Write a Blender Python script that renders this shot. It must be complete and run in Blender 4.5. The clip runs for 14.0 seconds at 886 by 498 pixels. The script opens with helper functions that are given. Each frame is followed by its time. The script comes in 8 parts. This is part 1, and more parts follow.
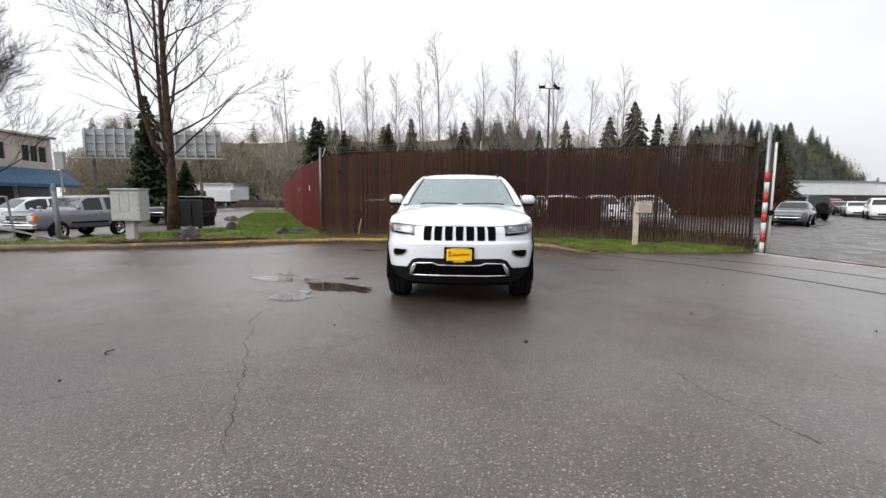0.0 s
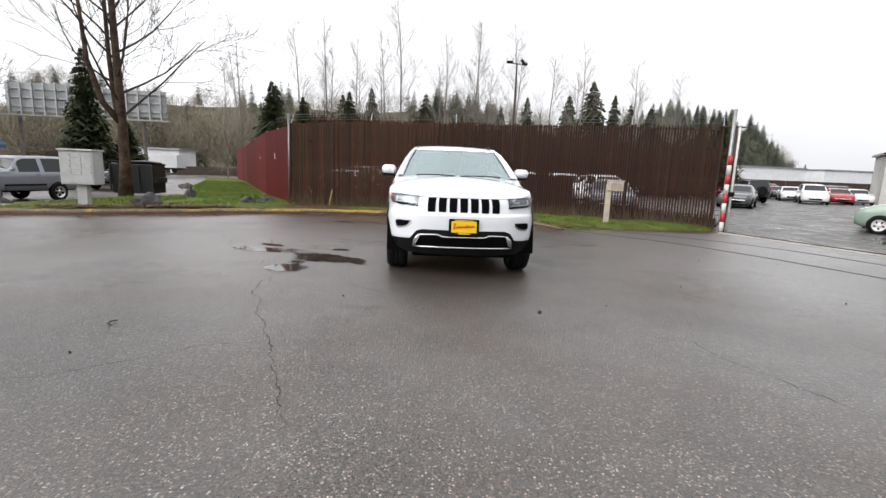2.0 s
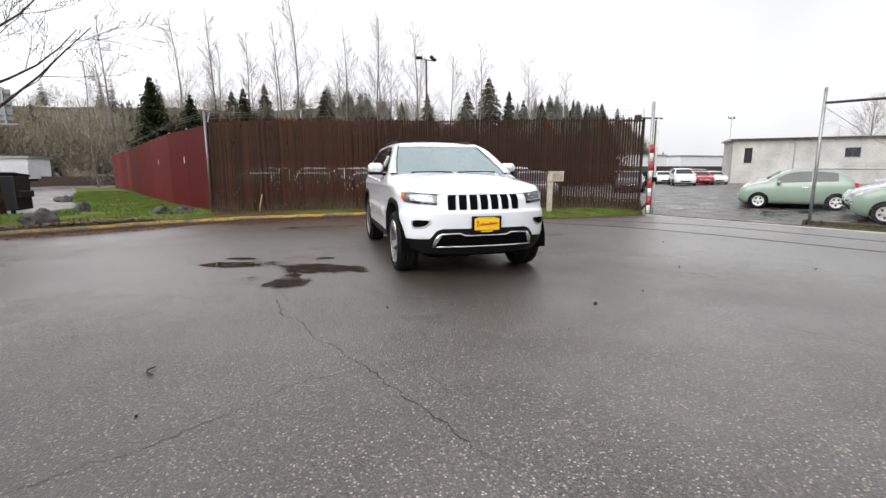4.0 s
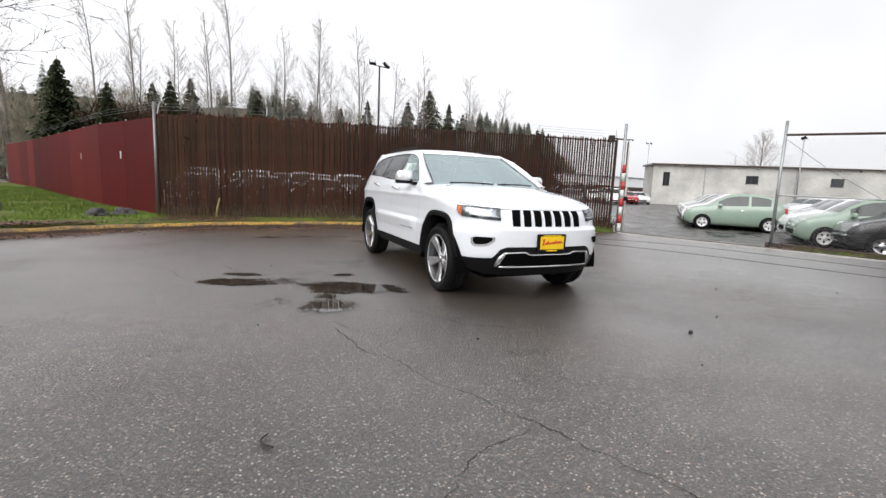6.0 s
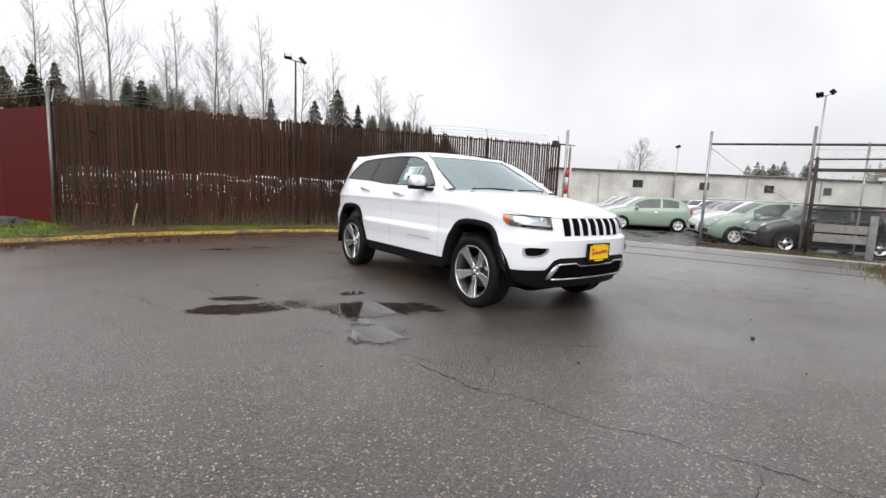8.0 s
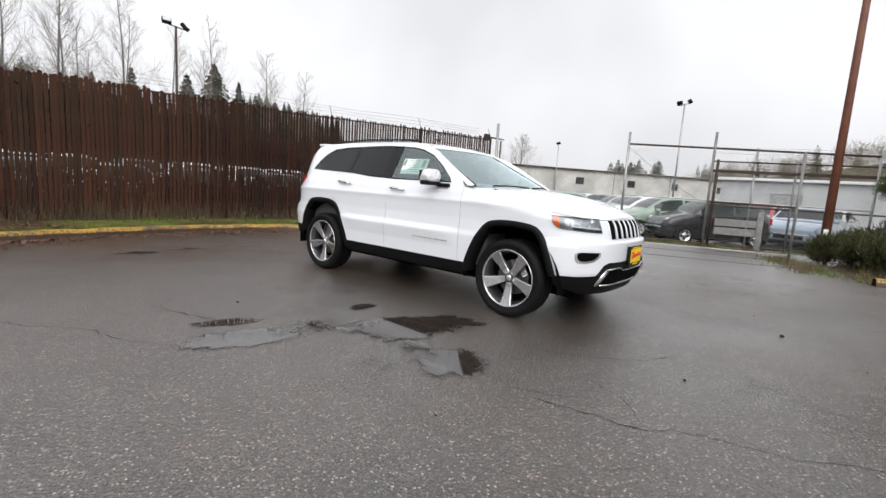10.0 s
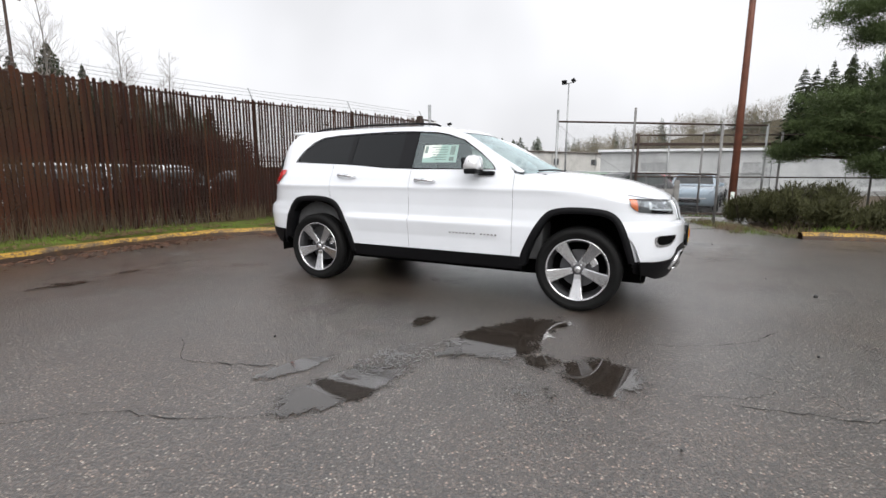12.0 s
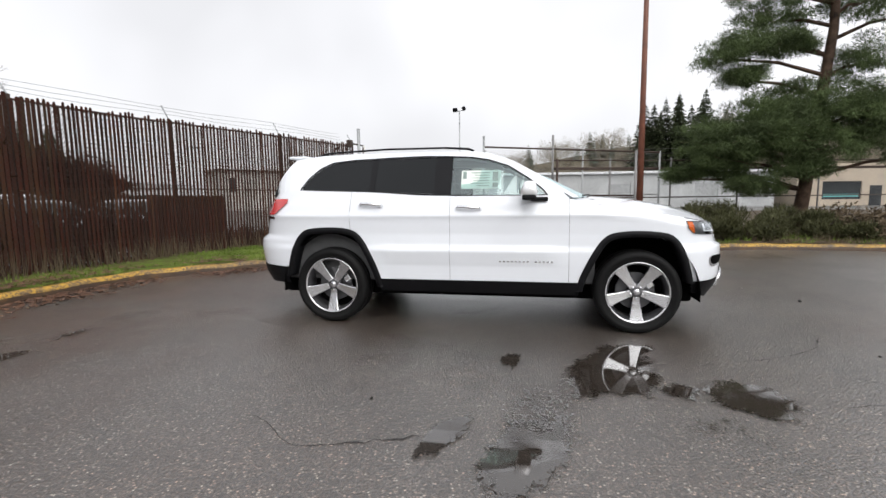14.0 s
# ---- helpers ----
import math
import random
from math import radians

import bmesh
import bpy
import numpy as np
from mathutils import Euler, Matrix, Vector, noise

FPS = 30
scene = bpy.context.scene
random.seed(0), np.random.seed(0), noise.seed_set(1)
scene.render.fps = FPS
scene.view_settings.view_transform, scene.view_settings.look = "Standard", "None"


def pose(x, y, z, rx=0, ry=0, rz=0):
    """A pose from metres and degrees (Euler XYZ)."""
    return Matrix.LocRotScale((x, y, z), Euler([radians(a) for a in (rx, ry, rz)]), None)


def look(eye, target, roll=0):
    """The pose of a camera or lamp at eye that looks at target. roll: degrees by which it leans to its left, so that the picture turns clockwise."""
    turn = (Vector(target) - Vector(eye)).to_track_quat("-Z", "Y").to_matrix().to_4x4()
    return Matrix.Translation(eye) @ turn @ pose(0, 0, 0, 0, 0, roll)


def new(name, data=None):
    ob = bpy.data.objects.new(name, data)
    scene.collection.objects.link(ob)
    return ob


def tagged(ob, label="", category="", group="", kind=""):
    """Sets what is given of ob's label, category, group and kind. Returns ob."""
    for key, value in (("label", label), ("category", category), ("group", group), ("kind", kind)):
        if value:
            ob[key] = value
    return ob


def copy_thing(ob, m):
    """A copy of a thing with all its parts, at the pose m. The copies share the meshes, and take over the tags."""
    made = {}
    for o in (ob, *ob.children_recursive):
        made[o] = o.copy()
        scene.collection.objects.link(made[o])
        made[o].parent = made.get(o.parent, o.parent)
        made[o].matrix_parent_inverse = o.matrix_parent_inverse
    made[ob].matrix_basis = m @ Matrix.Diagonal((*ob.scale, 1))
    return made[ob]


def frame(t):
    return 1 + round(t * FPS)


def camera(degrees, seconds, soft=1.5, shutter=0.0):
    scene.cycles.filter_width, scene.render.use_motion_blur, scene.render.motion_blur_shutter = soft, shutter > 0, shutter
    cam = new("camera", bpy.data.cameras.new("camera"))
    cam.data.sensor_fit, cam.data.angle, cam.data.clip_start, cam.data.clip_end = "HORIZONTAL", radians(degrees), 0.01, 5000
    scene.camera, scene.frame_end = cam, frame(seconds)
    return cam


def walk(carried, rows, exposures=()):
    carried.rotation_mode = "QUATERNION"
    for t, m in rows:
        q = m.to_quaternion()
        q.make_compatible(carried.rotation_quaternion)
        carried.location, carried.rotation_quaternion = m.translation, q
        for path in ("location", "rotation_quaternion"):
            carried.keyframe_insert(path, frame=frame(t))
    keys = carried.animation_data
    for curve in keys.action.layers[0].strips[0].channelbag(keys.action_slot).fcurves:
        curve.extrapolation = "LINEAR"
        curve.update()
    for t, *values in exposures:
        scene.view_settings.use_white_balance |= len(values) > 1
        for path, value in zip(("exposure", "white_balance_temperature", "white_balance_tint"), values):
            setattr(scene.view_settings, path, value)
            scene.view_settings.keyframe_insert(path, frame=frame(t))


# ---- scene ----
cam = camera(87.7, 14.0)
PATH = [
    (0, (0.514, -0.112, 1.33), (0.325, 1.867, 1.11), 0.4),
    (0.5, (0.511, -0.119, 1.327), (0.343, 1.861, 1.103), 0.8),
    (1, (0.436, -0.131, 1.316), (0.262, 1.845, 1.065), 2.8),
    (1.5, (0.185, -0.144, 1.307), (0.151, 1.834, 1.015), 2.1),
    (2, (-0.076, -0.126, 1.28), (-0.066, 1.847, 0.956), 2.2),
    (2.5, (-0.374, -0.009, 1.262), (-0.231, 1.962, 0.957), 0.6),
    (3, (-0.71, 0.079, 1.258), (-0.503, 2.047, 0.963), 1.1),
    (3.2, (-0.876, 0.108, 1.26), (-0.62, 2.067, 0.947), 0.4),
    (5.3, (-2.248, 0.87, 1.224), (-1.63, 2.746, 0.912), 2.4),
    (5.5, (-2.37, 0.992, 1.228), (-1.729, 2.861, 0.917), 2.4),
    (6, (-2.679, 1.247, 1.227), (-1.939, 3.085, 0.948), 2.4),
    (6.5, (-2.974, 1.508, 1.219), (-2.173, 3.32, 0.949), 1.6),
    (7, (-3.218, 1.799, 1.225), (-2.347, 3.583, 0.981), 0.7),
    (7.5, (-3.483, 2.063, 1.227), (-2.48, 3.78, 1.011), 1.4),
    (8, (-3.716, 2.339, 1.215), (-2.606, 3.984, 0.962), 2.5),
    (8.5, (-3.911, 2.665, 1.214), (-2.694, 4.223, 0.91), 1.9),
    (8.7, (-4.001, 2.794, 1.212), (-2.742, 4.319, 0.916), 2.7),
    (10.8, (-4.595, 4.361, 1.217), (-3.01, 5.546, 0.929), 0.8),
    (11, (-4.624, 4.523, 1.213), (-3.015, 5.675, 0.924), 0.1),
    (11.5, (-4.714, 4.921, 1.219), (-3.036, 5.976, 0.951), 1.5),
    (12, (-4.86, 5.307, 1.218), (-3.118, 6.234, 0.894), 0.3),
    (12.5, (-4.937, 5.7, 1.209), (-3.156, 6.547, 0.877), -0.2),
    (13, (-5.026, 6.093, 1.231), (-3.155, 6.752, 0.969), -0.4),
    (13.5, (-5.116, 6.506, 1.237), (-3.217, 7.074, 0.975), -0.7),
    (14, (-5.114, 6.881, 1.252), (-3.181, 7.344, 1.027), -0.7),
]
walk(cam, [(t, look(eye, target, roll)) for t, eye, target, roll in PATH], exposures=[(0.0, 0.31), (0.6, 0.49), (3.0, 0.46), (6.5, 0.41), (8.5, 0.33), (11.5, 0.30), (12.5, 0.38), (14.0, 0.36)])

# world: a bright overcast sky and one broad, weak sun behind the cloud
SUN_AZ, SUN_EL = 232.0, 42.0
world = bpy.data.worlds.new("world")
scene.world = world
world.use_nodes = True
_n, _l = world.node_tree.nodes, world.node_tree.links
_n.clear()
_sky = _n.new("ShaderNodeTexSky")
_sky.sky_type = "NISHITA"
_sky.sun_disc = False
_sky.sun_elevation, _sky.sun_rotation = radians(SUN_EL), radians(SUN_AZ)
_sky.air_density, _sky.dust_density, _sky.ozone_density = 1.0, 4.0, 1.0
_hs = _n.new("ShaderNodeHueSaturation")
_hs.inputs["Saturation"].default_value = 0.10
_mix = _n.new("ShaderNodeMix")
_mix.data_type = "RGBA"
_mix.inputs[0].default_value = 0.7
_mix.inputs[7].default_value = (8.75, 8.8, 9.15, 1)
_tc, _cl, _cr = _n.new("ShaderNodeTexCoord"), _n.new("ShaderNodeTexNoise"), _n.new("ShaderNodeMapRange")
_cl.inputs["Scale"].default_value, _cl.inputs["Detail"].default_value = 2.2, 3.0
_cr.inputs["From Min"].default_value, _cr.inputs["From Max"].default_value = 0.35, 0.65
_cr.inputs["To Min"].default_value, _cr.inputs["To Max"].default_value = 0.86, 1.04
_l.new(_tc.outputs["Generated"], _cl.inputs["Vector"])
_l.new(_cl.outputs["Fac"], _cr.inputs["Value"])
_bg = _n.new("ShaderNodeBackground")
_cm = _n.new("ShaderNodeVectorMath")
_cm.operation = "SCALE"
_bg.inputs["Strength"].default_value = 0.125
_wo = _n.new("ShaderNodeOutputWorld")
_l.new(_sky.outputs[0], _hs.inputs["Color"])
_l.new(_hs.outputs[0], _mix.inputs[6])
# the overcast dims smoothly towards the east, away from the veiled sun
_dim, _fall, _mul = _n.new("ShaderNodeVectorMath"), _n.new("ShaderNodeMapRange"), _n.new("ShaderNodeMath")
_dim.operation, _mul.operation = "DOT_PRODUCT", "MULTIPLY"
_dim.inputs[1].default_value = (0.88, 0.42, -0.2)
_fall.interpolation_type = "SMOOTHSTEP"
_fall.inputs["From Min"].default_value, _fall.inputs["From Max"].default_value = 0.1, 1.0
_fall.inputs["To Min"].default_value, _fall.inputs["To Max"].default_value = 1.08, 0.84
_l.new(_tc.outputs["Generated"], _dim.inputs[0])
_l.new(_dim.outputs["Value"], _fall.inputs["Value"])
_l.new(_cr.outputs[0], _mul.inputs[0])
_l.new(_fall.outputs[0], _mul.inputs[1])
_l.new(_mix.outputs[2], _cm.inputs[0])
_l.new(_mul.outputs[0], _cm.inputs["Scale"])
_l.new(_cm.outputs[0], _bg.inputs["Color"])
_l.new(_bg.outputs[0], _wo.inputs["Surface"])
sun = new("sun", bpy.data.lights.new("sun", "SUN"))
sun.data.energy, sun.data.angle, sun.data.color = 1.4, radians(60), (1.0, 0.985, 0.97)
sun.matrix_world = look((0, 0, 30), (30 * math.sin(radians(SUN_AZ)) * -1, 30 * -math.cos(radians(SUN_AZ)), 30 - 30 * math.tan(radians(SUN_EL))))


# ---- materials ----
def nodes_of(name):
    m = bpy.data.materials.new(name)
    m.use_nodes = True
    nt = m.node_tree
    return m, nt.nodes, nt.links, nt.nodes["Principled BSDF"]


def coords(n, l, scale, kind="Object"):
    tc, mp = n.new("ShaderNodeTexCoord"), n.new("ShaderNodeMapping")
    mp.inputs["Scale"].default_value = scale if isinstance(scale, tuple) else (scale,) * 3
    l.new(tc.outputs[kind], mp.inputs[0])
    return mp.outputs[0]


def noise_at(n, l, vec, scale, detail=4.0, rough=0.6):
    t = n.new("ShaderNodeTexNoise")
    t.inputs["Scale"].default_value, t.inputs["Detail"].default_value, t.inputs["Roughness"].default_value = scale, detail, rough
    l.new(vec, t.inputs["Vector"])
    return t.outputs["Fac"]


def ramp(n, l, fac, stops):
    r = n.new("ShaderNodeValToRGB")
    e = r.color_ramp.elements
    while len(e) < len(stops):
        e.new(0.5)
    for k, (p, c) in zip(e, stops):
        k.position, k.color = p, (c if len(c) == 4 else (*c, 1)) if isinstance(c, tuple) else (c, c, c, 1)
    l.new(fac, r.inputs[0])
    return r.outputs[0]


def mixed(n, l, fac, a, b, mode="MIX"):
    x = n.new("ShaderNodeMix")
    x.data_type, x.blend_type = "RGBA", mode
    for sock, v in ((x.inputs[0], fac), (x.inputs[6], a), (x.inputs[7], b)):
        if hasattr(v, "is_output"):
            l.new(v, sock)
        else:
            sock.default_value = v if not isinstance(v, tuple) else (*v, 1)
    return x.outputs[2]


def bumped(n, l, bsdf, height, strength, distance=0.01):
    b = n.new("ShaderNodeBump")
    b.inputs["Strength"].default_value, b.inputs["Distance"].default_value = strength, distance
    l.new(height, b.inputs["Height"])
    l.new(b.outputs[0], bsdf.inputs["Normal"])


def plain(name, color, rough=0.5, metal=0.0, spec=0.5, coat=0.0, vary=0.12, scale=6.0, bump=0.0, bscale=40.0, noisy_rough=0.1):
    """A surface of one base colour with two scales of slight wear, and fine relief."""
    m, n, l, b = nodes_of(name)
    v = coords(n, l, 1.0)
    big, small = noise_at(n, l, v, scale), noise_at(n, l, v, scale * 9)
    lo = tuple(max(0, c * (1 - vary)) for c in color)
    hi = tuple(min(1, c * (1 + vary)) for c in color)
    c1 = ramp(n, l, big, [(0.3, lo), (0.7, hi)])
    c2 = mixed(n, l, ramp(n, l, small, [(0.45, 0.0), (0.75, vary)]), c1, tuple(c * 0.6 for c in color))
    l.new(c2, b.inputs["Base Color"])
    l.new(ramp(n, l, big, [(0.3, max(0.02, rough - noisy_rough / 2)), (0.7, rough + noisy_rough / 2)]), b.inputs["Roughness"])
    b.inputs["Metallic"].default_value, b.inputs["Specular IOR Level"].default_value = metal, spec
    b.inputs["Coat Weight"].default_value, b.inputs["Coat Roughness"].default_value = coat, 0.04
    if bump:
        bumped(n, l, b, noise_at(n, l, v, bscale), bump, 0.004)
    return m


def glass(name, tint, rough=0.01, film=0.0, sheen=(1, 1, 1)):
    """A thin pane: it lets tinted light through and mirrors by its angle; film: an even mirror share added for
    raindrops and to brighten the pane.
    """
    m, n, l, b = nodes_of(name)
    n.remove(b)
    tr, gl, fr, mx = n.new("ShaderNodeBsdfTransparent"), n.new("ShaderNodeBsdfGlossy"), n.new("ShaderNodeFresnel"), n.new("ShaderNodeMixShader")
    tr.inputs[0].default_value, gl.inputs["Roughness"].default_value, fr.inputs[0].default_value = (*tint, 1), rough, 1.52
    gl.inputs["Color"].default_value = (*sheen, 1)
    ad = n.new("ShaderNodeMath")
    ad.operation, ad.use_clamp = "ADD", True
    ad.inputs[1].default_value = film
    l.new(fr.outputs[0], ad.inputs[0])
    l.new(ad.outputs[0], mx.inputs[0])
    l.new(tr.outputs[0], mx.inputs[1])
    l.new(gl.outputs[0], mx.inputs[2])
    l.new(mx.outputs[0], n["Material Output"].inputs[0])
    return m


def asphalt_material():
    m, n, l, b = nodes_of("wet_asphalt")
    v = coords(n, l, 1.0)
    stone = n.new("ShaderNodeTexVoronoi")
    stone.inputs["Scale"].default_value = 130.0
    l.new(v, stone.inputs["Vector"])
    big = noise_at(n, l, v, 0.28, 5.0, 0.55)
    mid = noise_at(n, l, v, 1.7, 5.0)
    fine = noise_at(n, l, v, 90.0, 3.0)
    pick = n.new("ShaderNodeSeparateColor")
    l.new(stone.outputs["Color"], pick.inputs[0])
    base = ramp(n, l, mid, [(0.3, (0.046, 0.036, 0.028)), (0.7, (0.086, 0.067, 0.053))])
    grit = mixed(n, l, ramp(n, l, pick.outputs[0], [(0.0, 0.0), (0.55, 0.0), (0.95, 0.7)]), base, mixed(n, l, pick.outputs[2], (0.200, 0.152, 0.130), (0.140, 0.150, 0.134)))
    pale = mixed(n, l, ramp(n, l, pick.outputs[1], [(0.0, 0.0), (0.975, 0.0), (0.995, 1.0)]), grit, (0.36, 0.335, 0.305))
    big_stone = n.new("ShaderNodeTexVoronoi")
    big_stone.inputs["Scale"].default_value = 68.0
    l.new(v, big_stone.inputs["Vector"])
    pick2 = n.new("ShaderNodeSeparateColor")
    l.new(big_stone.outputs["Color"], pick2.inputs[0])
    body = ramp(n, l, big_stone.outputs["Distance"], [(0.25, 1.0), (0.5, 0.0)])
    many = ramp(n, l, pick2.outputs[0], [(0.0, 0.0), (0.74, 0.0), (0.97, 1.0)])
    pale = mixed(n, l, mixed(n, l, 1.0, body, many, "MULTIPLY"), pale, mixed(n, l, pick2.outputs[2], (0.52, 0.40, 0.335), (0.48, 0.48, 0.44)))
    dark = mixed(n, l, ramp(n, l, fine, [(0.3, 0.55), (0.5, 0.0)]), pale, (0.016, 0.014, 0.013))
    rusty = noise_at(n, l, v, 0.45, 4.0, 0.55)
    dark = mixed(n, l, ramp(n, l, rusty, [(0.40, 0.0), (0.62, 0.55)]), dark, mixed(n, l, 1.0, dark, (0.95, 0.74, 0.60), "MULTIPLY"))
    gaps = ramp(n, l, big_stone.outputs["Distance"], [(0.34, 1.0), (0.66, 0.35)])
    dark = mixed(n, l, 1.0, dark, gaps, "MULTIPLY")
    # brown silt washed against the kerb
    pos = n.new("ShaderNodeSeparateXYZ")
    l.new(v, pos.inputs[0])
    near = n.new("ShaderNodeMapRange")
    near.inputs["From Min"].default_value, near.inputs["From Max"].default_value = 8.8, 12.4
    l.new(pos.outputs[1], near.inputs["Value"])
    west = n.new("ShaderNodeMapRange")
    west.inputs["From Min"].default_value, west.inputs["From Max"].default_value = 4.5, 1.5
    l.new(pos.outputs[0], west.inputs["Value"])
    part_of = mixed(n, l, 1.0, near.outputs[0], west.outputs[0], "MULTIPLY")
    silt = mixed(n, l, 1.0, part_of, ramp(n, l, noise_at(n, l, v, 0.9, 6.0, 0.65), [(0.38, 0.0), (0.58, 0.9)]), "MULTIPLY")
    dark = mixed(n, l, silt, dark, (0.060, 0.031, 0.021))
    # the asphalt turns softly darker towards the near corner on the street side
    px, py = n.new("ShaderNodeMapRange"), n.new("ShaderNodeMapRange")
    for q, axis, lo, hi in ((px, 0, -0.8, -3.4), (py, 1, 4.6, 2.2)):
        q.inputs["From Min"].default_value, q.inputs["From Max"].default_value = lo, hi
        q.interpolation_type = "SMOOTHSTEP"
        l.new(pos.outputs[axis], q.inputs["Value"])
    street_dark = mixed(n, l, 1.0, px.outputs[0], py.outputs[0], "MULTIPLY")
    dark = mixed(n, l, street_dark, dark, mixed(n, l, 1.0, dark, (0.62, 0.68, 0.68), "MULTIPLY"))
    l.new(dark, b.inputs["Base Color"])
    wet = ramp(n, l, big, [(0.34, 0.20), (0.62, 0.46)])
    rgh = mixed(n, l, 0.25, wet, ramp(n, l, fine, [(0.3, 0.15), (0.7, 0.5)]))
    l.new(rgh, b.inputs["Roughness"])
    b.inputs["Specular IOR Level"].default_value = 0.9
    # a film of rain lies over it in broad sheets
    film = ramp(n, l, noise_at(n, l, v, 0.33, 5.0, 0.6), [(0.38, 0.25), (0.60, 0.9)])
    # water stands longer on the flank of the lot by the gate
    flank = n.new("ShaderNodeMapRange")
    flank.interpolation_type = "SMOOTHSTEP"
    flank.inputs["From Min"].default_value, flank.inputs["From Max"].default_value = 2.2, 5.0
    l.new(pos.outputs[0], flank.inputs["Value"])
    film = mixed(n, l, flank.outputs[0], film, (1.0, 1.0, 1.0))
    # and in the hollow round the puddles
    off, hollow = n.new("ShaderNodeVectorMath"), n.new("ShaderNodeMapRange")
    off.operation = "DISTANCE"
    off.inputs[1].default_value = (-2.2, 7.2, 0.0)
    l.new(v, off.inputs[0])
    hollow.interpolation_type = "SMOOTHSTEP"
    hollow.inputs["From Min"].default_value, hollow.inputs["From Max"].default_value = 4.2, 1.2
    l.new(off.outputs["Value"], hollow.inputs["Value"])
    film = mixed(n, l, hollow.outputs[0], film, (1.0, 1.0, 1.0))
    film = mixed(n, l, street_dark, film, (0.25, 0.25, 0.25))
    l.new(film, b.inputs["Coat Weight"])
    b.inputs["Coat Roughness"].default_value = 0.38
    b.inputs["Coat IOR"].default_value = 1.68
    h = n.new("ShaderNodeMath")
    h.operation = "MULTIPLY_ADD"
    h.inputs[1].default_value = -0.8
    l.new(stone.outputs["Distance"], h.inputs[0])
    l.new(fine, h.inputs[2])
    h2 = n.new("ShaderNodeMath")
    h2.operation = "MULTIPLY_ADD"
    h2.inputs[1].default_value = -1.3
    l.new(big_stone.outputs["Distance"], h2.inputs[0])
    l.new(h.outputs[0], h2.inputs[2])
    bumped(n, l, b, h2.outputs[0], 0.8, 0.004)
    skin_of = n.new("ShaderNodeBump")
    skin_of.inputs["Strength"].default_value, skin_of.inputs["Distance"].default_value = 0.4, 0.004
    l.new(h2.outputs[0], skin_of.inputs["Height"])
    l.new(skin_of.outputs[0], b.inputs["Coat Normal"])
    return m


M_ASPHALT = asphalt_material()
M_YARD = plain("wet_yard_gravel_asphalt", (0.085, 0.080, 0.074), 0.38, spec=0.4, vary=0.85, scale=1.1, bump=0.9, bscale=22, noisy_rough=0.6)
M_CRACK = plain("crack_filler", (0.018, 0.016, 0.015), 0.6, vary=0.3)


def water_material():
    """Shallow water: a still mirror where it is deep, breaking up into the wet asphalt at its edge."""
    m, n, l, b = nodes_of("puddle_water")
    v = coords(n, l, 1.0)
    b.inputs["Base Color"].default_value = (0.034, 0.027, 0.022, 1)
    b.inputs["Roughness"].default_value = 0.035
    b.inputs["IOR"].default_value = 2.15
    chips = n.new("ShaderNodeTexVoronoi")
    chips.inputs["Scale"].default_value = 60.0
    l.new(v, chips.inputs["Vector"])
    at = n.new("ShaderNodeAttribute")
    at.attribute_name = "depth"
    add = n.new("ShaderNodeMath")
    add.operation = "MULTIPLY_ADD"
    add.inputs[1].default_value = 0.9
    l.new(noise_at(n, l, v, 7.0, 7.0, 0.65), add.inputs[0])
    l.new(at.outputs["Fac"], add.inputs[2])
    # the crowns of the stones stand out of the thin water
    poke = n.new("ShaderNodeMath")
    poke.operation = "MULTIPLY_ADD"
    poke.inputs[1].default_value = 0.42
    l.new(chips.outputs["Distance"], poke.inputs[0])
    l.new(add.outputs[0], poke.inputs[2])
    fac = ramp(n, l, poke.outputs[0], [(0.86, 0.0), (1.26, 0.90)])
    tr, mx = n.new("ShaderNodeBsdfTransparent"), n.new("ShaderNodeMixShader")
    l.new(fac, mx.inputs[0])
    l.new(tr.outputs[0], mx.inputs[1])
    l.new(b.outputs[0], mx.inputs[2])
    l.new(mx.outputs[0], n["Material Output"].inputs[0])
    return m


M_WATER = water_material()
M_CONCRETE = plain("concrete", (0.36, 0.34, 0.31), 0.6, vary=0.3, scale=3, bump=0.3)


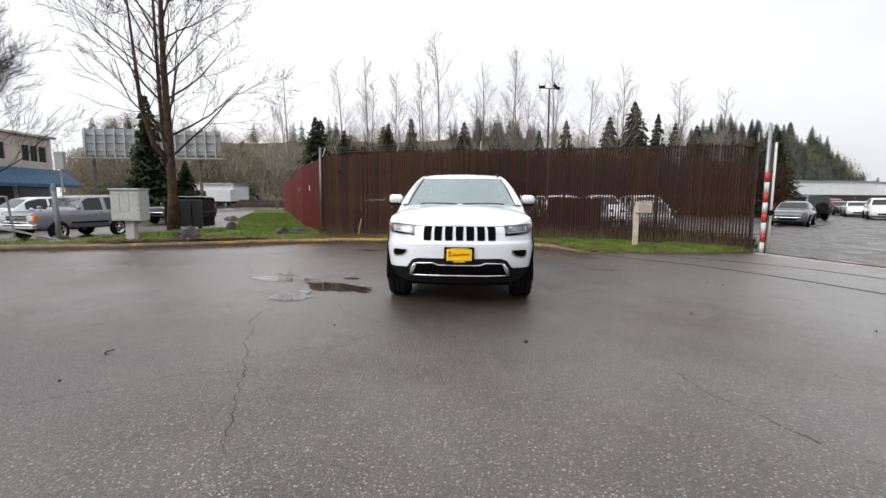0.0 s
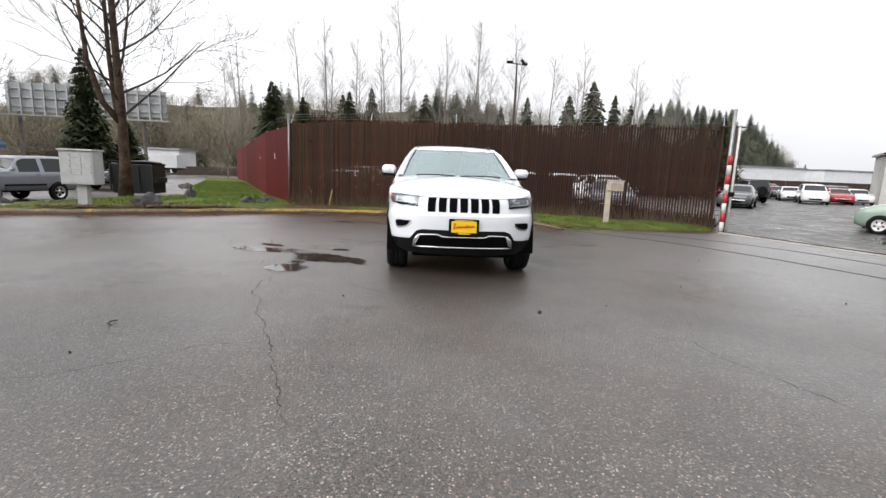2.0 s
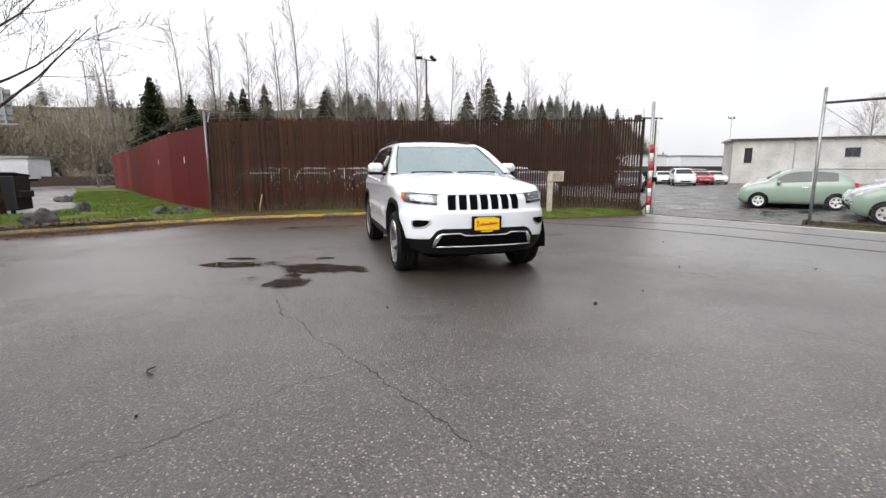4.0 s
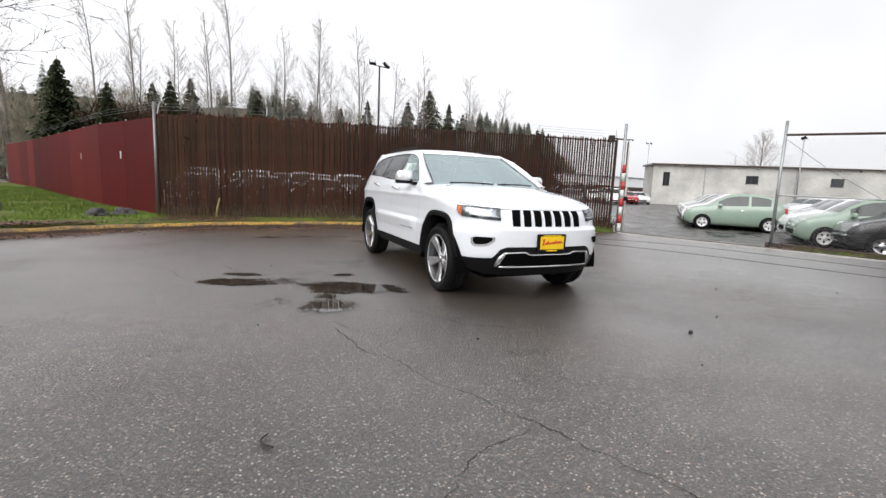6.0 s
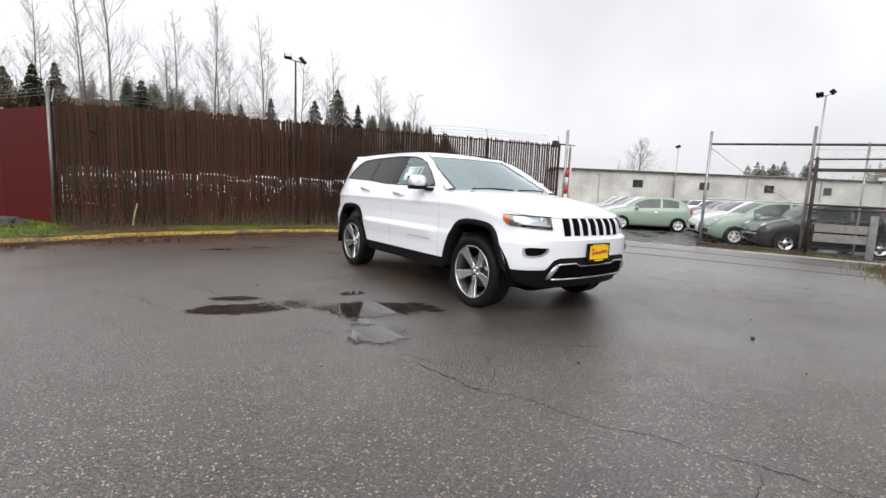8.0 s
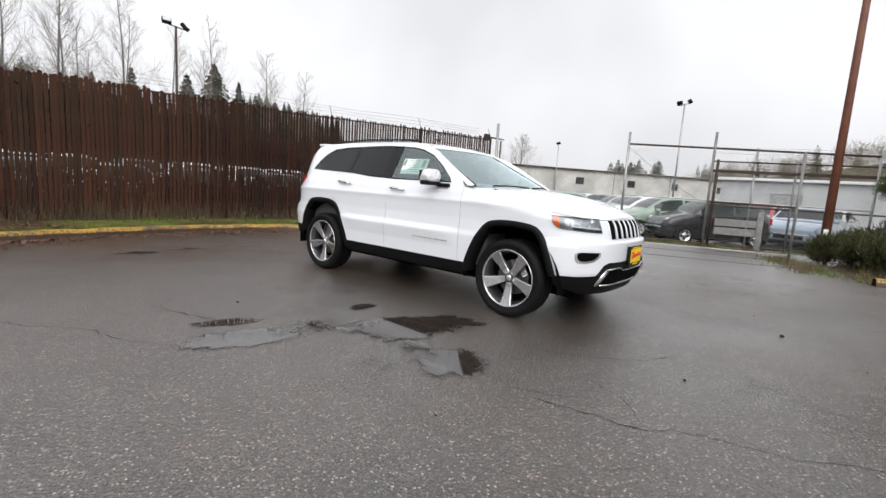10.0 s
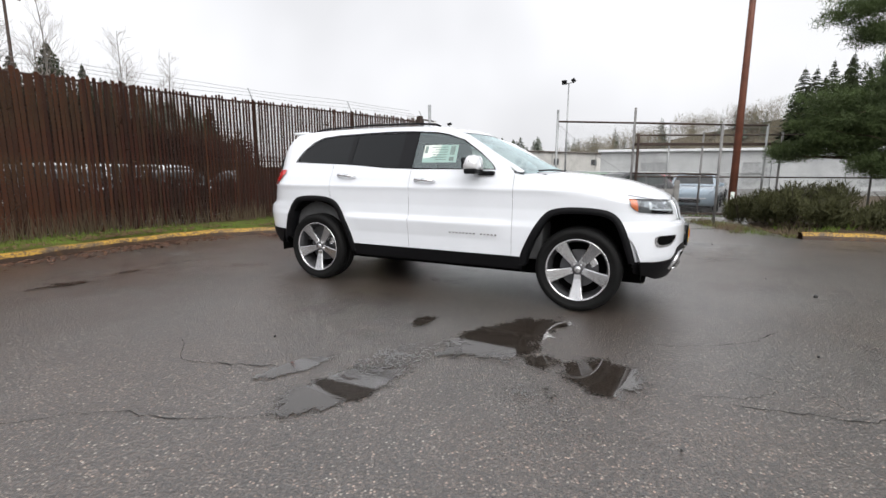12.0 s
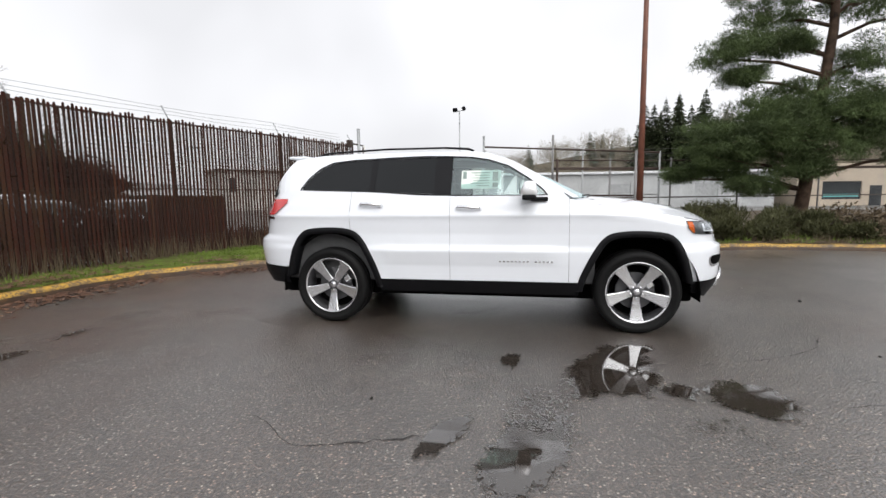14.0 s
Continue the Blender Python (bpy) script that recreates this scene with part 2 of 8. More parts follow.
def grass_material():
    """Patchy turf: green, yellowed and bare brown places."""
    m, n, l, b = nodes_of("grass")
    v = coords(n, l, 1.0)
    big, mid, fine = noise_at(n, l, v, 0.7, 5.0), noise_at(n, l, v, 2.6, 6.0, 0.7), noise_at(n, l, v, 40.0)
    c = ramp(n, l, big, [(0.35, (0.088, 0.142, 0.024)), (0.65, (0.145, 0.178, 0.034))])
    c = mixed(n, l, ramp(n, l, mid, [(0.46, 0.0), (0.62, 0.9)]), c, (0.085, 0.060, 0.032))
    # leaf mould lies along the foot of the fence by the corner
    xy, m1, m2, m3 = n.new("ShaderNodeSeparateXYZ"), n.new("ShaderNodeMapRange"), n.new("ShaderNodeMapRange"), n.new("ShaderNodeMapRange")
    l.new(v, xy.inputs[0])
    for q, axis, lo, hi in ((m1, 0, -5.3, -4.7), (m2, 0, -2.6, -3.2), (m3, 1, 13.0, 13.7)):
        q.inputs["From Min"].default_value, q.inputs["From Max"].default_value = lo, hi
        l.new(xy.outputs[axis], q.inputs["Value"])
    bed = mixed(n, l, 1.0, mixed(n, l, 1.0, m1.outputs[0], m2.outputs[0], "MULTIPLY"), m3.outputs[0], "MULTIPLY")
    c = mixed(n, l, bed, c, (0.060, 0.034, 0.020))
    c = mixed(n, l, ramp(n, l, fine, [(0.3, 0.4), (0.55, 0.0)]), c, (0.03, 0.038, 0.012))
    l.new(c, b.inputs["Base Color"])
    b.inputs["Roughness"].default_value = 0.8
    b.inputs["Specular IOR Level"].default_value = 0.12
    bumped(n, l, b, fine, 0.7, 0.01)
    return m


M_GRASS = grass_material()
M_GRASS_BLADE = plain("grass_blades", (0.128, 0.184, 0.033), 0.6, spec=0.15, vary=0.45, scale=2.0)
M_SOIL = plain("leaf_mulch_soil", (0.075, 0.055, 0.034), 0.8, spec=0.15, vary=0.5, scale=4, bump=0.6)
M_WHITE = plain("white_car_paint", (0.735, 0.755, 0.79), 0.22, coat=0.8, vary=0.01, noisy_rough=0.02)
M_BLACKPL = plain("black_textured_plastic", (0.006, 0.006, 0.007), 0.5, spec=0.13, vary=0.2, bump=0.15, bscale=300)
M_BLACKGL = plain("gloss_black_trim", (0.004, 0.004, 0.005), 0.15, spec=0.25, vary=0.1)
# near-black for liners and trays, also painted in as shade in openings
M_VOID = plain("black_liner_and_shade", (0.003, 0.003, 0.003), 0.9, spec=0.05, vary=0.2)
M_TYRE = plain("tyre_rubber", (0.007, 0.007, 0.007), 0.6, spec=0.14, vary=0.25, bump=0.2, bscale=120)
M_ALLOY = plain("polished_alloy", (0.62, 0.62, 0.63), 0.22, metal=1.0, vary=0.06)
M_ALLOYDK = plain("grey_alloy_pocket", (0.10, 0.10, 0.105), 0.4, metal=0.7, vary=0.1)
M_CHROME = plain("chrome", (0.78, 0.78, 0.79), 0.08, metal=1.0, vary=0.03, noisy_rough=0.02)
M_TINT = plain("privacy_glass", (0.005, 0.006, 0.007), 0.03, vary=0.05, noisy_rough=0.0, spec=0.30)
M_PALEGLASS = plain("pale_car_glass", (0.040, 0.050, 0.047), 0.04, vary=0.3, scale=1.5, noisy_rough=0.0, spec=0.5)
M_CARGLASS = plain("car_glass", (0.02, 0.023, 0.024), 0.03, vary=0.1, noisy_rough=0.0, spec=0.45)
M_GLASS = glass("clear_glass", (0.74, 0.85, 0.84), 0.04, 0.13, (0.86, 0.97, 0.97))
M_SHIELD = glass("wet_windscreen", (0.70, 0.84, 0.84), 0.16, 0.36, (0.80, 0.94, 0.95))
M_LENS = glass("lamp_lens", (0.93, 0.95, 0.96))
M_LAMPSILVER = plain("silvered_reflector", (0.50, 0.52, 0.54), 0.25, metal=0.7, vary=0.12, scale=14)
M_LAMPDARK = plain("smoked_lamp_housing", (0.16, 0.165, 0.17), 0.3, metal=0.5, vary=0.2, scale=14)
M_WHITEBAR = plain("pale_lamp_bar", (0.78, 0.80, 0.82), 0.2, vary=0.03)
M_CAP = plain("satin_chrome_cap", (0.86, 0.86, 0.87), 0.28, metal=0.55, vary=0.02)
M_AMBER = plain("amber_lens", (0.75, 0.16, 0.02), 0.15, coat=0.5, vary=0.05)
M_REDLENS = plain("red_lens", (0.50, 0.012, 0.012), 0.12, coat=0.6, vary=0.08)
M_INTERIOR = plain("grey_cloth_interior", (0.08, 0.08, 0.082), 0.8, vary=0.2)
M_YELLOW = plain("yellow_plate", (0.85, 0.55, 0.01), 0.4, vary=0.05)
M_REDINK = plain("red_ink", (0.45, 0.02, 0.01), 0.5, vary=0.05)
M_PAPER = plain("window_sticker_paper", (0.74, 0.80, 0.74), 0.6, vary=0.04)
M_PAPERINK = plain("sticker_print", (0.20, 0.26, 0.24), 0.6, vary=0.2)


def kerb_material():
    m, n, l, b = nodes_of("worn_yellow_kerb")
    v = coords(n, l, 1.0)
    worn = noise_at(n, l, v, 3.5, 7.0, 0.7)
    fine = noise_at(n, l, v, 30.0)
    c = mixed(n, l, ramp(n, l, worn, [(0.47, 0.0), (0.62, 1.0)]), (0.47, 0.270, 0.032), (0.12, 0.085, 0.050))
    xy, lost = n.new("ShaderNodeSeparateXYZ"), n.new("ShaderNodeMapRange")
    l.new(v, xy.inputs[0])
    lost.inputs["From Min"].default_value, lost.inputs["From Max"].default_value = -4.5, -7.5
    l.new(xy.outputs[0], lost.inputs["Value"])
    rubbed = n.new("ShaderNodeMapRange")
    rubbed.inputs["From Min"].default_value, rubbed.inputs["From Max"].default_value = 1.2, 2.4
    l.new(xy.outputs[0], rubbed.inputs["Value"])
    # the right-hand kerb keeps its paint
    beyond_lot = n.new("ShaderNodeMapRange")
    beyond_lot.inputs["From Min"].default_value, beyond_lot.inputs["From Max"].default_value = 5.0, 4.0
    l.new(xy.outputs[0], beyond_lot.inputs["Value"])
    off = mixed(n, l, 1.0, lost.outputs[0], mixed(n, l, 1.0, rubbed.outputs[0], beyond_lot.outputs[0], "MULTIPLY"), "ADD")
    bare = mixed(n, l, 1.0, off, ramp(n, l, noise_at(n, l, v, 1.6, 6.0, 0.7), [(0.36, 0.0), (0.5, 0.95)]), "MULTIPLY")
    c = mixed(n, l, bare, c, (0.12, 0.085, 0.055))
    c = mixed(n, l, ramp(n, l, fine, [(0.38, 0.9), (0.56, 0.0)]), c, (0.06, 0.04, 0.027))
    l.new(c, b.inputs["Base Color"])
    b.inputs["Roughness"].default_value = 0.55
    bumped(n, l, b, fine, 0.4, 0.006)
    return m


M_KERB = kerb_material()


def kerb_face_material():
    """Bare wet kerb concrete: brown silt, moss and a few flakes of yellow paint."""
    m, n, l, b = nodes_of("mossy_kerb_face")
    v = coords(n, l, 1.0)
    big, worn, fine = noise_at(n, l, v, 1.1, 5.0, 0.6), noise_at(n, l, v, 5.0, 7.0, 0.7), noise_at(n, l, v, 45.0)
    c = mixed(n, l, ramp(n, l, big, [(0.38, 0.0), (0.62, 1.0)]), (0.050, 0.027, 0.015), (0.078, 0.042, 0.017))
    c = mixed(n, l, ramp(n, l, worn, [(0.54, 0.0), (0.68, 0.8)]), c, (0.17, 0.080, 0.020))
    c = mixed(n, l, ramp(n, l, fine, [(0.36, 0.8), (0.55, 0.0)]), c, (0.030, 0.020, 0.013))
    l.new(c, b.inputs["Base Color"])
    b.inputs["Roughness"].default_value = 0.5
    bumped(n, l, b, worn, 0.5, 0.012)
    return m


M_KERBFACE = kerb_face_material()


def slat_material(name, tone):
    """Rust-brown painted slats: colour varies from slat to slat, with streaks down each."""
    m, n, l, b = nodes_of(name)
    geo, inf = n.new("ShaderNodeNewGeometry"), n.new("ShaderNodeObjectInfo")
    add = n.new("ShaderNodeMath")
    add.operation = "ADD"
    l.new(geo.outputs["Random Per Island"], add.inputs[0])
    l.new(inf.outputs["Random"], add.inputs[1])
    fr = n.new("ShaderNodeMath")
    fr.operation = "FRACT"
    l.new(add.outputs[0], fr.inputs[0])
    v = coords(n, l, (1.0, 1.0, 1.0))
    streak = noise_at(n, l, coords(n, l, (30.0, 30.0, 1.2)), 1.0, 5.0)
    big = noise_at(n, l, v, 0.7, 4.0)
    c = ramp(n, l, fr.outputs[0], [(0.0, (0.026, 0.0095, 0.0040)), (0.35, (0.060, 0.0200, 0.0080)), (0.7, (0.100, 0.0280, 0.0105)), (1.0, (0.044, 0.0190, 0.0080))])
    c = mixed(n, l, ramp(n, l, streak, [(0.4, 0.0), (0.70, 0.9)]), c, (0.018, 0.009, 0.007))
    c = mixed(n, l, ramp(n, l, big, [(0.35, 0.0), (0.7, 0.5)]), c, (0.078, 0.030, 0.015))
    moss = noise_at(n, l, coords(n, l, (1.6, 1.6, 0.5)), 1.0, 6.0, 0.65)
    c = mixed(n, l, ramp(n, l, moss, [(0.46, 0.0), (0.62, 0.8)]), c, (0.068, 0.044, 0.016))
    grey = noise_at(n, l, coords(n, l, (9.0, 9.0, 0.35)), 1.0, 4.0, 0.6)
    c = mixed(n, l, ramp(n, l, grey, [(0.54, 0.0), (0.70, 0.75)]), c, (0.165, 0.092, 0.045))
    l.new(mixed(n, l, 1.0, c, tone, "MULTIPLY"), b.inputs["Base Color"])
    b.inputs["Roughness"].default_value = 0.65
    b.inputs["Specular IOR Level"].default_value = 0.2
    bumped(n, l, b, streak, 0.3, 0.003)
    return m


M_SLAT = slat_material("red_brown_weathered_slat", (1.0, 1.0, 1.0))
# the same slat colours multiplied darker and redder, used more towards the gate
M_SLATDARK = slat_material("darkened_slat", (0.66, 0.50, 0.52))


def panel_material():
    """Dark red paint: each panel faded by its own amount, with faint runs."""
    m, n, l, b = nodes_of("dark_red_painted_panel")
    inf = n.new("ShaderNodeObjectInfo")
    run = noise_at(n, l, coords(n, l, (6.0, 6.0, 0.5)), 1.0, 5.0)
    c = ramp(n, l, inf.outputs["Random"], [(0.0, (0.066, 0.006, 0.006)), (0.55, (0.104, 0.009, 0.009)), (1.0, (0.145, 0.017, 0.015))])
    l.new(mixed(n, l, ramp(n, l, run, [(0.45, 0.0), (0.75, 0.5)]), c, (0.06, 0.010, 0.010)), b.inputs["Base Color"])
    b.inputs["Roughness"].default_value = 0.6
    b.inputs["Specular IOR Level"].default_value = 0.15
    bumped(n, l, b, run, 0.1, 0.004)
    return m


M_REDPANEL = panel_material()
M_GALV = plain("galvanised_steel", (0.36, 0.37, 0.37), 0.45, metal=0.75, vary=0.25, scale=5)
M_RUST = plain("rusty_steel", (0.055, 0.036, 0.028), 0.7, metal=0.3, vary=0.4, scale=5)
M_WIRE = plain("wire", (0.22, 0.22, 0.22), 0.5, metal=0.8)
M_POLE = plain("red_brown_utility_pole", (0.155, 0.055, 0.032), 0.6, vary=0.35, scale=2.5, bump=0.3)
M_BARK = plain("bark", (0.058, 0.037, 0.025), 0.85, spec=0.2, vary=0.8, scale=5, bump=0.6, bscale=18)
M_BIRCH = plain("pale_grey_bark", (0.17, 0.155, 0.135), 0.8, vary=0.4, scale=2)
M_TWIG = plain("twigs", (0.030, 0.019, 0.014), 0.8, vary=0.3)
# pale bark tone, lifted further by haze painted into the colour
M_HAZETWIG = plain("hazed_pale_twigs", (0.235, 0.205, 0.180), 0.9, vary=0.2)
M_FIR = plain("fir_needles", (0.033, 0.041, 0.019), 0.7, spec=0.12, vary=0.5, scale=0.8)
# fir needles with distance haze mixed into the base colour
M_HAZEFIR = plain("hazed_fir_needles", (0.120, 0.138, 0.104), 0.8, spec=0.1, vary=0.4, scale=0.12)
M_PINE = plain("pine_needles", (0.070, 0.098, 0.036), 0.65, spec=0.2, vary=0.5, scale=1.2)
M_SHRUB = plain("shrub_leaves", (0.066, 0.068, 0.030), 0.6, spec=0.15, vary=0.5, scale=1.5)
M_BRUSH = plain("bare_brush", (0.12, 0.092, 0.06), 0.9, spec=0.1, vary=0.4, scale=0.3)
# bare brush colour, made paler by mist put into it
M_HAZEWOODS = plain("hazed_leafless_woods", (0.225, 0.200, 0.150), 0.9, spec=0.1, vary=0.35, scale=0.25)
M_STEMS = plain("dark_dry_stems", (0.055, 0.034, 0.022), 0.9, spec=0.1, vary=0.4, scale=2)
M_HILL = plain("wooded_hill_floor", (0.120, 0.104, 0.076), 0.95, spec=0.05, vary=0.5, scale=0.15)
M_LEAF = plain("fallen_leaves", (0.12, 0.060, 0.036), 0.6, vary=0.6, scale=7)
M_ROCK = plain("grey_rock", (0.062, 0.058, 0.056), 0.75, vary=0.4, scale=4, bump=0.6, bscale=14)
M_WALLPALE = plain("pale_painted_wall", (0.49, 0.48, 0.45), 0.7, vary=0.30, scale=0.35)
M_WINDARK = plain("dark_window_pane", (0.03, 0.035, 0.038), 0.08, vary=0.2, noisy_rough=0.0)


# ---- building helpers ----
def mesh_ob(name, bm, mat, parent=None, label="", smooth=False, m=None):
    me = bpy.data.meshes.new(name)
    bm.to_mesh(me)
    bm.free()
    return mesh_of(name, me, mat, parent, label, smooth, m)


def mesh_of(name, me, mat, parent=None, label="", smooth=False, m=None):
    for x in (mat if isinstance(mat, (list, tuple)) else [mat]):
        if x is not None:
            me.materials.append(x)
    if smooth:
        me.shade_smooth()
    ob = new(name, me)
    if m is not None:
        ob.matrix_basis = m
    if parent is not None:
        ob.parent = parent
    if label:
        ob["label"] = label
    return ob


def part(name, bm, mat, parent, label="", smooth=False, m=None):
    return mesh_ob(name, bm, mat, parent, label, smooth, m)


def raw(name, verts, faces, mat, parent=None, label="", smooth=False, m=None):
    me = bpy.data.meshes.new(name)
    me.from_pydata(verts, [], faces)
    me.update()
    return mesh_of(name, me, mat, parent, label, smooth, m)


def thing(name, label, category, group="", m=None, kind=""):
    ob = new(name)
    ob.empty_display_size = 0.2
    if m is not None:
        ob.matrix_basis = m
    return tagged(ob, label, category, group, kind)


def box(bm, x0, x1, y0, y1, z0, z1, bevel=0.0, m=None):
    r = bmesh.ops.create_cube(bm, size=1.0)
    vs = r["verts"]
    mm = Matrix.Translation(((x0 + x1) / 2, (y0 + y1) / 2, (z0 + z1) / 2)) @ Matrix.Diagonal((x1 - x0, y1 - y0, z1 - z0, 1))
    bmesh.ops.transform(bm, matrix=mm, verts=vs)
    if bevel:
        es = list({e for v in vs for e in v.link_edges})
        r2 = bmesh.ops.bevel(bm, geom=es, offset=bevel, segments=2, profile=0.5, affect="EDGES")
        vs = list({v for f in r2["faces"] for v in f.verts} | {v for v in vs if v.is_valid})
    if m is not None:
        bmesh.ops.transform(bm, matrix=m, verts=[v for v in vs if v.is_valid])
    return vs


def boxed(*a, **k):
    bm = bmesh.new()
    box(bm, *a, **k)
    return bm


def tube(bm, pts, radius, sides=8, cap=True):
    """A tube along points; radius one number or one for each point."""
    pts = [Vector(p) for p in pts]
    rad = radius if isinstance(radius, (list, tuple)) else [radius] * len(pts)
    rings, up = [], None
    for i, p in enumerate(pts):
        d = (pts[min(i + 1, len(pts) - 1)] - pts[max(i - 1, 0)]).normalized()
        if up is None:
            up = d.orthogonal().normalized()
        up = (up - d * up.dot(d))
        up = up.normalized() if up.length > 1e-5 else d.orthogonal().normalized()
        s = d.cross(up)
        rings.append([bm.verts.new(p + rad[i] * (math.cos(a) * up + math.sin(a) * s)) for a in [2 * math.pi * k / sides for k in range(sides)]])
    for a, b in zip(rings, rings[1:]):
        for k in range(sides):
            bm.faces.new((a[k], a[(k + 1) % sides], b[(k + 1) % sides], b[k]))
    if cap:
        bm.faces.new(rings[0][::-1])
        bm.faces.new(rings[-1])
    return bm


def tubed(pts, radius, sides=8):
    return tube(bmesh.new(), pts, radius, sides)


def lathe(bm, prof, seg=32, axis="y", closed=False):
    """Turn a profile of (radius, along) round an axis through the origin."""
    rings = []
    for r, a in prof:
        ring = []
        for k in range(seg):
            t = 2 * math.pi * k / seg
            c, s = r * math.cos(t), r * math.sin(t)
            ring.append(bm.verts.new({"y": (c, a, s), "z": (c, s, a), "x": (a, c, s)}[axis]))
        rings.append(ring)
    pairs = list(zip(rings, rings[1:])) + ([(rings[-1], rings[0])] if closed else [])
    for a, b in pairs:
        for k in range(seg):
            bm.faces.new((a[k], a[(k + 1) % seg], b[(k + 1) % seg], b[k]))
    bmesh.ops.recalc_face_normals(bm, faces=bm.faces)
    return bm


def grid_faces(bm, rows):
    vs = [[bm.verts.new(p) for p in r] for r in rows]
    for a, b in zip(vs, vs[1:]):
        for k in range(len(a) - 1):
            bm.faces.new((a[k], a[k + 1], b[k + 1], b[k]))
    return vs


def thicken(bm, depth):
    """Give a sheet a back at a depth along its normals, with edges."""
    bmesh.ops.recalc_face_normals(bm, faces=bm.faces)
    bmesh.ops.solidify(bm, geom=bm.faces[:], thickness=depth)
    return bm


def interp(x, pts):
    if x <= pts[0][0]:
        return pts[0][1]
    for (a, b), (c, d) in zip(pts, pts[1:]):
        if x <= c:
            return b + (d - b) * (x - a) / (c - a)
    return pts[-1][1]


def smooth_line(pts, step=0.25):
    """Catmull-Rom through plan points, cut into even steps."""
    P = [Vector((*p, 0)) if len(p) == 2 else Vector(p) for p in pts]
    P = [P[0] * 2 - P[1]] + P + [P[-1] * 2 - P[-2]]
    out = []
    for a, b, c, d in zip(P, P[1:], P[2:], P[3:]):
        k = max(1, int((c - b).length / step))
        for i in range(k):
            t = i / k
            out.append(0.5 * ((2 * b) + (c - a) * t + (2 * a - 5 * b + 4 * c - d) * t * t + (3 * b - a - 3 * c + d) * t ** 3))
    out.append(P[-2])
    return out


def resample(line, gap):
    """Points at even gaps along a line, with the direction at each."""
    out, left = [], 0.0
    for a, b in zip(line, line[1:]):
        d = b - a
        n = d.length
        if n < 1e-9:
            continue
        while left <= n:
            out.append((a + d * (left / n), d / n))
            left += gap
        left -= n
    return out


def polyfill(bm, loops, fz):
    """A flat sheet with holes from plan loops, its height by fz(x, y)."""
    es = []
    for lp in loops:
        vs = [bm.verts.new((p[0], p[1], 0)) for p in lp]
        es += [bm.edges.new((a, b)) for a, b in zip(vs, vs[1:] + vs[:1])]
    bmesh.ops.triangle_fill(bm, use_beauty=True, use_dissolve=False, edges=es)
    for v in bm.verts:
        v.co.z = fz(v.co.x, v.co.y)
    return bm


def chain_link(a, b, z0, z1, pitch=0.085, r=0.0022):
    """Crossing wires between two plan points, in one mesh."""
    a, b = Vector((*a, 0)), Vector((*b, 0))
    d = b - a
    n = d.normalized()
    ln, h = d.length, z1 - z0
    V, F = [], []
    side = Vector((-n.y, n.x, 0))
    for sgn in (1, -1):
        s = -h
        while s < ln:
            u0, u1 = (s, s + h)
            p0, p1 = max(0, u0), min(ln, u1)
            if p1 > p0:
                za, zb = (p0 - u0), (p1 - u0)
                if sgn < 0:
                    za, zb = h - za, h - zb
                A = a + n * p0 + Vector((0, 0, z0 + za))
                B = a + n * p1 + Vector((0, 0, z0 + zb))
                t = (B - A).normalized()
                w = t.cross(side).normalized() * r
                o = side * r
                i = len(V)
                V += [tuple(v) for v in (A + w, A - w * 0.5 + o, A - w * 0.5 - o, B + w, B - w * 0.5 + o, B - w * 0.5 - o)]
                F += [(i, i + 1, i + 4, i + 3), (i + 1, i + 2, i + 5, i + 4), (i + 2, i, i + 3, i + 5)]
            s += pitch
    return V, F


def wall_open(ln, z0, z1, wins, depth):
    """One connected wall along x, from y 0 to depth, with openings (x0, x1, z0, z1) cut through it."""
    xs = sorted({0.0, ln} | {v for w in wins for v in w[:2]})
    zs = sorted({z0, z1} | {v for w in wins for v in w[2:]})
    bm = bmesh.new()
    vs = {}
    for y in (0.0, depth):
        for x in xs:
            for z in zs:
                vs[(x, y, z)] = bm.verts.new((x, y, z))
    shut = lambda xa, xb, za, zb: xa >= 0 and xb <= ln and za >= z0 and zb <= z1 and not any(w[0] <= xa and xb <= w[1] and w[2] <= za and zb <= w[3] for w in wins)
    cells = {(i, j) for i in range(len(xs) - 1) for j in range(len(zs) - 1) if shut(xs[i], xs[i + 1], zs[j], zs[j + 1])}
    for i, j in cells:
        a, b, c, d = xs[i], xs[i + 1], zs[j], zs[j + 1]
        for y in (0.0, depth):
            bm.faces.new([vs[(a, y, c)], vs[(b, y, c)], vs[(b, y, d)], vs[(a, y, d)]])
        for di, dj, p, q in ((-1, 0, (a, c), (a, d)), (1, 0, (b, c), (b, d)), (0, -1, (a, c), (b, c)), (0, 1, (a, d), (b, d))):
            if (i + di, j + dj) not in cells:
                bm.faces.new([vs[(p[0], 0.0, p[1])], vs[(q[0], 0.0, q[1])], vs[(q[0], depth, q[1])], vs[(p[0], depth, p[1])]])
    bmesh.ops.recalc_face_normals(bm, faces=bm.faces)
    return bm


# ---- ground, kerbs, verges ----
KERB_L = smooth_line([(-15.0, 5.5), (-13.0, 8.0), (-11.2, 9.5), (-9.6, 10.2), (-8.4, 10.6), (-7.0, 11.35), (-6.0, 11.95), (-5.0, 12.45), (-4.0, 12.85), (-3.0, 13.12), (-2.0, 13.28), (-0.5, 13.4), (0.6, 13.25), (1.4, 12.8), (2.2, 12.1), (3.1, 11.35)], 0.2)
KERB_R = smooth_line([(6.05, 3.35), (6.2, 3.0), (6.35, 2.4), (6.4, 1.2), (6.3, -0.5), (5.9, -3.0), (5.0, -6.5), (4.2, -12.0)], 0.2)
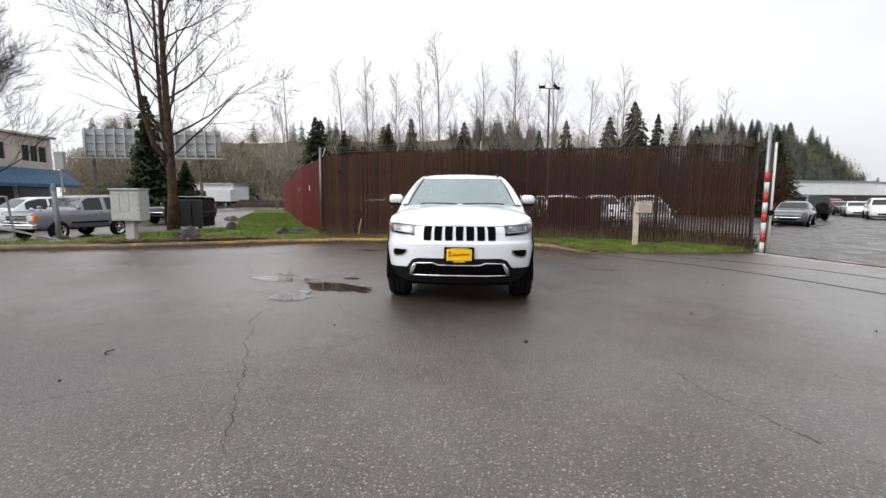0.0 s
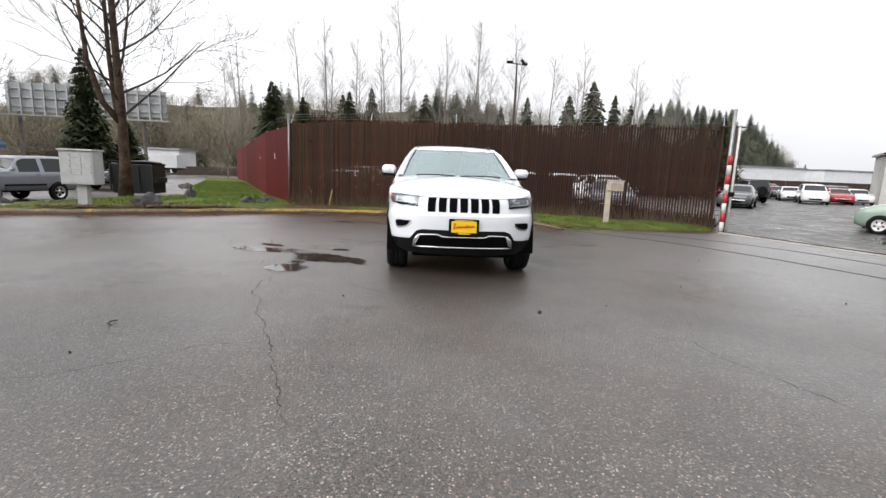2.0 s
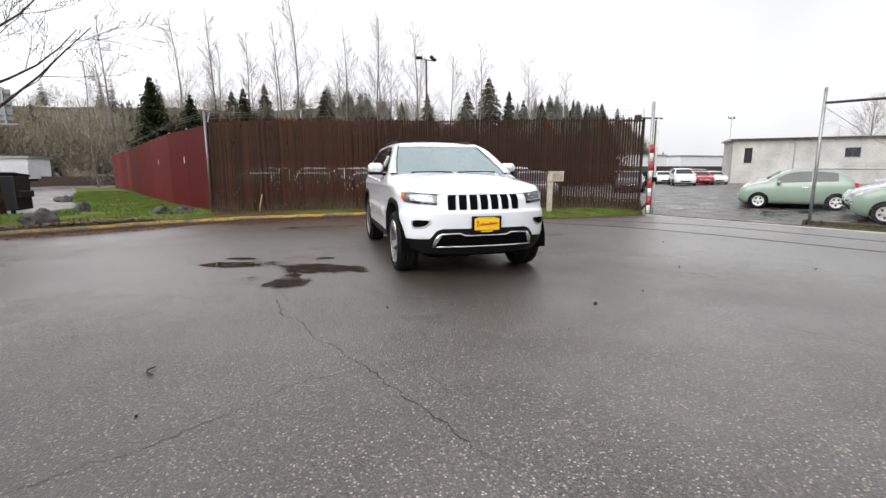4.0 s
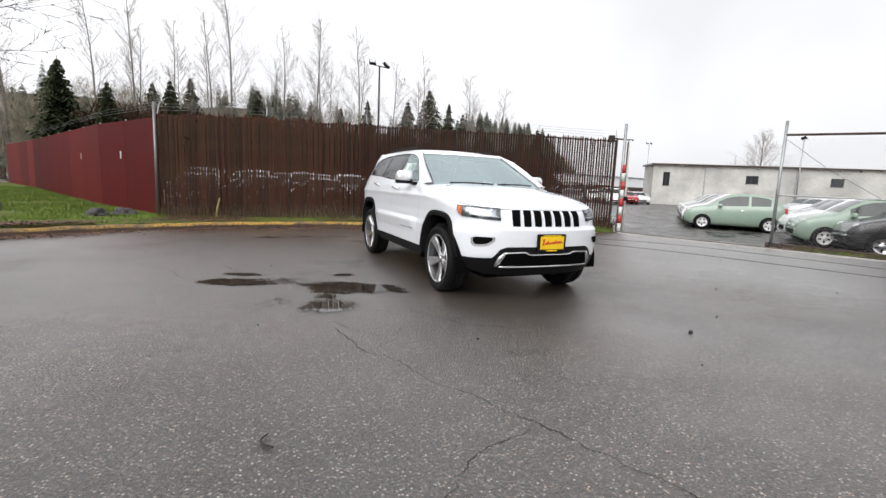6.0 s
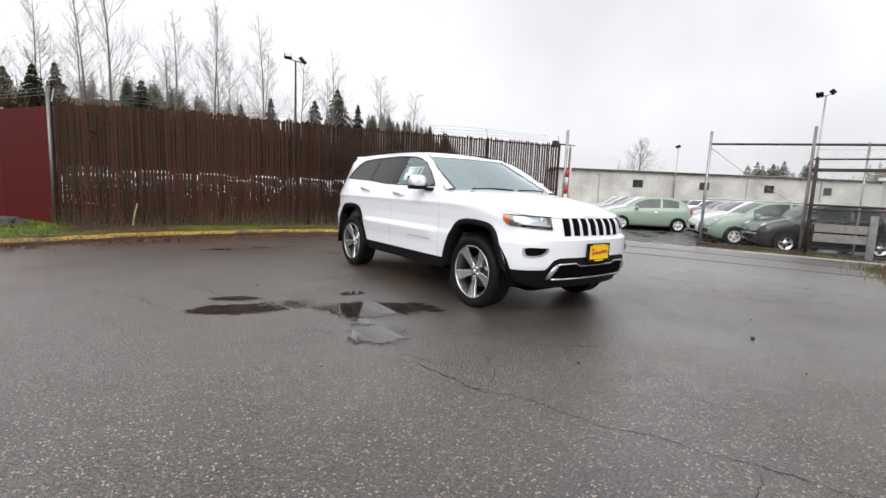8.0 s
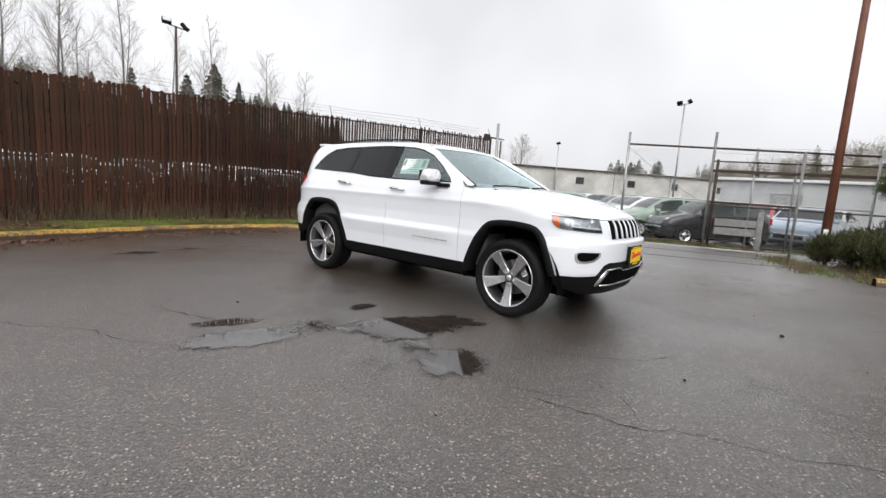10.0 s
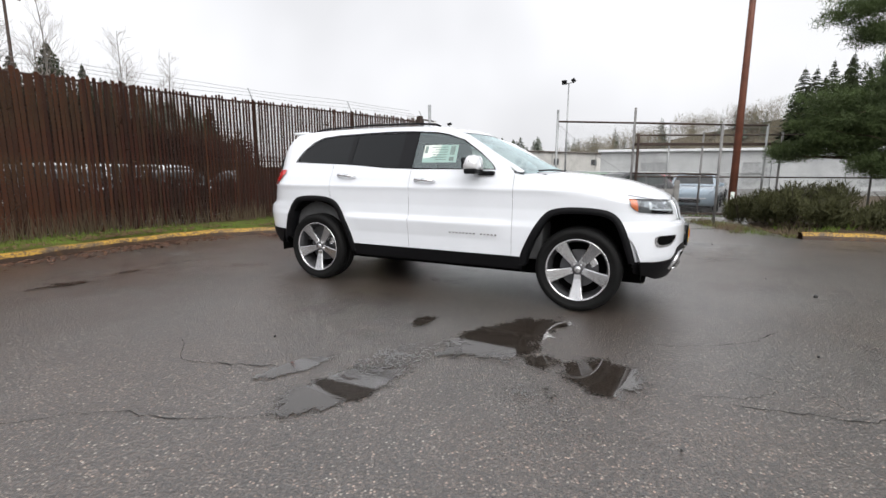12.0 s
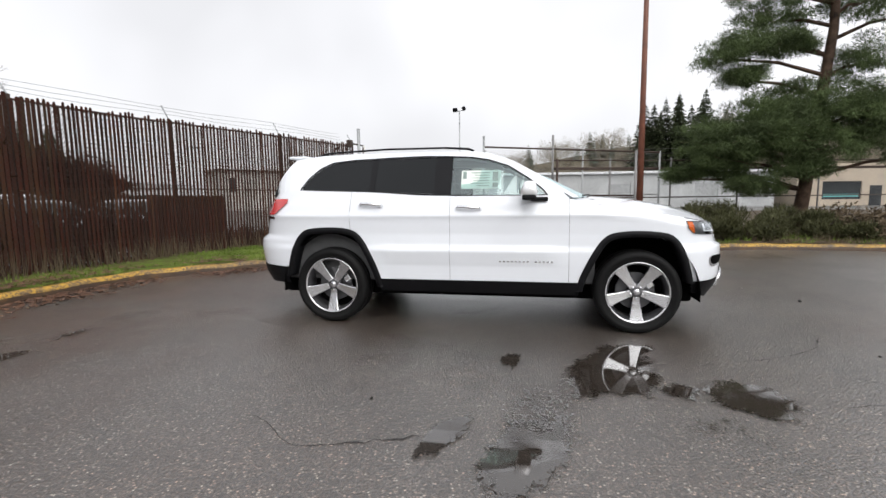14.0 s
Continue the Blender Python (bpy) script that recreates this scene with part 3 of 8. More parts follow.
FENCE = smooth_line([(-5.08, 15.23), (-3.7, 15.05), (-1.8, 14.9), (0.0, 14.75), (1.5, 14.66), (2.85, 14.38), (5.2, 13.48), (7.30, 12.42)], 0.1)
RED = [Vector((-5.12, 15.3, 0)), Vector((-7.28, 18.9, 0)), Vector((-14.6, 34.1, 0)), Vector((-18.2, 41.0, 0))]
GATE = [Vector((7.5, 12.4, 0)), Vector((8.4, 10.5, 0)), Vector((9.3, 8.7, 0)), Vector((10.05, 6.8, 0)), Vector((11.4, 3.4, 0)), Vector((13.5, -3.0, 0))]
YARD_Z = -0.16


def beyond(x, y):
    """How far a place lies behind the boundary of the sales yard (metres, about)."""
    if x < -5.1:
        return -1.0 if x < -18 else (y - 15.3) * 0.5 - abs(x + 5.1) * 0.9
    if x < 7.5:
        return y - interp(x, [(p.x, p.y) for p in FENCE])
    return x - interp(-y, [(-p.y, p.x) for p in GATE])


def ground_z(x, y):
    if x < -5.2:
        # the street beyond the verge lies half a metre lower
        off = y - interp(x, [(p.x, p.y) for p in KERB_L]) - 3.2
        return -0.5 * min(1.0, max(0.0, off / 3.5)) * min(1.0, max(0.0, (-x - 6.5) / 2))
    return YARD_Z * min(1.0, max(0.0, (beyond(x, y) - 0.3) / 2.5))


def spread(lo, hi, step, far):
    a = [lo + step * i for i in range(int((hi - lo) / step) + 1)]
    g, left, right = step, [lo], [hi]
    while right[-1] < far:
        g *= 1.5
        right.append(right[-1] + g)
        left.append(left[-1] - g)
    return left[:0:-1] + a + right[1:]


def build_ground():
    xs, ys = spread(-12, 16, 0.5, 900), spread(-8, 20, 0.5, 900)
    verts = [(x, y, ground_z(x, y)) for y in ys for x in xs]
    w = len(xs)
    faces = [(j * w + i, j * w + i + 1, (j + 1) * w + i + 1, (j + 1) * w + i) for j in range(len(ys) - 1) for i in range(w - 1)]
    ob = raw("ground", verts, faces, [M_ASPHALT, M_YARD], smooth=True)
    for p in ob.data.polygons:
        c = p.center
        p.material_index = 1 if beyond(c.x, c.y) > 0.1 else 0
    tagged(ob, "wet dark grey asphalt with pale stones, reaching the horizon", "ground", kind="structure")


build_ground()


def kerb(name, line, outward, label):
    """A rounded concrete kerb along a plan line; outward: 1 or -1, the side of the verge."""
    prof = [(0.0, -0.05), (0.006, 0.07), (0.02, 0.11), (0.05, 0.13), (0.11, 0.133), (0.135, 0.125), (0.14, -0.05)]
    bm = bmesh.new()
    rows = []
    for i, p in enumerate(line):
        d = (line[min(i + 1, len(line) - 1)] - line[max(i - 1, 0)]).normalized()
        s = Vector((-d.y, d.x, 0)) * outward
        wob = 0.006 * math.sin(i * 1.7) + 0.004 * math.sin(i * 0.6)
        sunk = min(1.0, (len(line) - 1 - i) / 5) if line is KERB_L else 1.0
        rows.append([p + s * (o + wob) + Vector((0, 0, (z + wob) * sunk + 0.002 if z > 0 else z)) for o, z in prof])
    grid_faces(bm, rows)
    bmesh.ops.recalc_face_normals(bm, faces=bm.faces)
    # the paint is left on the top alone; the face is bare, wet and mossy
    for f in bm.faces:
        f.material_index = 0 if abs(f.normal.z) > 0.3 else 1
    ob = mesh_ob(name, bm, [M_KERB, M_KERBFACE], smooth=True)
    tagged(ob, label, "kerb", kind="structure")
    return [r[5].to_2d() for r in rows]


_back_l = kerb("kerb", KERB_L, 1, "mossy concrete kerb with worn yellow paint along its top")
_back_r = kerb("kerb", KERB_R, 1, "yellow painted concrete kerb before the shrubs")


def verge_z(x, y):
    z = 0.141 - 0.02 * min(1, max(0, (y - 12) / 3)) + 0.010 * noise.noise(Vector((x * 0.7, y * 0.7, 0)))
    # past the kerb's end the turf runs out onto the asphalt
    k = min(1.0, max(0.0, (x - 1.9) / 0.5)) if y > 8 else 0.0
    edge = interp(x, [(1.9, 12.45), (2.2, 12.18), (2.6, 11.85), (3.1, 11.42), (5.0, 11.75), (7.1, 12.0), (7.6, 12.2)])
    if x > 5.8 and y < 6:
        z *= min(1.0, max(0.0, (3.3 - y) / 0.8)) * 0.97 + 0.03
    return z * (1 - k) + k * (min(z, 0.004 + 0.16 * max(0.0, y - edge - 0.02)))


def verge(name, loop, mat, label):
    bm = bmesh.new()
    polyfill(bm, [loop], lambda x, y: 0)
    bmesh.ops.subdivide_edges(bm, edges=[e for e in bm.edges if e.calc_length() > 1.2], cuts=3, use_grid_fill=True)
    bmesh.ops.triangulate(bm, faces=bm.faces)
    for _ in range(2):
        bmesh.ops.subdivide_edges(bm, edges=[e for e in bm.edges if e.calc_length() > 0.6 and 2 < e.verts[0].co.x < 11], cuts=1)
        bmesh.ops.triangulate(bm, faces=bm.faces)
    for v in bm.verts:
        v.co.z = verge_z(v.co.x, v.co.y)
    bmesh.ops.recalc_face_normals(bm, faces=bm.faces)
    if sum(f.normal.z for f in bm.faces) < 0:
        bmesh.ops.reverse_faces(bm, faces=bm.faces)
    ob = mesh_ob(name, bm, mat, smooth=True)
    return tagged(ob, label, "grass verge", kind="structure")


_loop = [(p.x, p.y) for p in _back_l] + [(5.0, 11.75), (7.1, 12.0), (7.4, 12.5)]
_loop += [(p.x, p.y + 0.3) for p in FENCE[::-5]] + [(p.x + 0.3, p.y + 0.2) for p in RED] + [(-21.5, 42.0), (-17.5, 34.0), (-13.2, 24.0), (-9.9, 18.2), (-9.8, 16.4), (-10.6, 15.2), (-10.7, 13.4), (-11.0, 11.6), (-12.0, 9.9), (-13.4, 8.6), (-16.0, 6.0)]
verge("verge", _loop, M_GRASS, "short green grass verge behind the kerb")
_loop = [(p.x, p.y) for p in _back_r] + [(30, -12), (26, 2), (14, 3.6), (10.2, 3.9), (8.2, 4.0), (6.9, 3.7)]
verge("verge", _loop, M_SOIL, "mulch and rough grass under the shrubs")


# concrete strip with the gate's track
def strip(name, line, w0, w1, z, mat, label):
    bm = bmesh.new()
    rows = []
    for i, p in enumerate(line):
        d = (line[min(i + 1, len(line) - 1)] - line[max(i - 1, 0)]).normalized()
        s = Vector((-d.y, d.x, 0))
        top = ground_z(p.x, p.y) + z
        rows.append([p + s * w0 + Vector((0, 0, top - 0.04)), p + s * w0 + Vector((0, 0, top)), p + s * w1 + Vector((0, 0, top)), p + s * w1 + Vector((0, 0, top - 0.04))])
    grid_faces(bm, rows)
    bmesh.ops.recalc_face_normals(bm, faces=bm.faces)
    return tagged(mesh_ob(name, bm, mat), label, "track", kind="structure")


_g = smooth_line([(7.25, 12.1), (7.75, 10.8), (8.35, 9.4), (8.95, 8.0), (9.6, 6.5), (10.3, 4.9)], 0.3)
strip("gate_track", _g, -0.12, 0.14, 0.012, M_CONCRETE, "pale concrete strip under the gate")
strip("gate_rail", _g, 0.24, 0.29, 0.02, M_RUST, "rusty steel gate rail")
_j = smooth_line([(3.2, 11.15), (4.75, 9.65), (5.7, 8.15), (6.3, 6.8), (6.9, 5.4), (7.5, 4.1)], 0.3)
strip("joint", _j, -0.03, 0.035, 0.004, M_CRACK, "dark seam in the asphalt")
_j2 = smooth_line([(4.2, 11.5), (5.9, 10.35), (6.9, 9.2), (7.5, 7.9), (8.0, 6.4), (8.4, 4.8)], 0.3)
strip("joint", _j2, -0.022, 0.03, 0.004, M_CRACK, "dark seam in the asphalt")


# ---- the slatted fence, the red panel fence ----
def fence_top(x):
    return interp(x, [(-5.1, 2.70), (-2.5, 2.80), (3.0, 2.86), (5.1, 2.84), (7.4, 2.75)])


def slat_mesh(w, h, mat):
    t = 0.006
    v = [(-w / 2, -t, 0), (w / 2, -t, 0), (w / 2, t, 0), (-w / 2, t, 0), (-w / 2, -t, h - 0.015), (w / 2, -t, h - 0.015), (w / 2, t, h - 0.015), (-w / 2, t, h - 0.015), (-w / 2 + 0.012, -t, h), (w / 2 - 0.012, -t, h), (w / 2 - 0.012, t, h), (-w / 2 + 0.012, t, h)]
    f = [(0, 1, 5, 4), (1, 2, 6, 5), (2, 3, 7, 6), (3, 0, 4, 7), (4, 5, 9, 8), (5, 6, 10, 9), (6, 7, 11, 10), (7, 4, 8, 11), (8, 9, 10, 11)]
    me = bpy.data.meshes.new("slat")
    me.from_pydata(v, [], f)
    me.materials.append(mat)
    return me


def slat_fence():
    rng = random.Random(4)
    top = thing("slat_fence", "tall rust-brown slatted chain-link fence with barbed wire", "fence", kind="structure")
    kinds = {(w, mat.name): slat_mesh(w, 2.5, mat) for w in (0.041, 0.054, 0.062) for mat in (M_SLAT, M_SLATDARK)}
    pts = resample(FENCE, 0.0735)
    for p, d in pts:
        z0 = verge_z(p.x, p.y) - 0.02
        w = 0.062 if p.x < -1.0 else 0.054 if p.x < 0.6 else 0.041
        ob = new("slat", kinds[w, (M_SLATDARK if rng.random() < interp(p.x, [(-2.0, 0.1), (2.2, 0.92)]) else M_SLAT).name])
        ob.parent = top
        n = Vector((-d.y, d.x, 0))
        h = fence_top(p.x) + rng.choice((0.0, 0.0, 0.0, 0.03, -0.05)) + rng.uniform(-0.012, 0.012) - z0
        ob.matrix_basis = Matrix.Translation(p + n * rng.uniform(-0.004, 0.004) + Vector((0, 0, z0))) @ Matrix.Rotation(math.atan2(d.y, d.x), 4, "Z") @ Matrix.Rotation(rng.gauss(0, 0.0025), 4, "Y") @ Matrix.Diagonal((1, 1, h / 2.5, 1))
    posts = [min(resample(FENCE, 0.02), key=lambda q: abs(q[0].x - x)) for x in (-5.08, -2.45, 0.25, 2.85, 5.25, 7.28)]
    for i, (p, d) in enumerate(posts):
        n = Vector((-d.y, d.x, 0))
        b = p + n * 0.05
        post = part("post", tubed([b + Vector((0, 0, 0)), b + Vector((0, 0, fence_top(p.x) + 0.02))], 0.03, 8), M_RUST if i else M_GALV, top)
        part("barb_arm", tubed([b + Vector((0, 0, fence_top(p.x))), b + n * 0.22 + Vector((0, 0, fence_top(p.x) + 0.3))], 0.014, 6), M_GALV, post)
    for k, (off, up) in enumerate(((0.07, 0.10), (0.14, 0.19), (0.21, 0.28))):
        bm = bmesh.new()
        tube(bm, [p + Vector((-d.y, d.x, 0)) * (off + 0.05) + Vector((0, 0, fence_top(p.x) + up + 0.015 * math.sin(i * 0.9 + k))) for i, (p, d) in enumerate(resample(FENCE, 0.5))], 0.004, 4)
        part("barbed_wire", bm, M_WIRE, top)
    for drop, thick in ((0.055, 0.021), (1.38, 0.014), (2.35, 0.014)):
        bm = bmesh.new()
        tube(bm, [p + Vector((-d.y, d.x, 0)) * 0.03 + Vector((0, 0, fence_top(p.x) - drop)) for p, d in resample(FENCE, 0.4)], thick, 6)
        part("rail", bm, M_RUST, top)
    run = [p for p, d in resample(FENCE, 0.8)]
    for a, b in zip(run, run[1:]):
        for off, gauge in ((-0.014, 0.0022), (0.022, 0.0034)):
            V, F = chain_link((a.x, a.y + off), (b.x, b.y + off), 0.15, fence_top(a.x) - 0.05, 0.0735, gauge)
            raw("mesh_wire", V, F, M_RUSTWIRE, top)
    for x0, x1 in ((2.4, 3.15), (3.17, 3.9)):
        a, b = [Vector((x, interp(x, [(p.x, p.y) for p in FENCE]) + 0.09, 0)) for x in (x0, x1)]
        part("low_panel", boxed(0, (b - a).length, -0.01, 0.01, 0.12, 1.34, bevel=0.004), M_LOWPANEL, top, "dark red-brown low panel", m=Matrix.Translation(a) @ Matrix.Rotation(math.atan2(b.y - a.y, b.x - a.x), 4, "Z"))
    c = FENCE[0]
    part("corner_post", tubed([c + Vector((-0.04, -0.06, 0.1)), c + Vector((-0.04, -0.06, 2.98))], 0.034, 12), M_WIRE, top, "weathered galvanised corner post", True)
    return top


M_RUSTWIRE = plain("rusted_dark_wire", (0.030, 0.020, 0.016), 0.75, metal=0.2, vary=0.4, scale=5)
M_LOWPANEL = plain("dark_red_brown_board", (0.065, 0.020, 0.012), 0.6, vary=0.35, scale=3)
slat_fence()


def red_fence():
    top = thing("panel_fence", "dark red painted panel fence running away across the grass", "fence", kind="structure")
    for a, b in zip(RED, RED[1:]):
        d = (b - a)
        n = max(1, round(d.length / 2.44))
        for i in range(n):
            p, q = a + d * (i / n), a + d * ((i + 1) / n)
            z0 = verge_z(p.x, p.y)
            ang = math.atan2(d.y, d.x)
            bm = boxed(0.004, d.length / n - 0.004, -0.012, 0.012, 0.02, 2.5, bevel=0.004)
            panel = part("panel", bm, M_REDPANEL, top, m=Matrix.Translation((p.x, p.y, z0)) @ Matrix.Rotation(ang, 4, "Z"))
            part("post", tubed([Vector((0, -0.05, 0)), Vector((0, -0.05, 2.55))], 0.03, 8), M_GALV, panel)
            if (a is RED[0] and i == 1) or (a is RED[1] and i == 1):
                part("tag", boxed(0.3, 0.36, 0.013, 0.02, 1.45, 1.66), M_PAPER, panel, "small white notice")
    for k in range(3):
        line = [Vector((p.x, p.y, 2.85 + k * 0.1)) + Vector((0.1 * k, 0, 0)) for p in RED]
        part("barbed_wire", tubed(line, 0.004, 4), M_WIRE, top)
    return top


red_fence()


# ---- the white sport utility vehicle ----
# local axes: X to the nose, Y to its left, Z up; origin on the ground under the front axle
CAR = pose(0.151, 6.18, 0.0, 0, 0, math.degrees(math.atan2(-0.999, 0.044)))
NOSE = [(0.26, 0.72), (0.40, 0.80), (0.52, 0.845), (0.70, 0.85), (0.785, 0.847), (0.80, 0.835), (0.815, 0.795), (0.98, 0.755), (1.03, 0.715), (1.06, 0.66)]
TAIL = [(0.35, -3.80), (0.50, -3.88), (0.78, -3.925), (0.83, -3.915), (0.88, -3.845), (1.10, -3.80), (1.35, -3.72)]
WIDE = [(0.26, 0.86), (0.40, 0.925), (0.46, 0.945), (0.62, 0.958), (0.74, 0.962), (0.79, 0.950), (0.90, 0.944), (1.02, 0.950), (1.055, 0.955), (1.072, 0.962), (1.085, 0.957), (1.11, 0.944), (1.18, 0.920), (1.26, 0.885), (1.34, 0.855)]
REAR_AXLE = -2.915


def top_z(x):
    """The upper edge of the body's side, along its length."""
    return interp(-x, [(-0.86, 0.985), (-0.70, 1.0), (-0.45, 1.045), (-0.2, 1.085), (0.2, 1.13), (0.45, 1.185), (0.62, 1.225), (0.75, 1.24), (1.64, 1.255), (2.5, 1.305), (3.2, 1.335), (3.9, 1.335)])


def skin(u, z, off=0.0):
    """A point of the left half of the body: u 0..1 round the front, 1..2 along the side, 2..3 round the back."""
    w = interp(z, WIDE)
    if u <= 1:
        a, n = interp(z, NOSE), 3.0
        th = u * math.pi / 2
        x, y = a * max(0, math.cos(th)) ** (2 / n), w * max(0, math.sin(th)) ** (2 / n)
    elif u <= 2:
        x, y = -2.9 * (u - 1), w
    else:
        a, n = -2.9 - interp(z, TAIL), 3.4
        th = (u - 2) * math.pi / 2
        x, y = -2.9 - a * max(0, math.sin(th)) ** (2 / n), w * max(0, math.cos(th)) ** (2 / n)
    # the shoulder rounds in to the bonnet and to the waist
    t = top_z(x)
    if z > t - 0.09:
        k = min(1.0, (z - t + 0.09) / 0.09) * min(1.0, max(0.0, (x + 0.65) / 0.3))
        s = 0.045 * k * k
        y *= 1 - s
        x -= s * 0.8 * (max(0, x) / 0.85) ** 2
    # the side's wave above the sill: a ledge low in the doors
    if 0.60 < z < 0.80 and -2.5 < x < -0.6:
        fade = min(1, (x + 2.5) / 0.2, (-0.6 - x) / 0.2)
        y += 0.026 * fade * (min(1, (z - 0.60) / 0.14) * (1 if z < 0.755 else max(0, (0.795 - z) / 0.04)))
    if off:
        e = 1e-3
        p = Vector((x, y, z))
        du = Vector(skin(min(3, u + e), z)) - Vector(skin(max(0, u - e), z))
        dz = Vector(skin(u, z + 0.01)) - Vector(skin(u, z - 0.01))
        nn = du.cross(dz)
        if nn.length > 1e-9:
            nn.normalize()
            if nn.dot(Vector((x + 1.4 if u < 1 or u > 2 else 0, y, 0))) < 0:
                nn = -nn
            p += nn * off
        return p
    return Vector((x, y, z))


def u_of_x(x, z=0.9):
    if x >= 0:
        a = interp(z, NOSE)
        return math.acos(min(1, (x / a)) ** 1.5) / (math.pi / 2)
    if x >= -2.9:
        return 1 - x / 2.9
    a = -2.9 - interp(z, TAIL)
    return 2 + math.asin(min(1, ((-2.9 - x) / a)) ** 1.7) / (math.pi / 2)


def u_of_y(y, z):
    return math.asin(min(1, abs(y) / interp(z, WIDE)) ** 1.5) / (math.pi / 2)


ARCH = [(-0.50, 0.30), (-0.475, 0.46), (-0.41, 0.62), (-0.33, 0.765), (-0.25, 0.855), (-0.14, 0.885), (0.0, 0.892), (0.14, 0.885), (0.25, 0.86), (0.325, 0.775), (0.385, 0.62), (0.43, 0.46), (0.45, 0.30)]


_ARCH = [(p.x, p.y) for p in smooth_line(ARCH, 0.03)]


def arch(rear, grow=0.0):
    """The wheel opening's edge in (X, Z), from back to front, moved outwards by grow."""
    pts = [Vector(p) for p in _ARCH]
    out = []
    for i, p in enumerate(pts):
        d = (pts[min(i + 1, len(pts) - 1)] - pts[max(i - 1, 0)]).normalized()
        q = p + Vector((-d.y, d.x)) * grow
        if rear:
            out.append((REAR_AXLE - q.x * 1.02, q.y + 0.03 * min(1, max(0, (q.y - 0.35) / 0.3))))
        else:
            out.append((q.x, q.y))
    return out[::-1] if rear else out


def in_arch(x, z, grow=0.0):
    for rear in (False, True):
        a = arch(rear, grow)
        if a[0][0] < x < a[-1][0] and z < interp(x, sorted(a)):
            return True
    return False


def patch(us, zs_of, off=0.0, side=1, cull=None):
    """A sheet on the skin: us, and for each u its heights."""
    bm = bmesh.new()
    rows = []
    for u in us:
        row = []
        for z in zs_of(u):
            p = skin(u, z, off)
            row.append(Vector((p.x, p.y * side, p.z)))
        rows.append(row)
    vs = grid_faces(bm, rows)
    if cull:
        dead = [f for f in bm.faces if cull(f.calc_center_median())]
        bmesh.ops.delete(bm, geom=dead, context="FACES")
    bmesh.ops.remove_doubles(bm, verts=bm.verts, dist=1e-5)
    bmesh.ops.recalc_face_normals(bm, faces=bm.faces)
    return bm


def outward(bm, centre=Vector((-1.5, 0, 0.8))):
    if sum(f.normal.dot(f.calc_center_median() - centre) for f in bm.faces) < 0:
        bmesh.ops.reverse_faces(bm, faces=bm.faces)
    return bm


def linsp(a, b, n):
    return [a + (b - a) * i / n for i in range(n + 1)]


def front_low(y):
    """Where the white front meets the black lower bumper."""
    return interp(abs(y), [(0.0, 0.612), (0.50, 0.612), (0.57, 0.588), (0.645, 0.495), (0.80, 0.485), (1.0, 0.485)])


def low_z(u):
    p = skin(u, 0.6)
    if u < 1:
        return front_low(p.y) if p.x > 0.45 else interp(p.x, [(0.0, 0.46), (0.45, 0.485)])
    if u > 2:
        return interp(-p.x, [(2.9, 0.46), (3.35, 0.56), (3.95, 0.58)])
    return 0.46


def ring_strip(loop_a, loop_b, closed=False):
    bm = bmesh.new()
    va, vb = [bm.verts.new(p) for p in loop_a], [bm.verts.new(p) for p in loop_b]
    n = len(va)
    for i in range(n if closed else n - 1):
        j = (i + 1) % n
        bm.faces.new((va[i], va[j], vb[j], vb[i]))
    return bm


def side_pt(x, z, off=0.0, side=1):
    p = skin(u_of_x(x, z), z, off)
    return Vector((p.x, p.y * side, p.z))


# glasshouse: half width by height, and the side's lines in (X, Z)
GW = [(1.20, 0.905), (1.26, 0.882), (1.32, 0.86), (1.40, 0.825), (1.50, 0.775), (1.60, 0.715), (1.66, 0.665), (1.70, 0.615), (1.73, 0.56)]


def taper(x):
    """How the plan draws in towards the tail."""
    return (1 - (min(0.99, max(0, (-2.9 - x) / 0.845))) ** 3.4) ** (1 / 3.4)


def gpt(x, z, off=0.0, side=1):
    return Vector((x, side * (interp(z, GW) * taper(x) + off), z))


def dense(loop, step=0.06, closed=True):
    out = []
    pairs = list(zip(loop, loop[1:] + loop[:1])) if closed else list(zip(loop, loop[1:]))
    for a, b in pairs:
        n = max(1, int(math.hypot(b[0] - a[0], b[1] - a[1]) / step))
        out += [(a[0] + (b[0] - a[0]) * i / n, a[1] + (b[1] - a[1]) * i / n) for i in range(n)]
    if not closed:
        out.append(loop[-1])
    return out


DLO = [(-0.80, 1.262), (-1.66, 1.268), (-2.50, 1.312), (-3.24, 1.336), (-3.235, 1.36), (-3.16, 1.46), (-3.05, 1.555), (-2.93, 1.610), (-2.70, 1.632), (-2.3, 1.642), (-1.75, 1.640), (-1.52, 1.628), (-1.36, 1.602), (-1.17, 1.542), (-0.98, 1.425), (-0.84, 1.315)]
SIDE = [(-0.60, 1.222), (-0.75, 1.236), (-1.64, 1.252), (-2.5, 1.302), (-3.3, 1.318), (-3.62, 1.31), (-3.60, 1.40), (-3.50, 1.53), (-3.38, 1.655), (-3.1, 1.690), (-2.5, 1.712), (-1.9, 1.712), (-1.55, 1.70), (-1.36, 1.672), (-1.12, 1.592), (-0.86, 1.445), (-0.70, 1.335)]


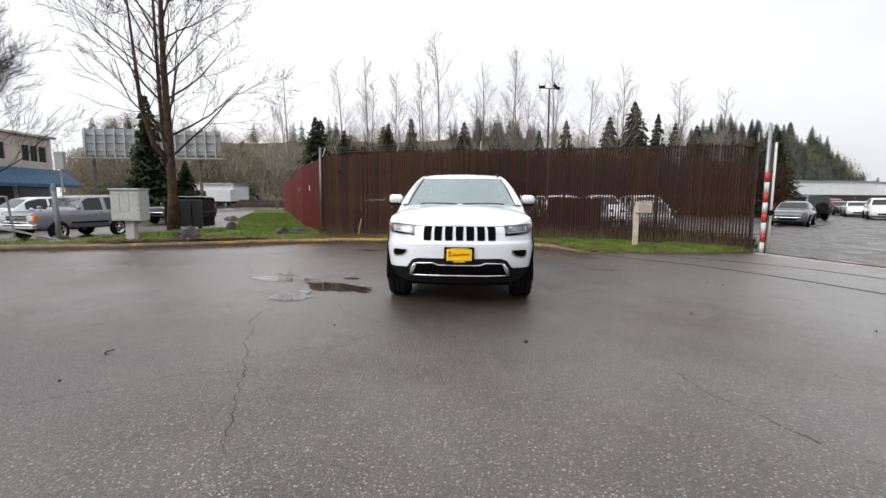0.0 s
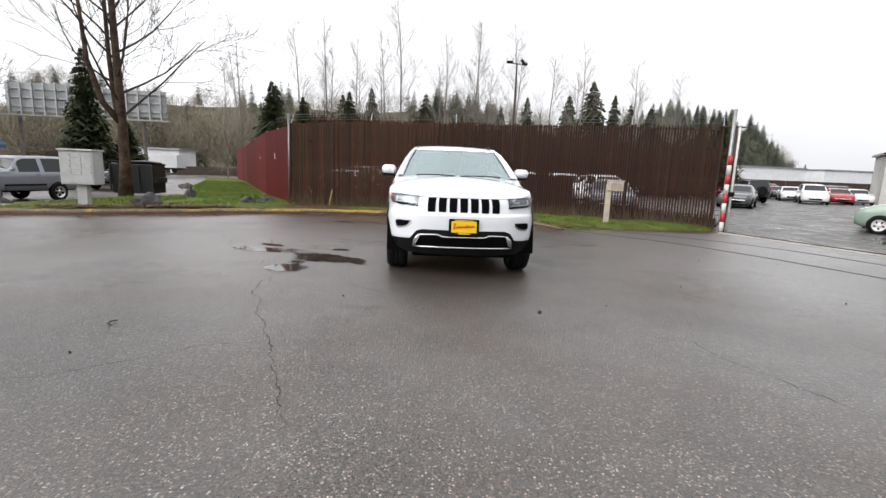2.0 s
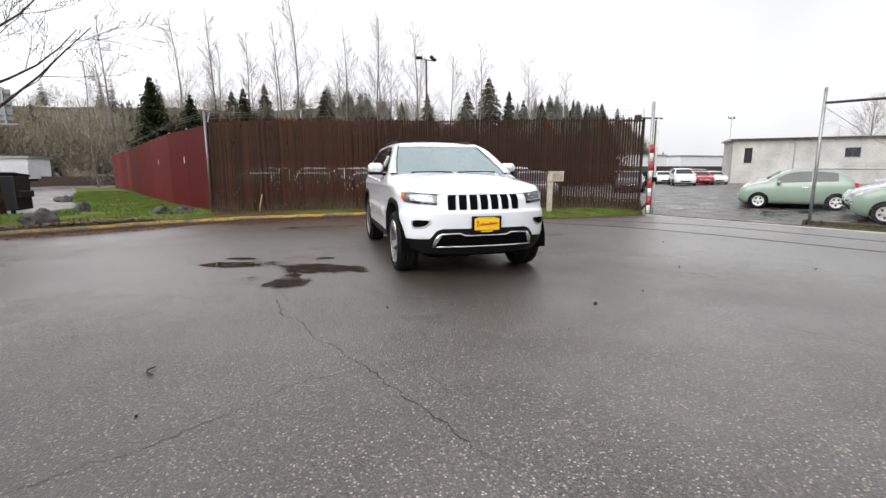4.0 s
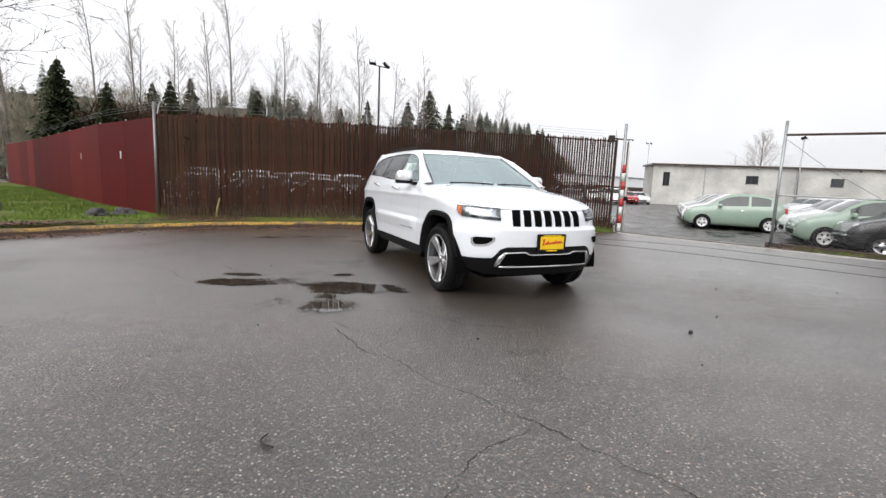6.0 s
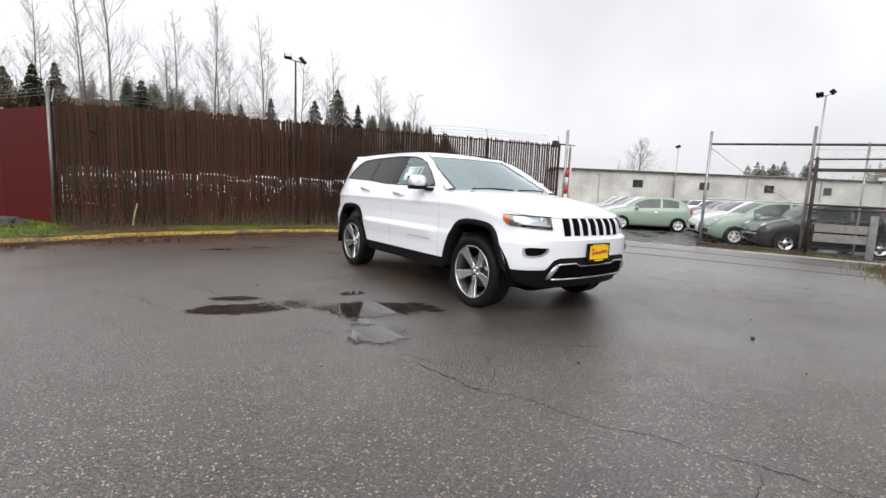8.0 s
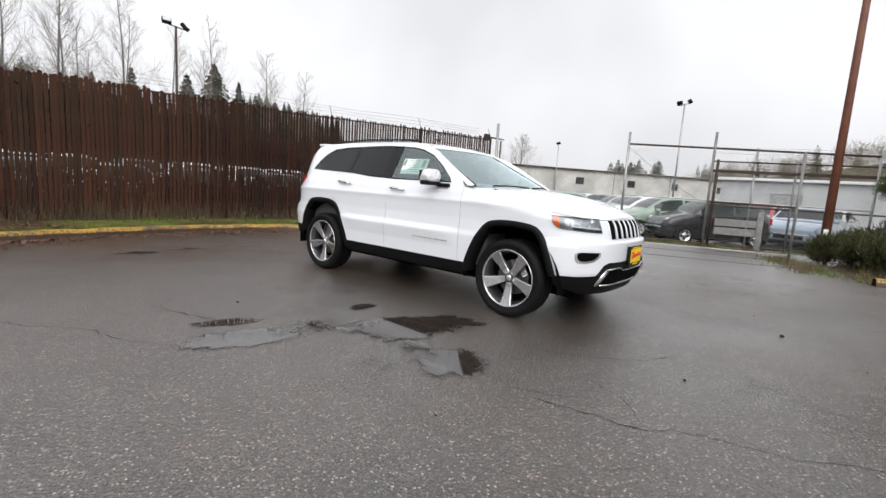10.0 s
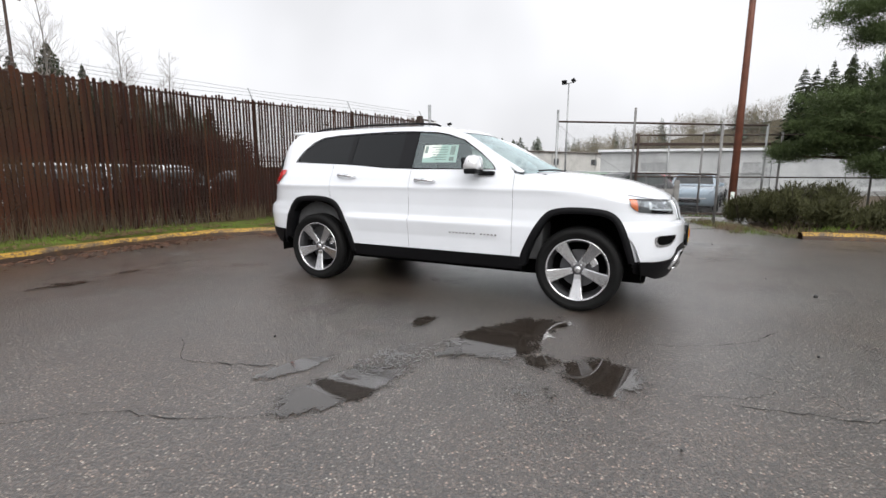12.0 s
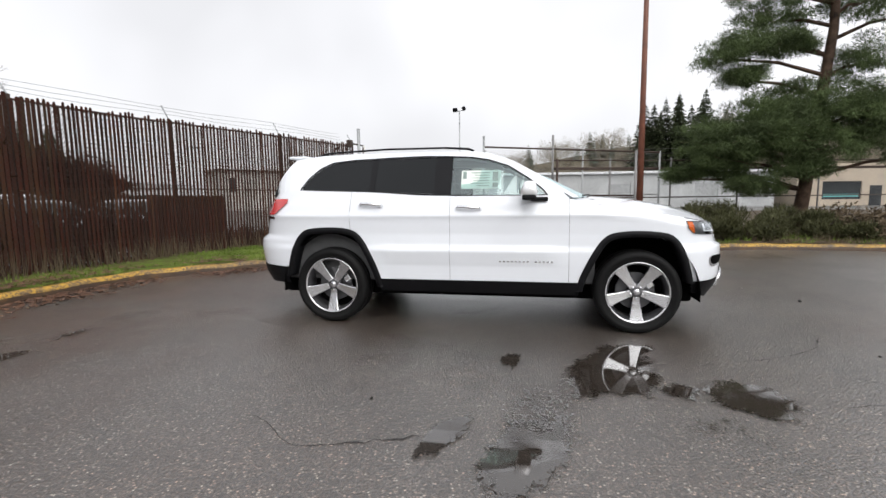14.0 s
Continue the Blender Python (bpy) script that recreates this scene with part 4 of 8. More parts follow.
def sheet_xz(loops, off, side):
    bm = bmesh.new()
    es = []
    for lp in loops:
        vs = [bm.verts.new((p[0], 0, p[1])) for p in lp]
        es += [bm.edges.new((a, b)) for a, b in zip(vs, vs[1:] + vs[:1])]
    bmesh.ops.triangle_fill(bm, use_beauty=True, use_dissolve=False, edges=es, normal=Vector((0, 1, 0)))
    for v in bm.verts:
        v.co = gpt(v.co.x, v.co.z, off, side)
    bmesh.ops.recalc_face_normals(bm, faces=bm.faces)
    return outward(bm, Vector((-1.8, 0, 1.3)))


def clip_loop(x_hi, x_lo):
    """The part of the side glass between two upright lines."""
    low = [p for p in dense(DLO[:4], 0.05, False)]
    high = [p for p in dense(DLO[3:] + [DLO[0]], 0.03, False)]
    lo_at = lambda x: interp(-x, [(-p[0], p[1]) for p in low])
    hi_pts = sorted([(-p[0], p[1]) for p in high])
    xs = linsp(max(x_lo, -3.235), min(x_hi, -0.82), 14)
    return [(x, lo_at(x) + 0.002) for x in xs] + [(x, max(interp(-x, hi_pts) - 0.002, lo_at(x) + 0.004)) for x in xs[::-1]]


def shield_x(z, y):
    return interp(z, [(1.22, -0.30), (1.70, -1.31)]) - 0.34 * y * y


def half_glass(z):
    return interp(z, [(1.24, 0.79), (1.45, 0.72), (1.68, 0.615)])


def wheel(parent, x, y, side):
    """Tyre, five-spoke alloy rim, disc and nuts; the face looks along side."""
    tyre_prof = [(0.276, -0.115), (0.30, -0.128), (0.340, -0.132), (0.364, -0.118), (0.376, -0.09), (0.378, -0.03), (0.372, -0.026), (0.372, -0.018), (0.378, -0.014), (0.378, 0.014), (0.372, 0.018), (0.372, 0.026), (0.378, 0.03), (0.376, 0.09), (0.364, 0.118), (0.340, 0.132), (0.318, 0.132), (0.314, 0.128), (0.300, 0.127), (0.276, 0.115)]
    m = Matrix.Translation((x, y, 0.378)) @ Matrix.Rotation(0 if side > 0 else math.pi, 4, "Z")
    w = part("wheel", lathe(bmesh.new(), [(0.268, 0.10), (0.282, 0.118), (0.274, 0.126), (0.264, 0.114)], 48), M_ALLOY, parent, "five-spoke polished alloy wheel", True, m)
    part("barrel", lathe(bmesh.new(), [(0.264, 0.114), (0.252, 0.095), (0.243, 0.03), (0.240, -0.11), (0.268, -0.115)], 40), M_ALLOYDK, w, "dark inner barrel", True)
    part("tyre", lathe(bmesh.new(), tyre_prof, 64), M_TYRE, w, "black rubber tyre", True)
    part("brake_disc", lathe(bmesh.new(), [(0.02, 0.0), (0.17, 0.0), (0.17, -0.03), (0.02, -0.03)], 32), M_ALLOYDK, w)
    # near-black disc painted in as the shade between the spokes
    part("spoke_gap_shade", lathe(bmesh.new(), [(0.001, -0.05), (0.240, -0.05)], 32), M_VOID, w)
    bm = bmesh.new()
    box(bm, -0.045, 0.045, -0.03, 0.02, 0.10, 0.175, bevel=0.012, m=Matrix.Rotation(radians(-60), 4, "Y"))
    part("brake_caliper", bm, M_ALLOY, w)
    for k in range(5):
        bm = bmesh.new()
        secs = []
        for r, hw, d0, d1 in ((0.045, 0.030, 0.072, 0.02), (0.09, 0.034, 0.076, 0.03), (0.16, 0.042, 0.090, 0.045), (0.230, 0.054, 0.106, 0.07), (0.262, 0.064, 0.114, 0.08)):
            secs.append([(-hw * 1.12, d0 - 0.02, r), (-hw, d0 - 0.004, r), (-hw * 0.86, d0, r), (hw * 0.86, d0, r), (hw, d0 - 0.004, r), (hw * 1.12, d0 - 0.02, r), (hw, d1, r), (-hw, d1, r)])
        rows = [[bm.verts.new(p) for p in s] for s in secs]
        for a, b in zip(rows, rows[1:]):
            for i in range(8):
                bm.faces.new((a[i], a[(i + 1) % 8], b[(i + 1) % 8], b[i]))
        bm.faces.new(rows[0])
        bm.faces.new(rows[-1][::-1])
        bmesh.ops.recalc_face_normals(bm, faces=bm.faces)
        bmesh.ops.transform(bm, matrix=Matrix.Rotation(radians(180 + 72 * k), 4, "Y"), verts=bm.verts)
        part("spoke", bm, M_ALLOY, w)
    part("hub_cap", lathe(bmesh.new(), [(0.001, 0.092), (0.025, 0.090), (0.032, 0.082), (0.034, 0.05)], 24), M_ALLOY, w, "", True)
    part("hub", lathe(bmesh.new(), [(0.03, 0.075), (0.062, 0.070), (0.072, 0.058), (0.075, 0.0)], 32), M_ALLOYDK, w, "", True)
    for k in range(5):
        a = radians(36 + 72 * k + 90)
        bm = lathe(bmesh.new(), [(0.001, 0.088), (0.008, 0.086), (0.010, 0.06)], 8)
        part("lug_nut", bm, M_CHROME, w, m=Matrix.Translation((0.052 * math.cos(a), 0, 0.052 * math.sin(a))))
    return w


def sport_utility():
    car = thing("sport_utility_vehicle", "clean white four-door sport utility vehicle parked on wet asphalt", "car", m=CAR)
    cull = lambda c: in_arch(c.x, c.z, 0.012)
    for side in (1, -1):
        heights = lambda u: linsp(low_z(u), top_z(skin(u, 0.9).x), 54)
        # front corner and wing as one panel, doors, rear quarter
        cuts = [("front_wing", 0.0, u_of_x(-0.5985), 120), ("front_door", u_of_x(-0.6015), u_of_x(-1.6935), 34), ("rear_door", u_of_x(-1.6965), u_of_x(-2.6915), 40), ("rear_quarter", u_of_x(-2.6945), 3.0, 100)]
        for name, a, b, n in cuts:
            bm = outward(patch(linsp(a, b, n), heights, 0, side, cull))
            p = part(name, bm, M_WHITE, car, "", True)
            if "door" in name:
                x0 = -1.63 if name == "front_door" else -2.59
                h = bmesh.new()
                pts = [side_pt(x0, 1.178 if name == "rear_door" else 1.142, 0.0, side), side_pt(x0 + 0.02, 1.18 if name == "rear_door" else 1.144, 0.035, side), side_pt(x0 + 0.11, 1.175 if name == "rear_door" else 1.14, 0.042, side), side_pt(x0 + 0.21, 1.17 if name == "rear_door" else 1.135, 0.035, side), side_pt(x0 + 0.23, 1.168 if name == "rear_door" else 1.133, 0.0, side)]
                tube(h, pts, [0.012, 0.016, 0.017, 0.016, 0.012], 10)
                part("door_handle", h, M_CHROME, p, "chrome door handle", True)
                if name == "front_door":
                    for k in range(14):
                        if k == 5:
                            continue
                        xa = -0.74 - k * 0.036
                        q = [side_pt(xa, 0.658, 0.003, side), side_pt(xa - 0.020, 0.658, 0.003, side), side_pt(xa - 0.020, 0.643, 0.003, side), side_pt(xa, 0.643, 0.003, side)]
                        bm = bmesh.new()
                        bm.faces.new([bm.verts.new(v) for v in q])
                        part("badge_bar", thicken(bm, 0.003), M_CHROME, p)
        # black sill cladding, front and rear lower bumpers
        zs = lambda u: linsp(0.335, 0.458, 4)
        bm = outward(patch(linsp(u_of_x(-0.40), u_of_x(-2.50), 60), zs, 0.006, side, lambda c: in_arch(c.x, c.z, 0.0)))
        part("sill", bm, M_BLACKPL, car, "black plastic sill", True)
        zs = lambda u: linsp(interp(u, [(0, 0.30), (0.45, 0.31), (0.62, 0.36), (0.8, 0.40), (1, 0.43)]), low_z(u) - 0.003, 8)
        bm = outward(patch(linsp(0.0, u_of_x(0.30, 0.4), 60), zs, 0.004, side, cull))
        part("lower_bumper", bm, M_BLACKPL, car, "black plastic lower bumper", True)
        zs = lambda u: linsp(interp(u, [(2.0, 0.40), (3, 0.36)]), low_z(u) - 0.003, 6)
        bm = outward(patch(linsp(u_of_x(-3.28, 0.4), 3.0, 40), zs, 0.004, side, cull))
        part("rear_lower_bumper", bm, M_BLACKPL, car, "black plastic lower bumper", True)
        # wheel arch flares with wells and wheels
        for rear in (False, True):
            inner, outer = [p for p in arch(rear, -0.016)], [p for p in arch(rear, 0.042)]
            n = len(inner) - 1
            pick = lambda lp, i: lp[round(i * (len(lp) - 1) / n)]
            lowest = lambda x: 0.47 if (not rear and x > 0.2) or (rear and x < REAR_AXLE - 0.2) else 0.38
            A = [side_pt(pick(outer, i)[0], max(lowest(pick(outer, i)[0]), pick(outer, i)[1]), 0.002, side) for i in range(n + 1)]
            B = [side_pt(pick(outer, i)[0] * 0.75 + pick(inner, i)[0] * 0.25, max(lowest(pick(outer, i)[0]), pick(outer, i)[1] * 0.75 + pick(inner, i)[1] * 0.25), 0.014, side) for i in range(n + 1)]
            C = [side_pt(pick(inner, i)[0], max(lowest(pick(inner, i)[0]), pick(inner, i)[1]), 0.016, side) for i in range(n + 1)]
            D = [v + Vector((0, -side * 0.16, 0)) for v in C]
            bm = bmesh.new()
            grid_faces(bm, [A, B, C, D])
            bmesh.ops.recalc_face_normals(bm, faces=bm.faces)
            part("arch_flare", bm, M_BLACKPL, car, "black wheel arch flare", True)
            xc = REAR_AXLE if rear else 0.0
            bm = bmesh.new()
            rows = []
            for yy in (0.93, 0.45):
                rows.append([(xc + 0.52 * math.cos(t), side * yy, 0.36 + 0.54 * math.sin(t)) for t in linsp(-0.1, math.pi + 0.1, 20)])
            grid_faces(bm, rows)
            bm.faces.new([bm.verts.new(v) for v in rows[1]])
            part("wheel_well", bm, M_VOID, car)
            wheel(car, xc, side * 0.815, side)
        # glasshouse side, panes, pillars
        dlo = dense(DLO, 0.05)
        bm = sheet_xz([dense(SIDE, 0.07), dlo], 0.0, side)
        frame_ob = part("roof_side", thicken(bm, 0.03), M_WHITE, car)
        for name, xa, xb, mat, off, lab in (("front_pane", -0.82, -1.70, M_GLASS, -0.008, "clear front door glass"), ("b_pillar", -1.695, -1.86, M_BLACKGL, -0.004, "gloss black pillar"), ("rear_pane", -1.855, -2.47, M_TINT, -0.008, "dark privacy glass"), ("c_pillar", -2.462, -2.52, M_BLACKGL, -0.004, "gloss black divider"), ("quarter_pane", -2.515, -3.235, M_TINT, -0.008, "dark privacy glass")):
            bm = sheet_xz([clip_loop(xa, xb)], off, side)
            ob = part(name, bm, mat, car, lab)
        if True:
            rim_in, rim_out = [], []
            for i, p in enumerate(dlo):
                rim_in.append(gpt(p[0], p[1], 0.004, side))
            cx, cz = -2.0, 1.45
            for p in dlo:
                k = 1 + 0.014 / max(0.1, math.hypot(p[0] - cx, (p[1] - cz)))
                rim_out.append(gpt(cx + (p[0] - cx) * k, cz + (p[1] - cz) * k * 1.02, 0.004, side))
            bm = ring_strip(rim_in, rim_out, True)
            bmesh.ops.recalc_face_normals(bm, faces=bm.faces)
            part("window_trim", thicken(bm, 0.006), M_BLACKGL, car)
        # roof rail
        rail = [(-1.50, 0.60, 1.70), (-1.56, 0.60, 1.722), (-1.8, 0.60, 1.738), (-2.4, 0.60, 1.742), (-2.95, 0.59, 1.724), (-3.10, 0.585, 1.708), (-3.16, 0.58, 1.685)]
        bm = tubed([(x, side * y, z) for x, y, z in rail], [0.010, 0.012, 0.010, 0.010, 0.010, 0.012, 0.010], 8)
        part("roof_rail", bm, M_BLACKPL, car, "dark roof rail", True)
        # door mirror
        bm = bmesh.new()
        box(bm, -0.11, 0.045, -0.105, 0.105, -0.070, 0.070, bevel=0.042)
        for v in bm.verts:
            v.co.x *= 1 - 0.25 * (v.co.z > 0)
            v.co.y *= 1 - 0.12 * (v.co.z > 0.05)
        mir = part("mirror", bm, M_CAP, car, "chrome-capped door mirror", True, Matrix.Translation((-0.93, side * 1.025, 1.312)))
        part("mirror_base", boxed(-0.09, 0.035, -0.105, 0.10, -0.098, -0.048, bevel=0.018), M_BLACKPL, mir)
        part("mirror_arm", boxed(-0.02, 0.14, -0.2 if side > 0 else 0.08, -0.08 if side > 0 else 0.2, -0.11, -0.07, bevel=0.012), M_BLACKPL, mir)
        part("mirror_glass", boxed(-0.114, -0.108, -0.085, 0.085, -0.042, 0.05), M_TINT, mir)
        # headlamp: dark housing, reflector, amber corner, clear lens
        ui, uo = u_of_y(0.55, 0.95), u_of_x(0.40, 0.95)

        def lamp(u0, u1, z0, z1, off, n=14):
            us = linsp(ui + (uo - ui) * u0, ui + (uo - ui) * u1, n)

            def zz(u):
                k = (u - ui) / (uo - ui)
                lo, hi = 0.876 + 0.030 * k, 0.992 + 0.020 * k
                if k > 0.9:
                    lo += (k - 0.9) * 0.5
                return linsp(lo + (hi - lo) * z0, lo + (hi - lo) * z1, 4)
            return outward(patch(us, zz, off, side))
        hl = part("headlamp", lamp(0, 1, 0, 1, 0.004), M_LAMPDARK, car, "clear headlamp in a dark bezel", True)
        part("reflector", lamp(0.10, 0.76, 0.34, 0.90, 0.007), M_LAMPSILVER, hl, "chrome reflector", True)
        part("amber_marker", lamp(0.87, 0.985, 0.10, 0.97, 0.007), M_AMBER, hl, "amber side marker", True)
        part("bezel", lamp(0.0, 0.62, 0.0, 0.24, 0.008), M_BLACKGL, hl, "dark lower bezel", True)
        part("bezel", lamp(0.0, 1.0, 0.965, 1.03, 0.009), M_BLACKGL, hl, "dark upper edge", True)
        part("lens", lamp(0, 1, 0, 1, 0.014), M_LENS, hl, "clear lens", True)
        c = skin(u_of_y(0.63, 0.96), 0.965, 0.0)
        bm = bmesh.new()
        bmesh.ops.create_uvsphere(bm, u_segments=18, v_segments=12, radius=0.034)
        part("projector", bm, M_LAMPSILVER, hl, "", True, Matrix.Translation((c.x - 0.024, side * c.y, c.z)))
        part("light_bar", lamp(0.05, 0.66, 0.26, 0.36, 0.0105), M_WHITEBAR, hl, "pale light bar", True)
        part("light_bar", lamp(0.60, 0.66, 0.36, 0.80, 0.0105), M_WHITEBAR, hl, "pale light bar", True)
        # fog lamp: chrome ring round a dark eye
        uf = (u_of_y(0.625, 0.66), u_of_y(0.825, 0.66))

        def fog(k, off):
            mid, hw = (uf[0] + uf[1]) / 2, (uf[1] - uf[0]) / 2 * k
            us = linsp(mid - hw, mid + hw, 14)

            def zz(u):
                # s runs from the inner tip to the deep outer end
                s = (u - mid) / hw
                lo = interp(s, [(-1, 0.030), (-0.8, 0.062), (-0.4, 0.088), (0.2, 0.100), (0.6, 0.102), (0.85, 0.094), (1, 0.060)]) * k
                hi = interp(s, [(-1, 0.0), (0.6, 0.0), (0.85, -0.006), (1, -0.018)])
                return linsp(0.710 - lo, 0.710 + hi - 0.004 * (k < 1), 4)
            return outward(patch(us, zz, off, side))
        fg = part("fog_lamp", fog(1.0, 0.005), M_ALLOY, car, "chrome-ringed fog lamp", True)
        part("eye", fog(0.80, 0.010), M_VOID, fg, "", True)
        # tail lamp
        bm = outward(patch(linsp(u_of_x(-3.40, 1.15), 2.90, 18), lambda u: linsp(interp(u, [(u_of_x(-3.40, 1.15), 1.20), (u_of_x(-3.52, 1.15), 1.085), (3, 1.075)]), 1.245, 6), 0.012, side))
        tl = part("tail_lamp", bm, M_REDLENS, car, "red tail lamp", True)
        bm = outward(patch(linsp(u_of_x(-3.54, 1.06), 2.88, 10), lambda u: linsp(1.045, 1.072, 2), 0.010, side))
        part("reversing_lens", bm, M_CHROME, tl, "", True)
    # bonnet over the front wings
    for side in (1, -1):
        bm = bmesh.new()
        rows = []
        for u in linsp(0, u_of_x(-0.62), 70):
            e = skin(u, top_z(skin(u, 0.9).x))
            zc = interp(-e.x, [(-0.80, 0.995), (-0.72, 1.012), (-0.66, 1.05), (-0.55, 1.098), (-0.32, 1.165), (0.0, 1.215), (0.49, 1.258), (0.7, 1.27)])
            zc = max(zc, e.z)
            rows.append([Vector((e.x, side * e.y * s, e.z + (zc - e.z) * (1 - s ** 2.6))) for s in linsp(1, 0, 22)])
        grid_faces(bm, rows)
        bmesh.ops.remove_doubles(bm, verts=bm.verts, dist=1e-5)
        bmesh.ops.recalc_face_normals(bm, faces=bm.faces)
        part("bonnet", outward(bm), M_WHITE, car, "", True)
        edge = [skin(u, top_z(skin(u, 0.9).x) - 0.006, 0.0015) for u in linsp(0, u_of_x(0.42, 0.95), 40)]
        part("bonnet_seam", tubed([(p.x, side * p.y, p.z) for p in edge], 0.0035, 6), M_LAMPDARK, car, "dark shut line of the bonnet")
    # windscreen, roof, tailgate
    bm = bmesh.new()
    grid_faces(bm, [[Vector((shield_x(z, s * half_glass(z)), s * half_glass(z), z)) for s in linsp(-1, 1, 20)] for z in linsp(1.225, 1.640, 10)])
    bmesh.ops.recalc_face_normals(bm, faces=bm.faces)
    part("windscreen", outward(bm), M_SHIELD, car, "clear windscreen mirroring the pale sky", True)
    for side in (1, -1):
        bm = bmesh.new()
        rows = []
        for i, z in enumerate(linsp(1.235, 1.675, 12)):
            a = Vector((shield_x(z, half_glass(z)) + 0.004, half_glass(z) - 0.012, z + 0.004))
            xe = interp(z, [(1.20, -0.42), (1.235, -0.52), (1.325, -0.665), (1.445, -0.865), (1.592, -1.125), (1.672, -1.365), (1.70, -1.55)])
            b = gpt(xe, z, 0.0)
            mid = (a + b) / 2 + Vector((0.012, 0.012, 0.006))
            rows.append([Vector((v.x, side * v.y, v.z)) for v in (a + Vector((-0.02, 0, -0.02)), a, mid, b, b + Vector((-0.05, -0.005, -0.004)))])
        grid_faces(bm, rows)
        bmesh.ops.recalc_face_normals(bm, faces=bm.faces)
        part("a_pillar", outward(bm), M_WHITE, car, "", True)
    bm = bmesh.new()
    rows = []
    for x in linsp(-1.285, -3.44, 40):
        ze = interp(-x, [(1.28, 1.664), (1.36, 1.672), (1.55, 1.70), (1.9, 1.712), (2.5, 1.712), (3.1, 1.690), (3.38, 1.655), (3.5, 1.64)])
        zc = interp(-x, [(1.28, 1.688), (1.45, 1.712), (1.7, 1.734), (2.1, 1.744), (2.6, 1.742), (3.1, 1.722), (3.44, 1.695)])
        ye = interp(ze, GW) * taper(x) + 0.002
        rows.append([Vector((x - 0.20 * (abs(s) ** 2.2) * max(0, 1 - (-x - 1.285) / 0.5), ye * s, ze + (zc - ze) * (1 - abs(s) ** 2.4))) for s in linsp(-1, 1, 24)])
    grid_faces(bm, rows)
    bmesh.ops.recalc_face_normals(bm, faces=bm.faces)
    part("roof", outward(bm, Vector((-2.3, 0, 1))), M_WHITE, car, "", True)
    front_edge = rows[0]
    bm = bmesh.new()
    low = [Vector((shield_x(1.634, s * 0.635) + 0.008, s * 0.635, 1.634)) for s in linsp(-1, 1, 24)]
    mid = [(a * 0.5 + b * 0.5) + Vector((0.004, 0, 0.012)) for a, b in zip(low, front_edge)]
    grid_faces(bm, [low, mid, front_edge])
    bmesh.ops.recalc_face_normals(bm, faces=bm.faces)
    part("roof_header", outward(bm, Vector((-2.3, 0, 1))), M_WHITE, car, "", True)
    for side in (1, -1):
        part("windscreen_seal", tubed([(shield_x(z, half_glass(z)) + 0.010, side * (half_glass(z) - 0.006), z + 0.004) for z in linsp(1.24, 1.64, 8)], 0.0065, 6), M_BLACKGL, car)
    bm = bmesh.new()
    grid_faces(bm, [[Vector((interp(z, [(1.28, -3.62), (1.40, -3.58), (1.53, -3.49), (1.69, -3.37)]) - 0.09 * (1 - s * s), s * (interp(z, GW) * taper(-3.58) + 0.004), z)) for s in linsp(-1, 1, 12)] for z in linsp(1.28, 1.69, 8)])
    bmesh.ops.recalc_face_normals(bm, faces=bm.faces)
    part("rear_window", outward(bm), M_TINT, car, "dark rear glass", True)
    bm = bmesh.new()
    box(bm, -3.50, -3.30, -0.60, 0.60, 1.665, 1.70, bevel=0.015)
    part("roof_spoiler", bm, M_WHITE, car, "", True)
    # grille: a dark back, seven upright openings with chrome surrounds
    for k in range(7):
        y0 = -0.387 + k * 0.129
        loop = [(-0.044, 0.814), (0.044, 0.814), (0.049, 0.984), (-0.049, 0.984)]

        def gp(dy, z, off):
            y = y0 + dy
            p = skin(u_of_y(y, z), z, off)
            return Vector((p.x, p.y * (1 if y >= 0 else -1), p.z))
        bm = bmesh.new()
        grid_faces(bm, [[gp(hw * (0.044 + 0.005 * v), 0.814 + 0.170 * v, 0.008) for hw in linsp(-1, 1, 4)] for v in linsp(0, 1, 8)])
        bmesh.ops.recalc_face_normals(bm, faces=bm.faces)
        outer = [gp(a, z, 0.008) for a, z in dense(loop, 0.03)]
        g = part("grille_slot", outward(bm), M_VOID, car, "dark grille opening")
        rim = [gp(a * 1.10, 0.899 + (z - 0.899) * 1.05, 0.003) for a, z in dense(loop, 0.03)]
        rim2 = [v + Vector((0.006, 0, 0)) for v in outer]
        bm = ring_strip(rim, rim2, True)
        bmesh.ops.recalc_face_normals(bm, faces=bm.faces)
        part("slot_frame", bm, M_WHITE, g)
    # lower intake with its chrome surround
    chrome = [(0.585, 0.405), (0.515, 0.550), (0.31, 0.558), (0.25, 0.532), (-0.25, 0.532), (-0.31, 0.558), (-0.515, 0.550), (-0.585, 0.405)]

    def fp(y, z, off):
        p = skin(u_of_y(y, z), z, off)
        return Vector((p.x, p.y * (1 if y >= 0 else -1), p.z))
    bm = bmesh.new()
    rows = []
    for y in linsp(-0.56, 0.56, 30):
        hi = interp(abs(y), [(0, 0.528), (0.25, 0.528), (0.31, 0.553), (0.50, 0.545), (0.58, 0.42)])
        rows.append([fp(y, z, 0.006) for z in linsp(0.41, hi, 4)])
    grid_faces(bm, rows)
    bmesh.ops.recalc_face_normals(bm, faces=bm.faces)
    part("lower_intake", outward(bm), M_VOID, car, "black mesh air intake")
    top_line = [fp(y, z, 0.012) for y, z in dense(chrome, 0.05, False)]
    part("intake_trim", tubed(top_line, 0.009, 8), M_CHROME, car, "chrome intake surround", True)
